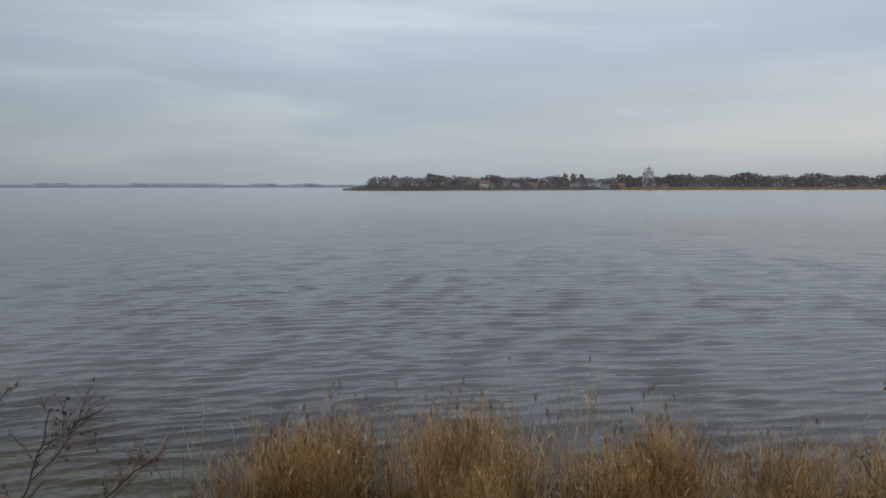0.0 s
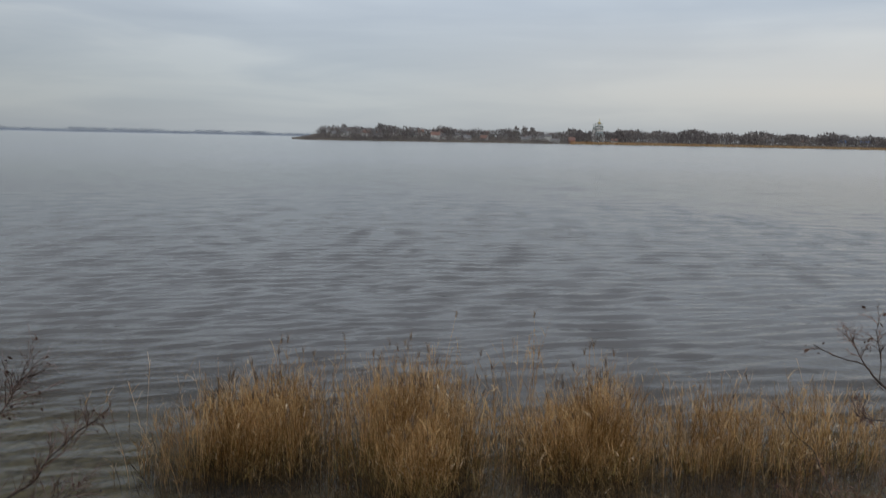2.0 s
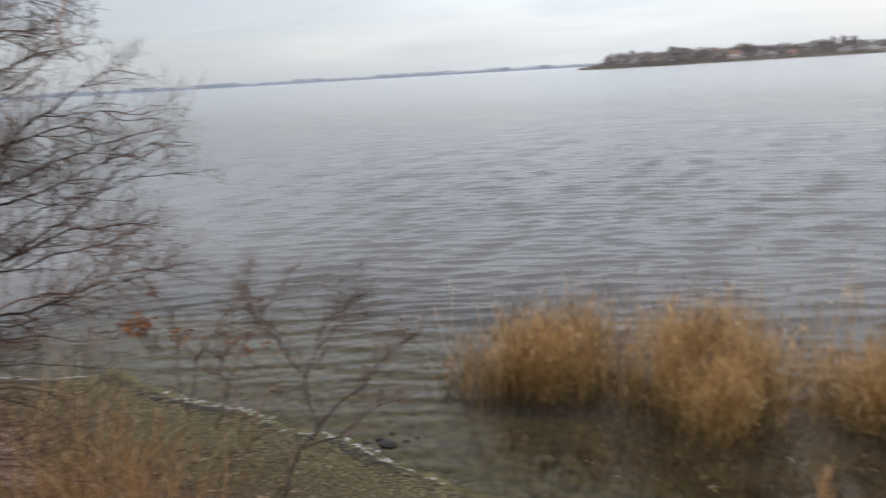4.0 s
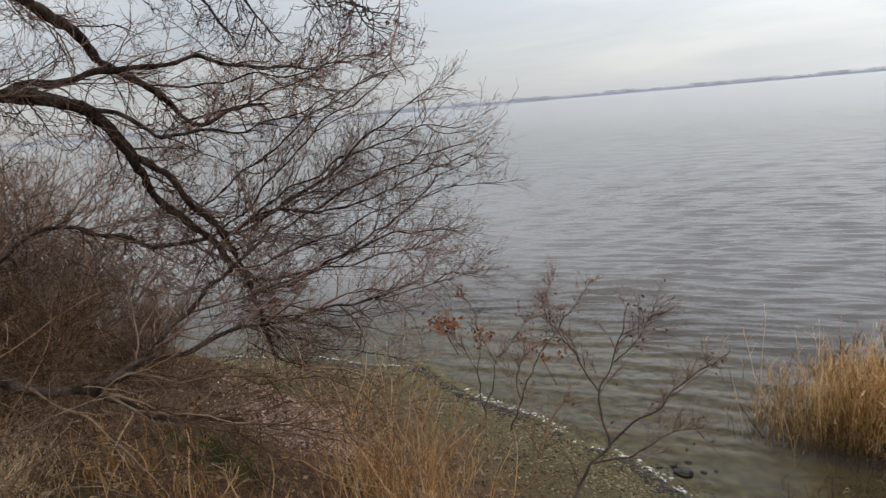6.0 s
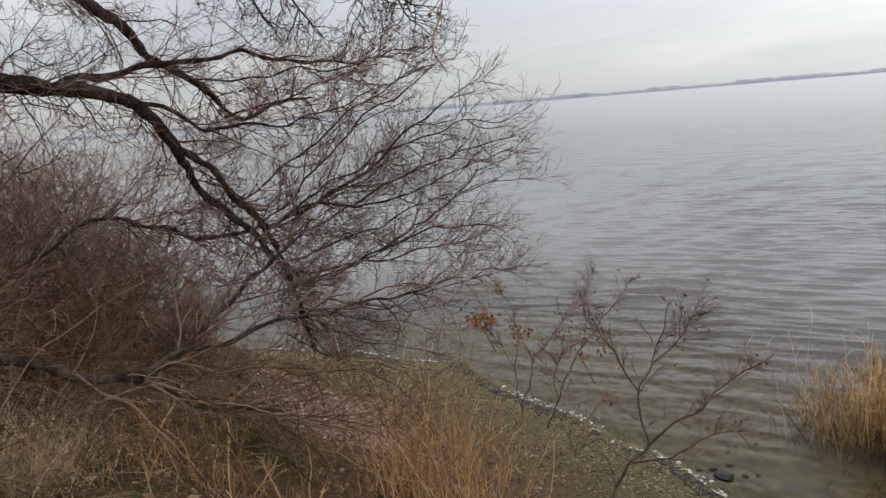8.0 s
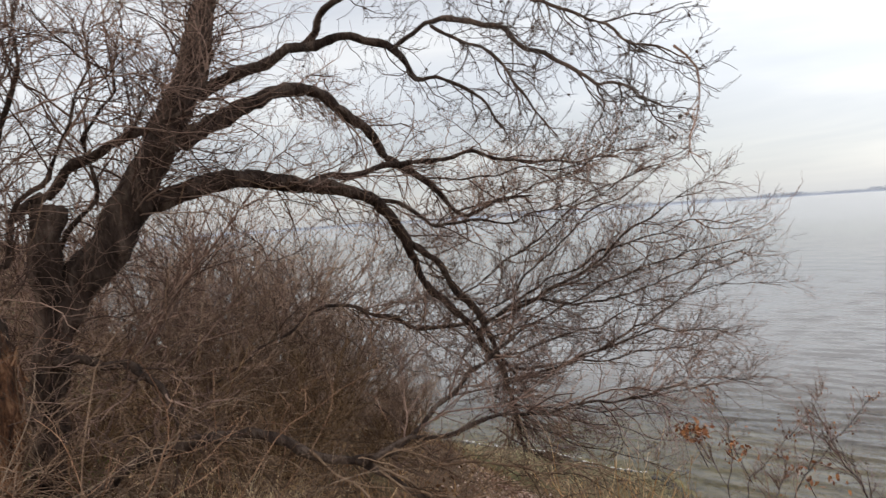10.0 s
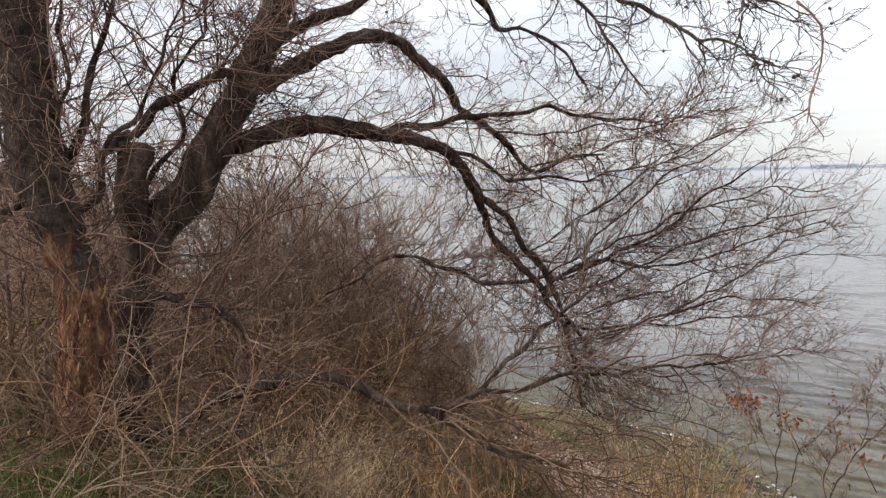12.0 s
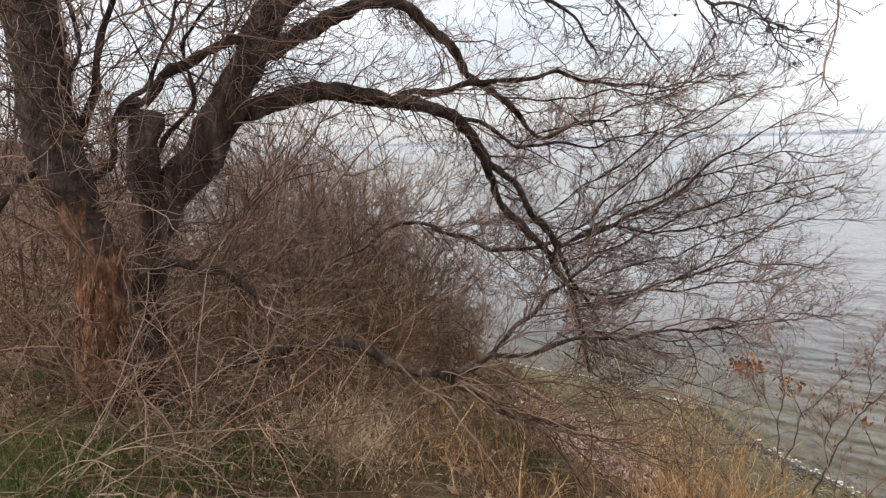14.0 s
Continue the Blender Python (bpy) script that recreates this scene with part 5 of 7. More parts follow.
fan_far = [(-4.61, 2.10, 3.49, 0.014), (-4.54, 2.41, 3.30, 0.012), (-4.40, 2.78, 3.16, 0.010), (-4.23, 3.14, 3.06, 0.007), (-3.99, 3.39, 2.92, 0.004)]
stub_branch = [(-5.10, 0.28, 5.26, 0.039), (-5.02, 0.42, 5.45, 0.036), (-4.94, 0.55, 5.53, 0.032), (-4.83, 0.77, 5.61, 0.025), (-4.72, 0.94, 5.69, 0.017), (-4.62, 1.13, 5.94, 0.011)]
stub_left = [(-5.10, 0.26, 5.27, 0.043), (-5.07, 0.15, 5.20, 0.036), (-5.03, 0.07, 5.11, 0.025)]


def twig_set(rng, p, r, style):
    """Three orders of shoots along one limb; the finest curve upwards as on a willow."""
    line = [(p, r)]
    length = float(np.linalg.norm(np.diff(p, axis=0), axis=1).sum())
    if style == "spray":
        a = sprout(rng, line, (int(length * 6), int(length * 8)), (0.35, 1.25), 0.0062, (0.35, 1.25), (0.02, 0.16, 0.02), (0.0, 0.08, 0.16), 11, 0.13, 0.10, 0.5)
        b = sprout(rng, a, (8, 12), (0.14, 0.6), 0.0037, (0.4, 1.1), (0.02, 0.06, 0.06), (0, 0, 0.45), 7, 0.16, 0.1, 0.4)
        c = sprout(rng, b, (3, 5), (0.05, 0.22), 0.0027, (0.45, 1.0), (0, 0, 0.10), (0, 0, 0.8), 3, 0.2, 0.15, 0.3)
    elif style == "fan":
        a = sprout(rng, line, (int(length * 5), int(length * 6)), (0.35, 1.2), 0.0045, (0.25, 1.05), (0.05, 0.16, -0.14), (0, 0, 0.02), 12, 0.15, 0.2, 0.2)
        b = sprout(rng, a, (4, 7), (0.12, 0.5), 0.0031, (0.35, 1.0), (0.01, 0.04, 0.0), (0, 0, 0.25), 7, 0.18, 0.12, 0.4)
        c = sprout(rng, b, (0, 2), (0.05, 0.2), 0.0024, (0.35, 1.0), (0, 0, 0.02), (0, 0, 0.4), 4, 0.2, 0.2, 0.3)
    elif style == "fine":
        a = sprout(rng, line, (int(length * 7), int(length * 10)), (0.2, 0.75), 0.0046, (0.3, 0.95), (0.02, 0.06, 0.02), (0.0, 0.05, 0.25), 9, 0.11, 0.1, 0.45)
        b = sprout(rng, a, (5, 8), (0.08, 0.4), 0.0033, (0.35, 1.0), (0.01, 0.03, 0.05), (0, 0, 0.5), 6, 0.15, 0.12, 0.4)
        c = sprout(rng, b, (2, 4), (0.04, 0.18), 0.0026, (0.4, 1.0), (0, 0, 0.10), (0, 0, 0.8), 3, 0.18, 0.2, 0.3)
    elif style == "brush":
        a = sprout(rng, line, (int(length * 9), int(length * 11)), (0.2, 0.7), 0.0042, (0.3, 1.2), (0.02, 0.08, -0.12), (0.0, 0.0, 0.1), 9, 0.16, 0.05, 0.4)
        b = sprout(rng, a, (4, 6), (0.08, 0.36), 0.003, (0.4, 1.1), (0, 0.02, 0.0), (0, 0, 0.4), 6, 0.18, 0.12, 0.4)
        c = sprout(rng, b, (1, 2), (0.04, 0.15), 0.0024, (0.4, 1.0), (0, 0, 0.05), (0, 0, 0.6), 3, 0.2, 0.2, 0.3)
    elif style == "hang":
        a = sprout(rng, line, (7, 9), (0.06, 0.22), 0.003, (0.5, 1.1), (0, 0, 0), (0, 0, 0.5), 5, 0.2, 0.3, 0.3)
        b = sprout(rng, a, (1, 3), (0.03, 0.08), 0.0024, (0.5, 1.1), (0, 0, 0.1), (0, 0, 0.5), 4, 0.2, 0.3, 0.3)
        c = []
    elif style == "drape":
        a = sprout(rng, line, (int(length * 10), int(length * 13)), (0.3, 1.0), 0.008, (0.5, 1.3), (0.05, 0.12, -0.12), (0, 0, -0.15), 8, 0.22, 0.1, 0.3)
        b = sprout(rng, a, (4, 7), (0.12, 0.5), 0.0045, (0.4, 1.1), (0, 0.05, -0.05), (0, 0, 0.15), 6, 0.25, 0.2, 0.3)
        c = sprout(rng, b, (2, 4), (0.05, 0.25), 0.003, (0.4, 1.1), (0, 0, 0), (0, 0, 0.3), 4, 0.25, 0.2, 0.3)
    elif style == "spur":
        a = sprout(rng, line, (int(length * 12), int(length * 15)), (0.15, 0.6), 0.0044, (0.5, 1.3), (0.03, 0.0, -0.22), (0, 0, 0.05), 9, 0.22, 0.12, 0.3)
        b = sprout(rng, a, (3, 6), (0.06, 0.34), 0.0028, (0.5, 1.2), (0, 0.04, 0.0), (0, 0, 0.3), 5, 0.24, 0.15, 0.3)
        c = sprout(rng, b, (2, 4), (0.03, 0.14), 0.0026, (0.5, 1.2), (0, 0, 0.05), (0, 0, 0.5), 4, 0.28, 0.2, 0.3)
    else:  # upright shoots
        a = sprout(rng, line, (int(length * 8), int(length * 11)), (0.4, 1.4), 0.0056, (0.4, 1.2), (0.05, 0.05, 0.22), (0, 0, 0.2), 10, 0.18, 0.1, 0.3)
        b = sprout(rng, a, (5, 8), (0.2, 0.7), 0.0036, (0.4, 1.1), (0.0, 0.0, 0.08), (0, 0, 0.3), 7, 0.22, 0.12, 0.4)
        c = sprout(rng, b, (2, 4), (0.08, 0.3), 0.0026, (0.3, 1.0), (0, 0, 0.06), (0, 0, 0.4), 3, 0.22, 0.15, 0.3)
    return a, b + c


def limb_with_twigs(tree, ctrl, seed, style, mat=BARK, twig=TWIG, name="limb", sides=10, wander=0.2, rugged=0.4, slim=0.82, fuzz=0):
    rng = np.random.default_rng(seed)
    ctrl = [(x, y, z, w * slim) for x, y, z, w in ctrl]
    limb, p, r = bark_tube(name, ctrl, mat, tree, sides, 0.05, rugged, "", wander, seed)
    if style:
        thick, fine = twig_set(rng, p, r, style)
        me = mesh_of("twig_spray", *merge(tubes(thick, 4), tubes(fine, 3)), twig)
        o = tagged(new("twig_spray", me), kind="stuff")
        o.parent = limb
    if style == "spur":
        tips = np.array([q[0] for q, _ in fine if rng.random() < 0.07] + [q[0] for q, _ in thick])
        o = tagged(new("gall", mesh_of("gall", *lumps(rng, tips, rng.uniform(0.004, 0.009, len(tips)), 1.0, 0.3), STEM_DARK)), kind="stuff")
        o.parent = limb
    if fuzz:
        length = float(np.linalg.norm(np.diff(p, axis=0), axis=1).sum())
        a = sprout(rng, [(p, r)], (int(length * fuzz), int(length * fuzz * 1.2)), (0.15, 0.75), 0.0055, (0.6, 1.5), (0, 0, -0.05), (0, 0, 0), 9, 0.3, 0.02, 0.2)
        b = sprout(rng, a, (4, 8), (0.08, 0.4), 0.0033, (0.5, 1.2), (0, 0, 0), (0, 0, 0.2), 6, 0.3, 0.15, 0.3)
        c = sprout(rng, b, (2, 4), (0.04, 0.16), 0.0024, (0.5, 1.2), (0, 0, 0), (0, 0, 0.3), 4, 0.3, 0.15, 0.3)
        o = tagged(new("shoot_tangle", mesh_of("shoot_tangle", *merge(tubes(a, 4), tubes(b + c, 3)), twig)), kind="stuff")
        o.parent = limb
    return limb


SPLINTER = surface("torn_wood", [(0.07, 0.029, 0.014), (0.18, 0.082, 0.04), (0.31, 0.17, 0.098)], 6, 60, 0.9, 0, island=0.8)


def build_willows():
    tree = thing("willow_tree", (-4.57, 0.07, 3.3), "leaning dark-barked bare willow with long arching limbs over the bank", "tree", "willows on the bank")
    _, p, r = bark_tube("trunk", trunk, BARK, tree, 30, 0.03, 0.2, "", 0.12, 3)
    rng = np.random.default_rng(99)
    thick, fine = twig_set(rng, p[len(p) // 3:], r[len(p) // 3:], "up")
    part("trunk_shoot", mesh_of("trunk_shoot", *merge(tubes(thick, 4), tubes(fine, 3)), TWIG), TWIG, tree, kind="stuff")
    tangle = sprout(rng, [(p[8:], r[8:])], (200, 210), (0.25, 1.0), 0.0046, (0.6, 1.6), (0.1, 0, 0.05), (0, 0, 0.15), 11, 0.24, 0.0, 0.0)
    tangle_side = sprout(rng, tangle, (5, 8), (0.08, 0.4), 0.0028, (0.4, 1.1), (0, 0, 0), (0, 0, 0.2), 7, 0.22, 0.1, 0.3)
    part("shoot_tangle", mesh_of("shoot_tangle", *merge(tubes(tangle, 4), tubes(tangle_side, 3)), TWIG), TWIG, tree, "fine mauve-brown shoots crossing the trunk", "stuff")
    bark_tube("broken_stub", stub, BARK, tree, 22, 0.03, 0.24, "short broken-off stub of trunk", 0.1, 4)
    for n, (c, style, mat) in enumerate((
        (low_arch, "spray", BARK), (low_arch_side, "spray", BARK), (high_arch, "spray", BARK), (cross_branch, "fine", BARK), (spray_branch, "fine", BARK),
        (mid_spray, "fine", BARK), (right_spray, "fine", BARK), (low_spray, "fine", BARK), (overhang, "spur", BARK), (overhang_side, "spur", BARK),
        (overhang_mid, "spur", BARK), (overhang_top, "spur", BARK), (hanging_twig, "hang", TWIG), (low_limb, "drape", BARK), (ground_limb, "fan", BARK), (ground_limb_up, "spray", BARK),
        (ground_limb_out, "spray", BARK), (fan_low, "fan", BARK), (fan_mid, "fan", BARK), (fan_down, "fan", BARK), (fan_top, "fan", BARK), (fan_near, "fan", BARK), (rise_a, "fine", BARK), (rise_b, "fine", BARK), (rise_c, "fine", BARK), (reach_a, "fine", BARK), (reach_b, "fine", BARK), (reach_c, "fine", BARK), (reach_d, "fine", BARK), (crest, "fine", BARK), (low_right, "fine", BARK), (low_right_under, "fine", BARK), (middle_limb, "spray", BARK), (brush_a, "brush", BARK), (brush_b, "brush", BARK), (brush_c, "brush", BARK), (brush_d, "brush", BARK), (fan_wide, "fan", BARK), (fan_far, "fan", BARK), (stub_branch, "up", BARK), (stub_left, "", BARK))):
        limb_with_twigs(tree, c, 100 + n, style, TWIG_GREY if style == "fan" and c is not ground_limb else mat, TWIG_GREY if style == "fan" else STEM_DARK if style == "spur" else TWIG, wander=0.1 if c in (low_arch, high_arch) else 0.2, fuzz=9 if c in (low_arch, high_arch, low_arch_side, cross_branch) else 6 if c in (spray_branch, middle_limb, low_limb) else 0, slim=0.5 if c in (rise_a, rise_b, rise_c, reach_a, reach_b, reach_c, reach_d, crest) else 0.5 if c in (mid_spray, right_spray, low_spray, middle_limb, spray_branch, low_right, low_right_under, fan_low, fan_mid, fan_down, fan_top, fan_near, fan_wide, fan_far, brush_a, brush_b, brush_c, brush_d, overhang, overhang_side, overhang_mid, overhang_top) else 0.82)
    # thin curved shoots that hang from the limbs
    for n, (c, many, reach) in enumerate(((middle_limb, 26, 0.9), (low_arch, 14, 0.8), (low_arch_side, 9, 0.7), (ground_limb, 22, 0.6), (ground_limb_up, 14, 0.6), (ground_limb_out, 14, 0.5), (low_limb, 20, 0.9), (fan_mid, 6, 0.5), (fan_top, 6, 0.5), (fan_wide, 5, 0.4))):
        rng = np.random.default_rng(170 + n)
        p, r = smooth_line(c, 0.05)
        m = int(0.5 * many * float(np.linalg.norm(np.diff(p, axis=0), axis=1).sum()))
        a = sprout(rng, [(p, r)], (m, m + 3), (0.3 * reach, reach * 1.2), 0.004, (0.4, 1.5), (0.06, 0.05, -0.45), (0, 0, 0.25), 12, 0.2, 0.05, 0.2)
        b = sprout(rng, a, (3, 5), (0.07, 0.34), 0.0028, (0.4, 1.2), (0, 0, -0.05), (0, 0, 0.3), 7, 0.2, 0.12, 0.3)
        part("hanging_shoot", mesh_of("hanging_shoot", *merge(tubes(a, 4), tubes(b, 3)), TWIG_GREY), TWIG_GREY, tree, kind="stuff")
    second = thing("willow_tree", (-4.13, -0.18, 3.2), "upright willow whose lower trunk is stripped to orange wood", "tree", "willows on the bank")
    bark_tube("trunk", b_trunk, STRIPPED, second, 34, 0.025, 0.15, "trunk stripped to splintered orange wood below", 0.12, 7)
    rng = np.random.default_rng(71)
    p, r = smooth_line(b_trunk, 0.05)
    tangle = sprout(rng, [(p[p[:, 2] > 4.0], r[p[:, 2] > 4.0])], (220, 230), (0.25, 1.1), 0.0046, (0.6, 1.6), (0.1, 0.05, 0.05), (0, 0, 0.15), 11, 0.24, 0.0, 0.0)
    tangle_side = sprout(rng, tangle, (5, 8), (0.08, 0.4), 0.0028, (0.4, 1.1), (0, 0, 0), (0, 0, 0.2), 7, 0.22, 0.1, 0.3)
    part("shoot_tangle", mesh_of("shoot_tangle", *merge(tubes(tangle, 4), tubes(tangle_side, 3)), TWIG), TWIG, second, "fine mauve-brown shoots crossing the trunk", "stuff")
    # splinters of torn wood on the bared side
    low = [i for i in range(len(p)) if p[i][2] < 4.45]
    slivers = []
    for _ in range(760):
        i = low[int(rng.integers(0, len(low)))]
        a = rng.uniform(0, 2 * math.pi)
        q = r[i] * rng.uniform(0.96, 1.06)
        base = p[i] + np.array([q * math.cos(a), q * math.sin(a), 0])
        ln = rng.uniform(0.02, 0.11)
        lean = np.array([math.cos(a), math.sin(a), 0]) * rng.uniform(-0.1, 0.25) + np.array([rng.normal(0, 0.3), rng.normal(0, 0.3), 1.0])
        slivers.append((base + lean * ln * np.linspace(-0.5, 0.5, 4)[:, None], np.array([0.003, 0.006, 0.005, 0.0015]) * rng.uniform(0.5, 1.3)))
    part("splinter", mesh_of("splinter", *tubes(slivers, 4), SPLINTER), SPLINTER, second, "torn splinters of pale orange wood", "stuff")
    for n, (c, style) in enumerate(((b_stem, "up"), (b_stem2, "up"), (b_stem3, "up"), (b_stem4, "up"), (b_stem5, "up"), (b_stem6, "up"))):
        limb_with_twigs(second, c, 140 + n, style, BARK, TWIG)


# ---- bare shrubs ----
def bare_shrub(name, at, label, height, spread, stems, seed, twig, lean=(0, 0), dense=1.0, group="", leaf=None, leaves=0, thick=0.012, lift=0.0):
    """A shrub of several stems from one root, with two orders of twigs; a few withered leaves where told."""
    rng = np.random.default_rng(seed)
    z = float(land(at[0], at[1])) - 0.05 + lift
    ob = thing(name, (at[0], at[1], z), label, "shrub", group)
    lines = []
    for k in range(stems):
        a = rng.uniform(0, 2 * math.pi)
        out = spread * rng.uniform(0.25, 1.0)
        d = unit(np.array([out * math.cos(a) + lean[0], out * math.sin(a) + lean[1], 1.0]))
        n = 10
        ln = height * rng.uniform(0.65, 1.1)
        q = np.empty((n, 3))
        q[0] = (at[0] + rng.normal(0, 0.05), at[1] + rng.normal(0, 0.05), z)
        for i in range(1, n):
            d = unit(d + rng.normal(0, 0.10, 3) + np.array([0, 0, 0.03]))
            q[i] = q[i - 1] + d * ln / (n - 1)
        lines.append((q, np.linspace(thick * rng.uniform(0.7, 1.2), 0.003, n)))
    a = sprout(rng, lines, (int(6 * dense), int(10 * dense)), (0.2 * height, 0.55 * height), 0.0058, (0.35, 1.2), (0.5 * lean[0], 0.5 * lean[1], 0.06), (0, 0, 0.12), 7, 0.2, 0.15, 0.4)
    b = sprout(rng, a, (int(4 * dense), int(7 * dense)), (0.08 * height, 0.3 * height), 0.0036, (0.3, 1.2), (0, 0, 0.04), (0, 0, 0.2), 4, 0.26, 0.15, 0.4)
    for line in lines:
        part("stem", mesh_of("stem", *tubes([line], 6), twig, True), twig, ob)
    part("twig_spray", mesh_of("twig_spray", *merge(tubes(a, 4), tubes(b, 3)), twig), twig, ob, kind="stuff")
    if leaves:
        ends = np.array([q[0][-1] for q in b] + [q[0][3] for q in a])
        pick = ends[rng.integers(0, len(ends), leaves)] if leaf[1] is None else leaf[1] + rng.normal(0, 1, (leaves, 3)) * leaf[2]
        part("foliage", leaf_mesh(rng, pick, 0.055, leaf[0]), leaf[0], ob, "few withered brown leaves still hanging", "stuff")
    return ob


def bramble(at, reach, seed, mat):
    """Long thin shoots that rise from one root, arch over and spread to the sides."""
    rng = np.random.default_rng(seed)
    z = float(land(*at)) - 0.04
    ob = thing("bramble", (at[0], at[1], z), "arching tangle of pale bare shoots at the willows' feet", "shrub", "brambles below the willows")
    lines = []
    for _ in range(11):
        a = rng.uniform(0, 2 * math.pi)
        d = unit(np.array([0.8 * math.cos(a), 1.3 * math.sin(a), rng.uniform(0.3, 1.4)]))
        ln, n = reach * rng.uniform(0.6, 1.2), 16
        turn = rng.normal(0, 0.09, 3) * (1, 1, 0.6)
        q = np.empty((n, 3))
        q[0] = (at[0] + rng.normal(0, 0.06), at[1] + rng.normal(0, 0.06), z)
        for i in range(1, n):
            d = unit(d + turn + rng.normal(0, 0.1, 3) + np.array([0, 0, -0.08 * ln / reach]))
            q[i] = q[i - 1] + d * ln / (n - 1)
            q[i, 2] = max(q[i, 2], float(land(q[i, 0], q[i, 1])) + 0.02)
        lines.append((q, np.linspace(0.0042, 0.0018, n)))
    a = sprout(rng, lines, (4, 6), (0.15 * reach, 0.45 * reach), 0.0028, (0.5, 1.3), (0, 0, 0.02), (0, 0, -0.3), 10, 0.14, 0.1, 0.4)
    b = sprout(rng, a, (2, 4), (0.06, 0.26), 0.002, (0.4, 1.0), (0, 0, 0.05), (0, 0, 0.2), 6, 0.13, 0.15, 0.4)
    for line in lines:
        part("shoot", mesh_of("shoot", *tubes([line], 5), mat, True), mat, ob)
    part("twig_spray", mesh_of("twig_spray", *merge(tubes(a, 3), tubes(b, 3)), mat), mat, ob, kind="stuff")


def leaf_mesh(rng, at, size, mat):
    """Small folded leaves with a pointed tip, hanging any way."""
    n = len(at)
    u, v = unit(rng.normal(size=(n, 3))), unit(rng.normal(size=(n, 3)) + np.array([0, 0, -0.8]))
    w = unit(np.cross(u, v))
    s = size * rng.uniform(0.6, 1.3, n)[:, None]
    pts = np.stack([at, at + v * s * 0.5 + w * s * 0.3 + u * s * 0.1, at + v * s * 1.15, at + v * s * 0.5 - w * s * 0.3 + u * s * 0.1], 1).reshape(-1, 3)
    i = np.arange(n)[:, None] * 4
    f = np.concatenate([i + [0, 1, 2], i + [0, 2, 3]], 0)
    return mesh_of("leaves", pts, f, mat)


sapling_lines = [[(-3.58, 5.41, 1.05, 0.040), (-3.54, 5.66, 1.36, 0.036), (-3.48, 5.82, 1.57, 0.032), (-3.39, 5.96, 1.71, 0.028), (-3.46, 6.02, 1.90, 0.024), (-3.54, 6.10, 2.17, 0.020), (-3.46, 6.26, 2.43, 0.016), (-3.43, 6.38, 2.69, 0.013), (-3.40, 6.48, 2.95, 0.009)],
    [(-3.39, 5.96, 1.71, 0.029), (-3.25, 6.11, 1.86, 0.025), (-3.09, 6.26, 1.99, 0.021), (-2.89, 6.45, 2.20, 0.017), (-2.76, 6.57, 2.35, 0.013), (-2.60, 6.67, 2.46, 0.009)],
    [(-3.48, 5.82, 1.57, 0.026), (-3.24, 5.99, 1.64, 0.021), (-3.04, 6.16, 1.75, 0.017), (-2.88, 6.29, 1.85, 0.013), (-2.66, 6.41, 1.92, 0.009)],
    [(-3.54, 6.10, 2.17, 0.020), (-3.68, 6.10, 2.35, 0.017), (-3.80, 6.10, 2.53, 0.014), (-3.91, 6.09, 2.69, 0.011), (-4.01, 6.09, 2.85, 0.009)],
    [(-3.46, 6.26, 2.43, 0.017), (-3.34, 6.38, 2.56, 0.013), (-3.24, 6.48, 2.71, 0.010), (-3.18, 6.58, 2.92, 0.006)]]
rusty_lines = [[(-7.14, 8.78, 0.18, 0.028), (-7.26, 8.82, 0.44, 0.024), (-7.34, 8.92, 0.78, 0.020), (-7.39, 9.07, 1.20, 0.017), (-7.50, 9.15, 1.64, 0.013), (-7.73, 9.10, 2.05, 0.009)],
    [(-7.18, 8.79, 0.26, 0.023), (-7.14, 9.00, 0.60, 0.020), (-7.16, 9.14, 0.94, 0.018), (-6.99, 9.39, 1.23, 0.015), (-6.82, 9.64, 1.57, 0.012), (-6.64, 9.87, 1.87, 0.009)],
    [(-7.34, 8.92, 0.78, 0.014), (-7.58, 8.88, 1.13, 0.012), (-7.77, 8.83, 1.40, 0.011), (-7.99, 8.68, 1.50, 0.009)]]
leaning_lines = [[(-6.51, 8.60, 0.22, 0.031), (-6.47, 8.80, 0.53, 0.027), (-6.42, 9.01, 0.89, 0.024), (-6.30, 9.24, 1.25, 0.020), (-6.14, 9.48, 1.57, 0.016), (-5.96, 9.70, 1.90, 0.013), (-5.78, 9.91, 2.23, 0.009)],
    [(-6.47, 8.80, 0.53, 0.018), (-6.57, 8.88, 0.85, 0.015), (-6.52, 9.06, 1.17, 0.012), (-6.58, 9.12, 1.42, 0.009)],
    [(-6.30, 9.24, 1.25, 0.013), (-6.28, 9.38, 1.57, 0.012), (-6.36, 9.45, 1.91, 0.010), (-6.26, 9.64, 2.33, 0.009)]]
bank_lines = [[(4.01, 4.37, 2.11, 0.032), (4.09, 4.75, 2.36, 0.031), (4.11, 5.14, 2.61, 0.029), (4.02, 5.31, 2.85, 0.026), (3.95, 5.42, 3.00, 0.024), (3.89, 5.50, 3.10, 0.021), (3.81, 5.58, 3.18, 0.018), (3.78, 5.62, 3.24, 0.016), (3.69, 5.69, 3.27, 0.013), (3.60, 5.76, 3.31, 0.011), (3.46, 5.86, 3.36, 0.008)],
    [(3.78, 5.62, 3.24, 0.013), (3.73, 5.69, 3.35, 0.011), (3.69, 5.74, 3.45, 0.008)],
    [(4.04, 5.28, 2.81, 0.016), (3.89, 5.42, 2.88, 0.013), (3.79, 5.49, 2.88, 0.011), (3.72, 5.55, 2.90, 0.008)],
    [(3.84, 5.55, 3.15, 0.011), (3.86, 5.60, 3.33, 0.009), (3.85, 5.65, 3.48, 0.007), (3.87, 5.67, 3.62, 0.005)]]
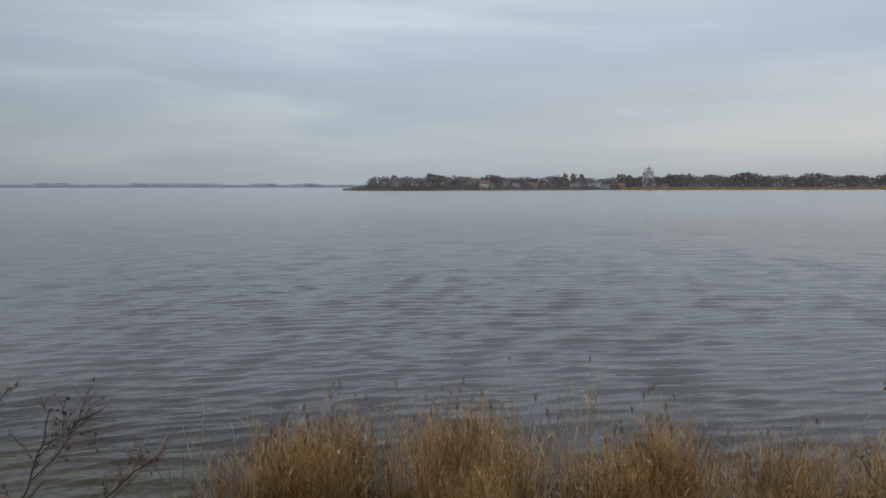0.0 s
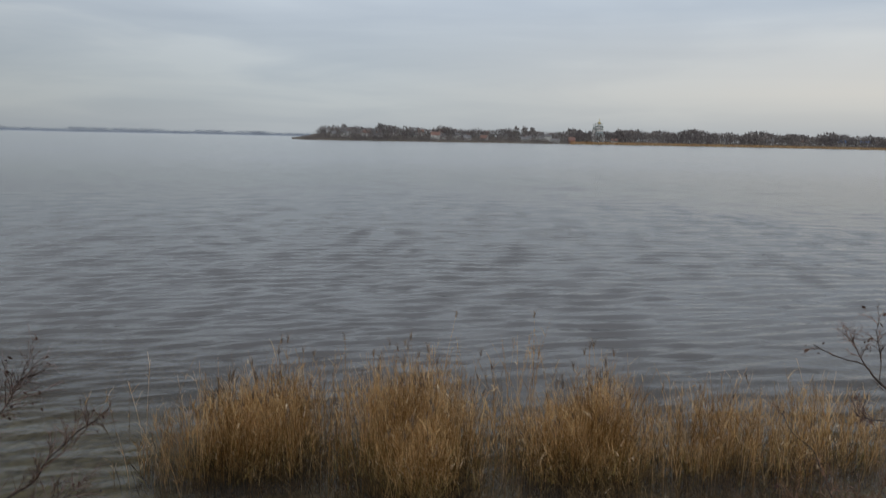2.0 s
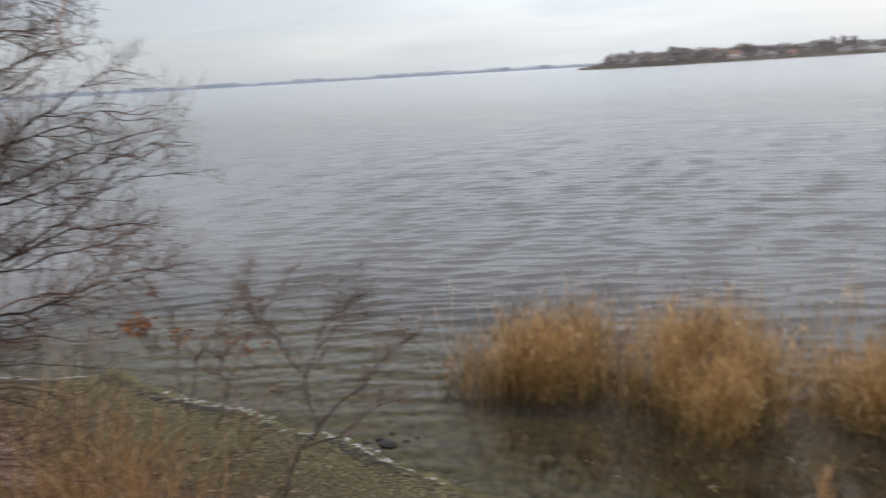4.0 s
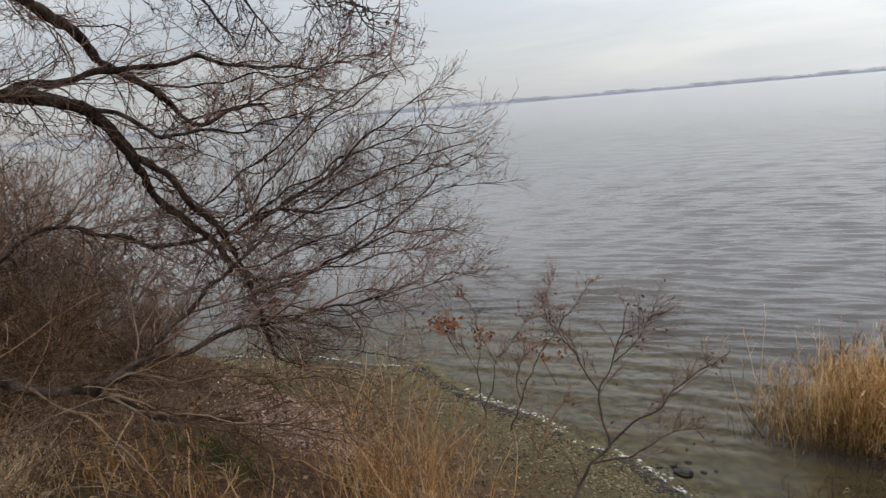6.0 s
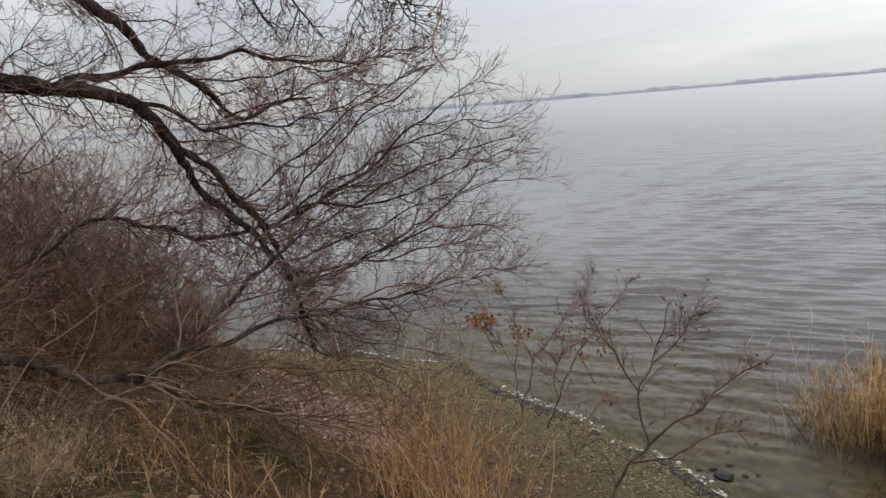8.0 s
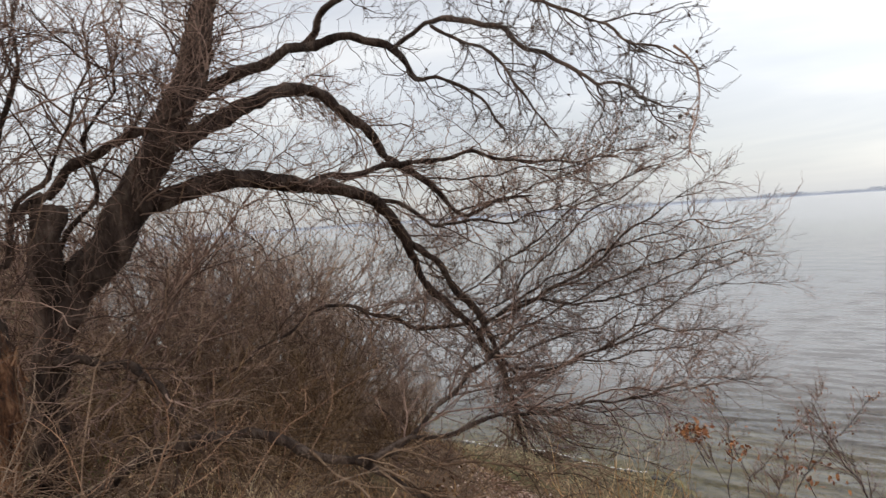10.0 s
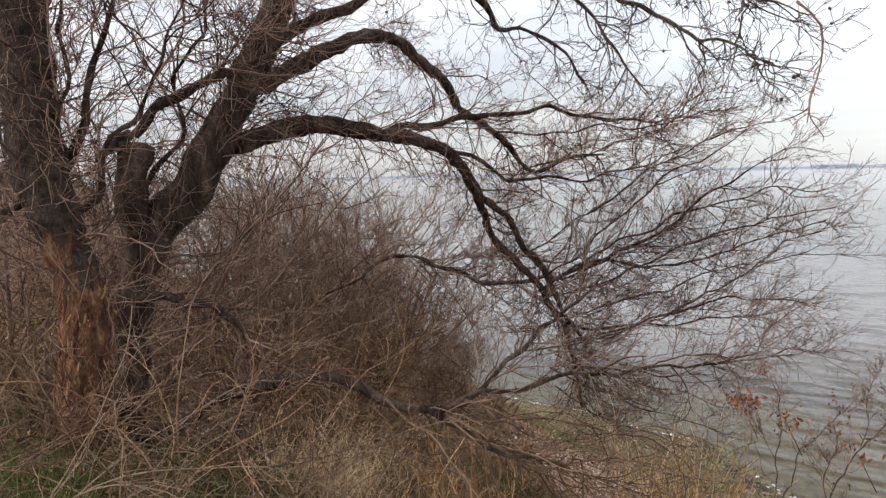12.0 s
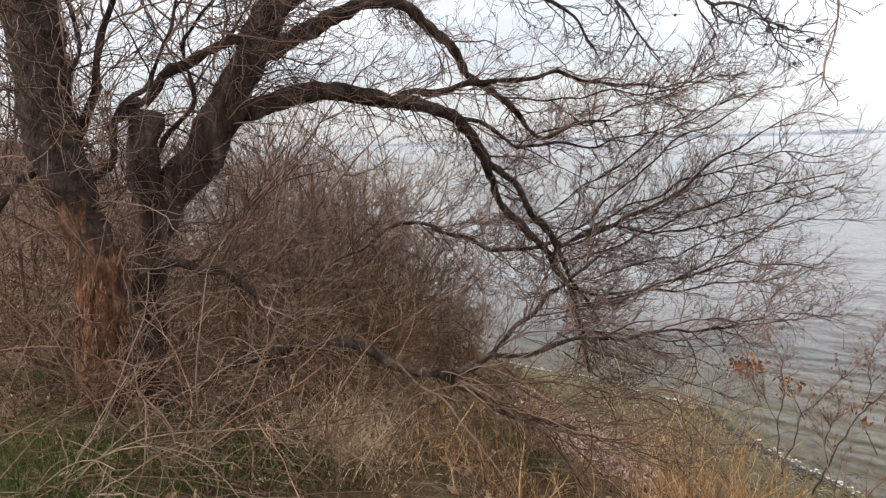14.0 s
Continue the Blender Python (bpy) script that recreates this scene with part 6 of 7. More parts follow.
near_lines = [[(4.34, 6.19, 1.11, 0.019), (4.26, 6.47, 1.50, 0.016), (4.14, 6.77, 1.95, 0.013), (4.02, 6.92, 2.13, 0.010), (3.89, 7.07, 2.34, 0.006)]]
fallen_lines = [[(-4.70, -0.24, 3.43, 0.021), (-4.61, -0.09, 3.40, 0.018), (-4.53, 0.07, 3.37, 0.015), (-4.41, 0.25, 3.34, 0.012), (-4.33, 0.43, 3.31, 0.010)],
    [(-4.34, 0.41, 3.31, 0.010), (-4.33, 0.43, 3.40, 0.008), (-4.34, 0.52, 3.45, 0.007), (-4.32, 0.67, 3.51, 0.005), (-4.29, 0.85, 3.56, 0.003)],
    [(-4.32, 0.44, 3.31, 0.008), (-4.24, 0.55, 3.39, 0.007), (-4.23, 0.74, 3.44, 0.006), (-4.17, 0.94, 3.47, 0.004), (-4.11, 1.17, 3.50, 0.003)]]


def stem_shrub(name, ctrls, label, seed, twig, leaf, leaves, group="saplings along the beach", reach=1.0, slim=0.42, size=0.036):
    """A shrub whose main stems follow given lines, with two orders of twigs and some withered leaves."""
    rng = np.random.default_rng(seed)
    x, y, z = ctrls[0][0][:3]
    ob = thing(name, (x, y, z), label, "shrub", group)
    ends = []
    for k, ctrl in enumerate(ctrls):
        if k == 0:
            g = float(land(x, y)) - 0.06
            if g < z:
                ctrl = [(x - 0.03, y - 0.02, g, ctrl[0][3] * 1.15)] + list(ctrl)
        ctrl = [(u, v, w, q * slim) for u, v, w, q in ctrl]
        stem, p, r = bark_tube("stem", ctrl, STEM_DARK, ob, 8, 0.05, 0.14, "", 0.16, seed + k)
        a = sprout(rng, [(p, r)], (18, 24) if reach > 0.8 else (9, 13), (0.12 * reach, 0.58 * reach), 0.004, (0.4, 1.0), (0, 0, 0.22), (0, 0, 0.3), 8, 0.16, 0.25, 0.3)
        b = sprout(rng, a, (7, 11) if reach > 0.8 else (4, 7), (0.06 * reach, 0.27 * reach), 0.0028, (0.35, 1.0), (0, 0, 0.12), (0, 0, 0.4), 5, 0.2, 0.15, 0.3)
        o = tagged(new("twig_spray", mesh_of("twig_spray", *merge(tubes(a, 4), tubes(b, 3)), twig)), kind="stuff")
        o.parent = stem
        ends += [q[0][-1] for q in a] + [q[0][4] for q in a]
    ends = np.array(ends)
    near = np.array([ctrls[k % len(ctrls)][-1][:3] if k < 4 else ends[int(rng.integers(0, len(ends)))] for k in range(7)])
    spots = np.vstack([ends[rng.integers(0, len(ends), leaves)], near[rng.integers(0, 7, leaves)]]) + rng.normal(0, 0.045, (2 * leaves, 3))
    part("foliage", leaf_mesh(rng, spots, size, leaf), leaf, ob, "few withered brown leaves still hanging", "stuff")


def build_shrubs():
    # saplings at the water's edge
    stem_shrub("sapling", sapling_lines, "forked dark sapling with a few withered leaves above the beach", 201, TWIG, DARK_LEAF, 44)
    stem_shrub("sapling", rusty_lines, "thin shrub with rust-red leaves at the waterline", 202, TWIG, RUST_LEAF, 90, size=0.045)
    stem_shrub("sapling", leaning_lines, "leaning bare shrub with brown leaves at the waterline", 203, TWIG, RUST_LEAF, 60)
    rng = np.random.default_rng(205)
    for (x, y, z), m, r in (((-7.13, 7.95, 1.9), 110, 0.08), ((-6.78, 8.4, 1.66), 44, 0.08), ((-5.95, 8.7, 1.4), 46, 0.13)):
        bunch = thing("leaf_bunch", (x, y, z), "drooping bunch of rust-brown leaves caught in the shrub", "leaves", "leaf bunches in the shrubs")
        spots = np.array([x, y, z]) + rng.normal(0, 1, (m, 3)) * (1.7 * r, r, 0.75 * r)
        part("foliage", leaf_mesh(rng, spots, 0.07, RUST_LEAF), RUST_LEAF, bunch, kind="stuff")
        stalk = sprout(rng, [(np.linspace((x + 0.15, y + 0.1, z - 0.5), (x - 0.12, y, z + 0.08), 8), np.linspace(0.006, 0.002, 8))], (5, 7), (0.12, 0.3), 0.003, (0.4, 1.1), (0, 0, 0.1), (0, 0, 0.1), 6, 0.15, 0.4, 0.2)
        part("stalk", mesh_of("stalk", *tubes(stalk + [(np.linspace((x + 0.15, y + 0.1, z - 0.5), (x - 0.12, y, z + 0.08), 8), np.linspace(0.007, 0.003, 8))], 4), STEM_DARK), STEM_DARK, bunch)
    bare_shrub("sapling", (-5.6, 7.9), "small bare shrub beside the beach stones", 1.7, 0.35, 4, 204, TWIG_RED, (0.2, 0.0), 0.7, "saplings along the beach", (DARK_LEAF, None), 16, 0.009)
    # the thicket on the slope behind the willows
    rng = np.random.default_rng(210)
    spots = [(-6.7, 1.3), (-7.0, 2.1), (-7.9, 1.4), (-8.4, 2.0), (-6.8, 0.5), (-7.6, 2.6), (-8.9, 2.7), (-7.4, 1.7), (-7.2, 2.9), (-7.9, 3.15), (-8.8, 3.3), (-9.9, 3.8), (-11.6, 4.9), (-13.4, 5.0), (-7.3, 0.4), (-9.6, 2.6), (-10.2, 3.0), (-9.2, 1.9), (-11.0, 4.4), (-10.2, 1.0), (-11.8, 2.2), (-12.6, 4.6), (-12.2, 0.4), (-9.0, 0.2), (-13.2, 3.2), (-8.1, 2.4), (-8.2, 1.0), (-14.2, 1.6), (-10.8, -0.8), (-8.6, -1.2)]
    for k, s in enumerate(spots):
        bare_shrub("thicket_shrub", s, "dense brown bare shrub in the thicket on the slope", rng.uniform(1.7, 2.4) if k < 8 else rng.uniform(1.5, 2.2), 1.1, 9, 220 + k, THICKET, (0, 0), 1.15, "thicket behind the willows")
    # slender young trees behind the willows
    for k, (s, h) in enumerate((((-6.69, -0.35), 3.6), ((-6.31, 0.52), 3.3), ((-7.32, 0.51), 3.4), ((-6.04, -0.91), 3.8), ((-7.84, -0.84), 3.6), ((-7.03, 1.49), 2.9))):
        bare_shrub("young_tree", s, "slender bare young tree with many fine upright shoots", 0.8 * h, 0.6, 5, 290 + k, TWIG, (0, 0), 1.3, "young trees behind the willows", thick=0.018)
    # reddish undergrowth below and behind the willows
    for k, (s, h) in enumerate((((-5.76, 1.07), 1.0), ((-6.08, 2.00), 1.1), ((-5.50, 1.75), 0.8), ((-6.66, 1.15), 1.2), ((-6.74, 2.47), 1.3), ((-6.01, 2.80), 0.5), ((-6.96, 3.39), 0.7), ((-5.98, -0.21), 1.1), ((-5.63, -0.75), 1.0),
                                ((-6.75, -0.94), 1.4), ((-7.29, 4.12), 0.45), ((-8.4, 4.0), 0.6), ((-9.4, 4.5), 0.5), ((-10.6, 4.9), 0.7), ((-5.43, 0.34), 0.9), ((-5.13, 1.41), 0.7), ((-8.0, 3.6), 1.2), ((-8.5, 4.2), 0.9), ((-9.2, 4.6), 0.9), ((-10.0, 5.2), 1.0), ((-7.4, 3.3), 1.0))):
        bare_shrub("undergrowth", s, "low reddish-brown bare undergrowth below the willows", h, 1.2, 10, 310 + k, UNDERWOOD if s[0] > -7 else THICKET, (0, 0), 1.1, "undergrowth below the willows", thick=0.006)
    # pale arching shoots round the trunks
    for k, (s, reach, mat) in enumerate((((-4.14, 0.46), 1.3, BRAMBLE), ((-4.18, -0.46), 1.4, BRAMBLE), ((-4.22, 1.04), 1.5, TWIG_RED), ((-4.42, 0.75), 1.6, TWIG_TAN), ((-4.25, 0.16), 1.7, BRAMBLE), ((-4.45, -0.57), 1.9, BRAMBLE), ((-4.14, 0.86), 1.2, TWIG_TAN), ((-4.50, 0.32), 2.1, BRAMBLE), ((-4.60, -0.29), 2.2, BRAMBLE), ((-4.54, 1.38), 1.4, BRAMBLE), ((-4.90, 1.33), 2.6, BRAMBLE), ((-5.07, 0.37), 2.8, BRAMBLE), ((-4.79, -0.45), 2.4, BRAMBLE), ((-3.3, -0.95), 1.9, BRAMBLE), ((-3.55, -0.35), 1.6, TWIG_TAN), ((-3.6, 0.35), 1.7, BRAMBLE), ((-3.75, 0.05), 1.5, TWIG_RED), ((-3.8, 0.95), 1.3, BRAMBLE))):
        bramble(s, reach, 350 + k, mat)
    # a dead branch lying in the grass, two thin shoots arching off it
    ob = thing("fallen_branch", fallen_lines[0][0][:3], "thin dark dead branch lying in the grass", "branch")
    for k, ctrl in enumerate(fallen_lines):
        bark_tube("branch" if k == 0 else "shoot", ctrl, STEM_DARK, ob, 7, 0.04, 0.15, "", 0.1, 380 + k)
    # shrubs on the bank opposite the sparse reeds
    stem_shrub("bank_shrub", bank_lines, "dark bare shrub reaching out over the bank", 261, TWIG, DARK_LEAF, 18, "shrubs on the bank", 0.5, 0.45)
    stem_shrub("bank_shrub", near_lines, "thin bare stem leaning over the brush", 262, TWIG_RED, DARK_LEAF, 5, "shrubs on the bank", 0.5)
    for k, (s, h) in enumerate((((3.6, 7.4), 1.0), ((4.6, 7.6), 1.2), ((5.6, 7.8), 1.3), ((4.9, 6.9), 1.1), ((6.4, 7.4), 1.4), ((2.7, 7.5), 0.8), ((5.2, 8.6), 1.2), ((6.3, 8.9), 1.2), ((4.2, 8.3), 0.9), ((3.3, 6.6), 0.8), ((7.2, 8.2), 1.3))):
        bare_shrub("brush", s, "low brown dead brush at the water's edge", h, 1.0, 7, 270 + k, TWIG_RED if k % 2 else TWIG_GREY, (0, 0), 1.0, "dead brush by the water", (DARK_LEAF if k else RUST_LEAF, None), 30 if k < 2 else 10, 0.007)


# ---- grass, weeds, litter ----
def scatter(rng, n, x0, x1, y0, y1, keep):
    x, y = rng.uniform(x0, x1, n), rng.uniform(y0, y1, n)
    k = rng.random(n) < keep(x, y)
    return x[k], y[k]


GREEN_SPOTS = ((-3.9, -0.3, 0.4), (-4.0, 0.6, 0.34), (-4.0, -1.0, 0.5), (-3.5, -0.33, 0.45), (-4.90, 2.85, 0.28), (-3.75, 0.35, 0.3), (-3.01, -0.69, 0.6), (-6.68, -1.25, 1.2))


def build_grass():
    rng = np.random.default_rng(301)

    def green(x, y):
        w = np.zeros_like(x)
        for cx, cy, rr in GREEN_SPOTS:
            w = np.maximum(w, np.exp(-((x - cx) ** 2 + (y - cy) ** 2) / rr ** 2))
        return w

    def path(x, y):
        t = np.clip(((x + 5.6) * -0.79 + (y - 4.1) * 0.61) / 3.8, 0, 1)
        return np.exp(-((x + 5.6 + 3.0 * t) ** 2 + (y - 4.1 - 2.32 * t) ** 2) / 0.5 ** 2)

    def tuft(x, y):
        s = inland(x, y)
        return (1 - 0.92 * path(x, y)) * np.clip(0.35 + 0.65 * wave_noise(x * 1.1, y * 1.1, 77), 0.03, 1) * ease((s - 2.1) / 1.6) * np.where(x < -2.8, np.where(y < 1.6, 0.05, np.where(y < 3.2, 0.3, 0.5)), 0.8) * (1 - 0.85 * green(x, y))
    x, y = scatter(rng, 60000, -13, 7, -3.5, 8, tuft)
    near = np.hypot(x, y) > 1.6
    x, y = x[near], y[near]
    n = len(x)
    v, f = blades(rng, x, y, land(x, y) - 0.01, rng.uniform(0.12, 0.48, n) * np.where(x < -3.3, 0.6, 1.0), rng.uniform(0.003, 0.0065, n), rng.uniform(0.0, 0.6, n), rng.uniform(0.1, 1.1, n), 4)
    tagged(new("dry_grass", mesh_of("dry_grass", v, f, TAWNY)), "straw-coloured dry grass tufts on the bank", "grass", kind="stuff")

    x, y = scatter(rng, 60000, -6.5, -2, -2.2, 3.2, green)
    near = np.hypot(x, y) > 1.6
    x, y = x[near], y[near]
    n = len(x)
    v, f = blades(rng, x, y, land(x, y) - 0.01, rng.uniform(0.06, 0.2, n), rng.uniform(0.004, 0.008, n), rng.uniform(0.0, 0.6, n), rng.uniform(0.1, 0.9, n), 3)
    tagged(new("green_grass", mesh_of("green_grass", v, f, GREEN)), "short fresh green grass below the willows", "grass", kind="stuff")

    # low tawny grass on the brow of the bank
    def brow(x, y):
        s = inland(x, y)
        return (1 - 0.92 * path(x, y)) * ease((s - 3.6) / 1.5) * (1 - ease((s - 8.3) / 1.0)) * np.clip(0.55 + 0.6 * wave_noise(x * 1.6, y * 1.6, 79), 0.05, 1) * np.where((x < -2.8) & (y < 1.6), 0.2, 1.0) * (1 - 0.8 * green(x, y))
    x, y = scatter(rng, 36000, -5.6, 4.5, 0.8, 5.5, brow)
    n = len(x)
    v, f = blades(rng, x, y, land(x, y) - 0.01, rng.uniform(0.08, 0.3, n), rng.uniform(0.0025, 0.005, n), rng.uniform(0.0, 0.8, n), rng.uniform(0.2, 1.1, n), 4)
    tagged(new("tawny_grass", mesh_of("tawny_grass", v, f, TAWNY)), "low tawny withered grass on the brow", "grass", kind="stuff")

    # short sparse growth on the beach side
    def short(x, y):
        s = inland(x, y)
        return (1 - 0.92 * path(x, y)) * ease((s - 0.8) / 1.0) * (1 - ease((s - 4) / 2)) * np.clip(0.4 + wave_noise(x * 0.9, y * 0.9, 78), 0, 1)
    x, y = scatter(rng, 20000, -15, 6, 3, 10, short)
    n = len(x)
    v, f = blades(rng, x, y, land(x, y) - 0.01, rng.uniform(0.05, 0.2, n), rng.uniform(0.003, 0.006, n), rng.uniform(0.0, 0.7, n), rng.uniform(0.1, 0.9, n), 3)
    tagged(new("beach_grass", mesh_of("beach_grass", v, f, TAWNY)), "short withered growth between beach and bank", "grass", kind="stuff")
    # fallen leaves
    x, y = scatter(rng, 52000, -14, 7, -4, 9.5, lambda a, b: ease((inland(a, b) - 0.5) / 2.5))
    at = np.stack([x, y, land(x, y) + rng.uniform(0.0, 0.03, len(x))], -1)
    m = 20000
    s = rng.random(m)
    px, py = -5.7 - 2.9 * s + rng.normal(0, 0.36, m), 4.25 + 2.25 * s + rng.normal(0, 0.36, m)
    trod = np.stack([px, py, land(px, py) + rng.uniform(0.0, 0.02, m)], -1)
    tagged(new("leaf_path", leaf_mesh(rng, trod, 0.038, PALE_LITTER)), "trodden strip of bleached pinkish fallen leaves", "leaves", kind="stuff")
    tagged(new("leaf_litter", leaf_mesh(rng, at, 0.058, LITTER)), "brown fallen leaves strewn over the bank", "leaves", kind="stuff")


def tall_weed(at, height, count, seed, label, mat=WEED, spread=0.35):
    """A tuft of tall dry stalks with thin side shoots."""
    rng = np.random.default_rng(seed)
    z = float(land(*at))
    ob = thing("weed_tuft", (at[0], at[1], z), label, "weeds", "dry weed tufts on the bank")
    lines = []
    for _ in range(int(0.6 * count)):
        a, q = rng.uniform(0, 6.28), spread * rng.random() ** 0.6
        d = unit(np.array([rng.normal(0, 0.28), rng.normal(0, 0.28), 1]))
        ln = height * rng.uniform(0.35, 1.2)
        p = np.empty((8, 3))
        p[0] = (at[0] + q * math.cos(a), at[1] + q * math.sin(a), z - 0.03)
        for i in range(1, 8):
            d = unit(d + rng.normal(0, 0.13, 3))
            p[i] = p[i - 1] + d * ln / 7
        p[0, 2] = min(p[0, 2], float(land(p[0, 0], p[0, 1])) - 0.01)
        lines.append((p, np.linspace(0.006, 0.0024, 8)))
    side = sprout(rng, lines, (4, 7), (0.1 * height, 0.42 * height), 0.003, (0.3, 0.9), (0, 0, 0.25), (0, 0, 0.3), 5, 0.12, 0.35, 0.4)
    part("stalk", mesh_of("stalk", *tubes(lines, 4), mat), mat, ob, kind="stuff")
    part("side_growth", mesh_of("side_growth", *tubes(side, 3), mat), mat, ob, kind="stuff")
    n = count
    x, y = at[0] + rng.normal(0, spread * 0.6, n), at[1] + rng.normal(0, spread * 0.6, n)
    v, f = blades(rng, x, y, land(x, y) - 0.01, rng.uniform(0.15, 0.4, n), rng.uniform(0.003, 0.006, n), rng.uniform(0.05, 0.6, n), rng.uniform(0.1, 0.9, n), 4)
    part("blade_tuft", mesh_of("blade_tuft", v, f, WEED), WEED, ob, kind="stuff")


def build_weeds():
    k = 400
    for at, h, c in (((-4.3, 4.0), 1.25, 46), ((-3.9, 4.35), 1.1, 40), ((-4.7, 4.5), 1.2, 26), ((-4.45, 3.75), 1.1, 30), ((-3.4, 3.9), 0.9, 26), ((-3.1, 4.6), 0.8, 22), ((-4.3, 5.0), 0.9, 18), ((-3.2, 3.3), 0.5, 22),
                     ((-3.3, 2.4), 0.35, 16), ((-2.3, 4.3), 0.7, 18), ((-4.05, 2.35), 0.55, 20), ((-3.7, 2.0), 0.4, 20), ((-4.4, 4.25), 1.3, 26), ((-4.15, 3.7), 1.0, 26), ((-4.5, 4.6), 1.35, 20), ((-4.0, 3.9), 0.9, 24), ((-4.25, 1.65), 0.45, 26), ((-4.1, 1.95), 0.5, 26)):
        tall_weed(at, h, c, k, "tall tawny dry weed stalks on the slope")
        k += 1
    # pale straw tufts below the willows
    rng = np.random.default_rng(470)
    for (cx, cy), m in (((-4.26, 1.02), 130), ((-4.1, 1.16), 160), ((-4.39, 1.25), 140), ((-4.45, 0.85), 60)):
        ob = thing("grass_tuft", (cx, cy, float(land(cx, cy))), "loose tuft of bleached straw-coloured grass below the willows", "grass", "straw tufts below the willows")
        x, y = cx + rng.normal(0, 0.15, m), cy + rng.normal(0, 0.15, m)
        v, f = blades(rng, x, y, land(x, y) - 0.01, rng.uniform(0.14, 0.45, m), rng.uniform(0.004, 0.0085, m), rng.uniform(0.0, 0.9, m), rng.uniform(0.1, 0.9, m), 5)
        part("blade_tuft", mesh_of("blade_tuft", v, f, STRAW), STRAW, ob, kind="stuff")
        q = m // 6
        x, y = cx + rng.normal(0, 0.13, q), cy + rng.normal(0, 0.13, q)
        v, f = blades(rng, x, y, land(x, y) - 0.01, rng.uniform(0.3, 0.5, q), rng.uniform(0.002, 0.0035, q), rng.uniform(0.0, 0.5, q), rng.uniform(0.0, 0.5, q), 5)
        part("seed_stalk", mesh_of("seed_stalk", v, f, WEED), WEED, ob, "tawny upright stalks", "stuff")
    # one lone reed with a pale feathery top rising from the bank
    rng = np.random.default_rng(440)
    ob = thing("lone_reed", (0.95, 5.9, float(land(0.95, 5.9))), "lone tawny reed with a feathery plume on the bank", "reeds")
    lines = []
    for i in range(5):
        p0 = np.array([0.95 + rng.normal(0, 0.07), 5.9 + rng.normal(0, 0.07), float(land(0.95, 5.9)) - 0.03])
        H = (1.68, 1.25, 1.0, 1.35, 0.9)[i]
        s = np.linspace(0, 1, 6)
        lines.append((np.stack([p0[0] + rng.normal(0, 0.1) * s ** 2, p0[1] + rng.normal(0, 0.1) * s ** 2, p0[2] + H * s], -1), np.linspace(0.006, 0.0025, 6)))
    for line in lines:
        part("stem", mesh_of("stem", *tubes([line], 4), REED), REED, ob)
    m = 640
    tip = np.array([l[0][-1] for l in lines])[rng.integers(0, 5, m)]
    v, f = blades(rng, tip[:, 0] + rng.normal(0, 0.012, m), tip[:, 1] + rng.normal(0, 0.012, m), tip[:, 2] - 0.1 - rng.uniform(0, 0.6, m), rng.uniform(0.08, 0.2, m), rng.uniform(0.004, 0.012, m), rng.uniform(0.15, 0.75, m), rng.uniform(0, 0.5, m), 3)
    part("plume", mesh_of("plume", v, f, TAWNY), TAWNY, ob, "feathery tawny plume")


# ---- the beach: pebbles, the white line of shells, dark stones ----
def lumps(rng, at, size, squash, rough=0.25, sub=1):
    """Irregular stones from a squashed, dented ball, all in one mesh."""
    bm = bmesh.new()
    if sub:
        bmesh.ops.create_icosphere(bm, subdivisions=1, radius=1)
    else:
        bmesh.ops.create_cone(bm, cap_ends=False, segments=5, radius1=1.0, radius2=0.0, depth=1.3)
    bmesh.ops.triangulate(bm, faces=bm.faces)
    base = np.array([v.co[:] for v in bm.verts])
    tri = np.array([[v.index for v in f.verts] for f in bm.faces])
    bm.free()
    n, k = len(at), len(base)
    dent = 1 + rng.normal(0, rough, (n, k, 1)).clip(-0.5, 0.5)
    s = size[:, None, None] * np.stack([rng.uniform(0.7, 1.3, n), rng.uniform(0.7, 1.3, n), squash * rng.uniform(0.7, 1.2, n)], -1)[:, None]
    p = base[None] * dent * s
    a = rng.uniform(0, 6.28, n)
    c, q = np.cos(a)[:, None], np.sin(a)[:, None]
    p = np.stack([p[..., 0] * c - p[..., 1] * q, p[..., 0] * q + p[..., 1] * c, p[..., 2]], -1) + at[:, None]
    return p.reshape(-1, 3), (tri[None] + (np.arange(n) * k)[:, None, None]).reshape(-1, 3)


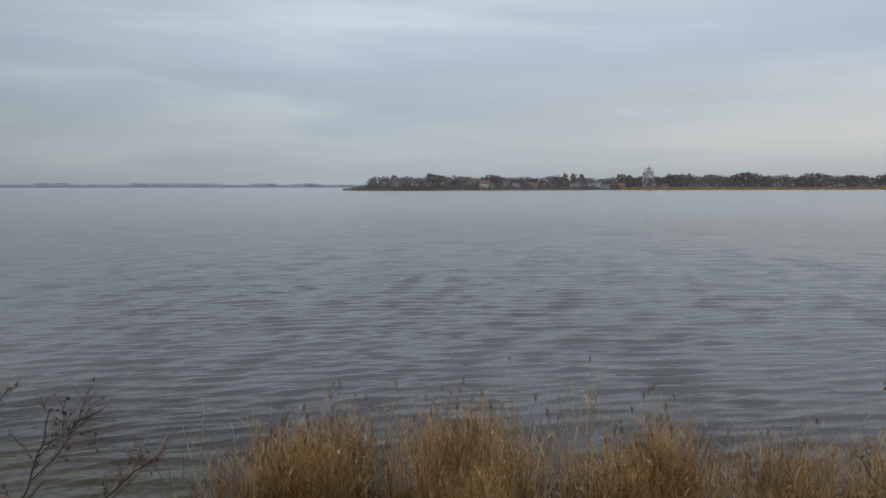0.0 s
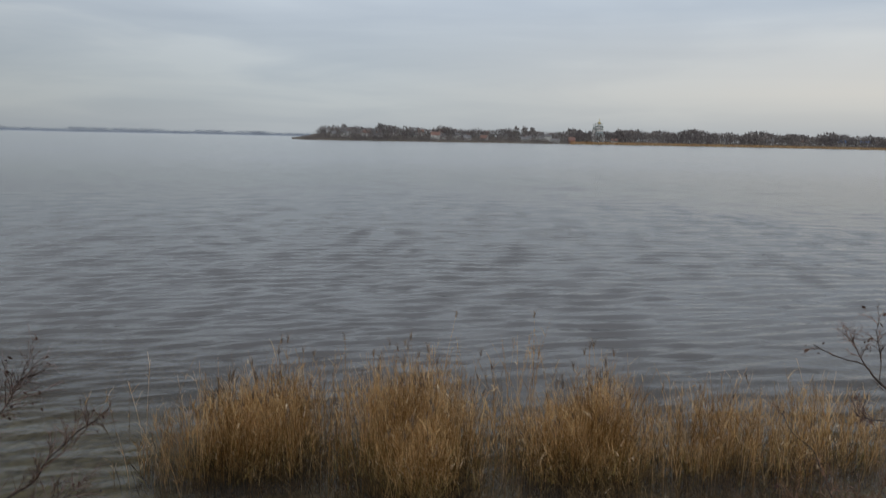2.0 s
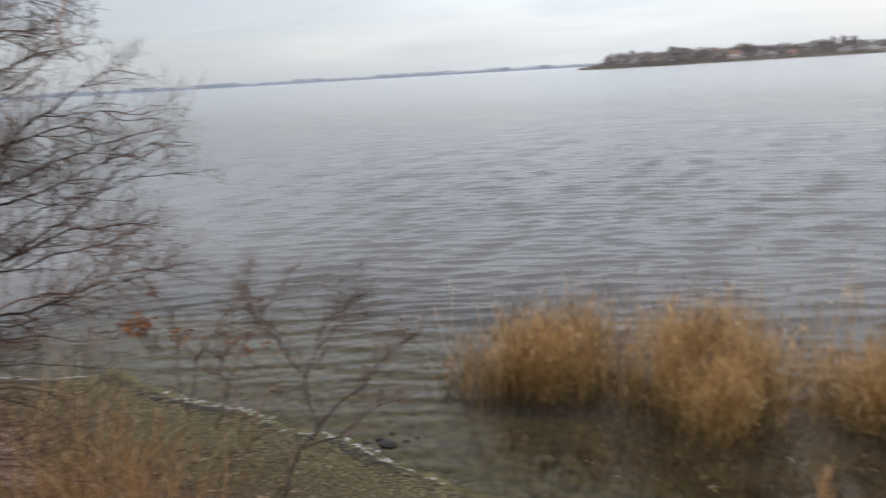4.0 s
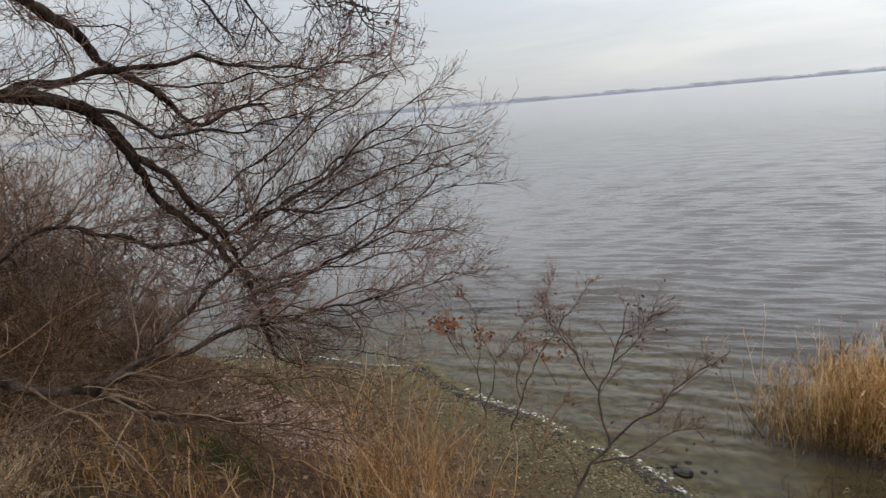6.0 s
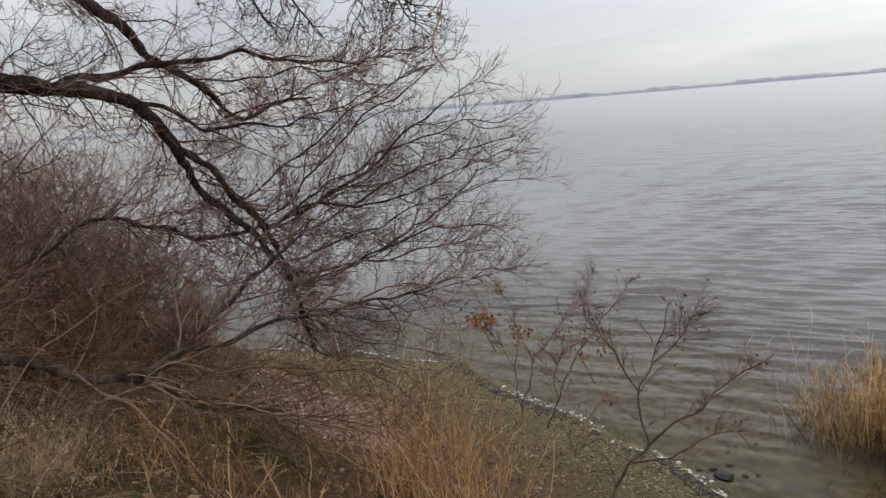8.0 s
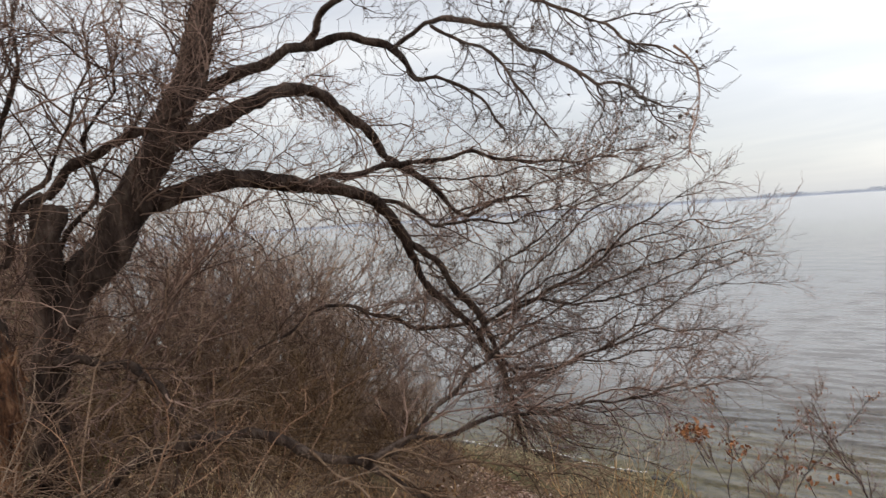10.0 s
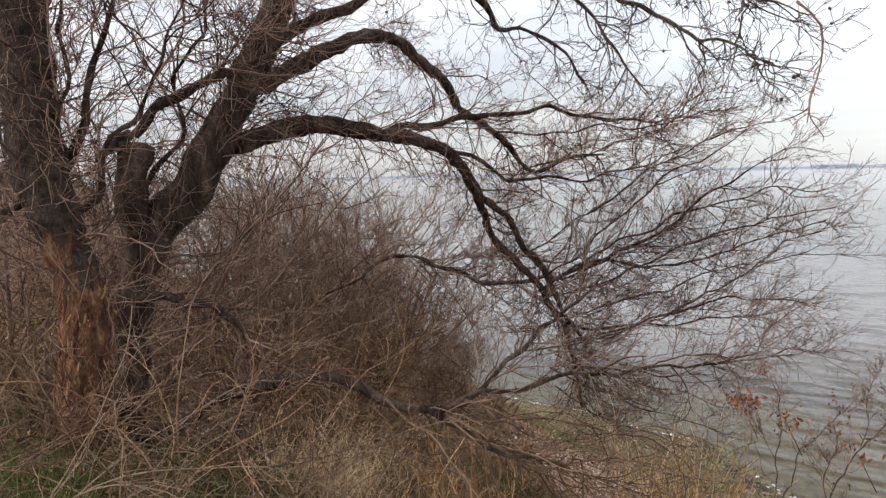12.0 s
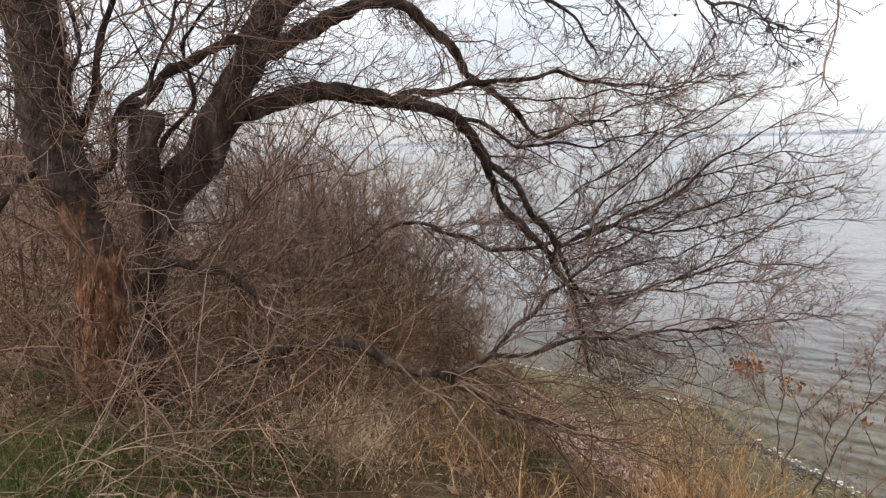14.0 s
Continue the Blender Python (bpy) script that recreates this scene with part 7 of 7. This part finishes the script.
def build_beach():
    rng = np.random.default_rng(501)
    x, y = scatter(rng, 150000, -15.5, 4, 4, 10.3, lambda a, b: np.where(inland(a, b) > -0.3, np.exp(-np.maximum(inland(a, b) - 1.2, 0) / 0.9), 0) * 0.6)
    n = len(x)
    size = 0.009 + 0.024 * rng.random(n) ** 3
    v, f = lumps(rng, np.stack([x, y, land(x, y) + size * 0.2], -1), size, 0.6, 0.25, 0)
    tagged(new("beach_pebbles", mesh_of("beach_pebbles", v, f, PEBBLE)), "grey and tan pebbles over the narrow beach", "pebbles", kind="stuff")
    n = 1500
    x = rng.uniform(-14.6, 0.5, n)
    clump = np.clip(0.4 + 1.1 * wave_noise(x * 1.7, x * 0, 91), 0.02, 1)
    x = x[rng.random(n) < clump]
    n = len(x)
    y = np.interp(x, SHORE_X, SHORE_Y) + rng.normal(-0.02, 0.05, n) + 0.10 * wave_noise(x * 2.2, np.interp(x, SHORE_X, SHORE_Y) * 2.2, 3)
    size = 0.009 + 0.024 * rng.random(n) ** 2
    v, f = lumps(rng, np.stack([x, y, np.maximum(land(x, y), 0) + size * 0.2], -1), size, 0.45, 0.3)
    tagged(new("shell_line", mesh_of("shell_line", v, f, SHELL)), "broken white line of shells along the waterline", "shells", kind="stuff")
    # dark wrack along the edge; its inland lumps stand in for a ledge's shadow
    n = 4200
    x = rng.uniform(-14.6, 0.5, n)
    x = x[rng.random(n) < np.clip(0.55 + 0.9 * wave_noise(x * 1.1, x * 0, 93), 0.12, 1)]
    n = len(x)
    y = np.interp(x, SHORE_X, SHORE_Y) - 0.06 - np.abs(rng.normal(0.0, 0.2, n)) + 0.10 * wave_noise(x * 2.2, np.interp(x, SHORE_X, SHORE_Y) * 2.2, 3)
    v, f = lumps(rng, np.stack([x, y, land(x, y)], -1), rng.uniform(0.008, 0.034, n), 0.4, 0.35)
    tagged(new("wrack_shadow_line", mesh_of("wrack_shadow_line", v, f, ROCK)), "dark wet wrack along the waterline, thickened inland as a ledge's shadow", "wrack", kind="stuff")
    for k, (px, py, s) in enumerate(((-3.92, 8.83, 0.1), (-4.12, 8.95, 0.045), (-3.72, 8.98, 0.04), (-4.25, 8.82, 0.035), (-3.6, 9.1, 0.03), (-4.0, 9.15, 0.035), (-5.9, 8.95, 0.05), (-8.2, 9.35, 0.07), (-8.6, 9.45, 0.06), (-9.7, 9.9, 0.07))):
        bm = bmesh.new()
        bmesh.ops.create_icosphere(bm, subdivisions=3, radius=1)
        for v in bm.verts:
            v.co *= 1 + 0.4 * noise.noise(v.co * 1.6 + Vector((k * 3.1, 0, 0))) + 0.2 * noise.noise(v.co * 4)
        bmesh.ops.transform(bm, verts=bm.verts, matrix=Matrix.Translation((px, py, max(0.0, float(land(px, py))) + s * 0.15)) @ Matrix.Rotation(k * 1.3, 4, "Z") @ Matrix.Diagonal((s * 1.3, s * 0.9, s * 0.42, 1)))
        for fc in bm.faces:
            fc.smooth = True
        ob = thing("stone", (px, py, 0), "dark wet stone at the water's edge", "stone", "stones at the waterline")
        part("boulder", bm, ROCK, ob)


build_reeds()
build_willows()
build_shrubs()
build_grass()
build_weeds()
build_beach()
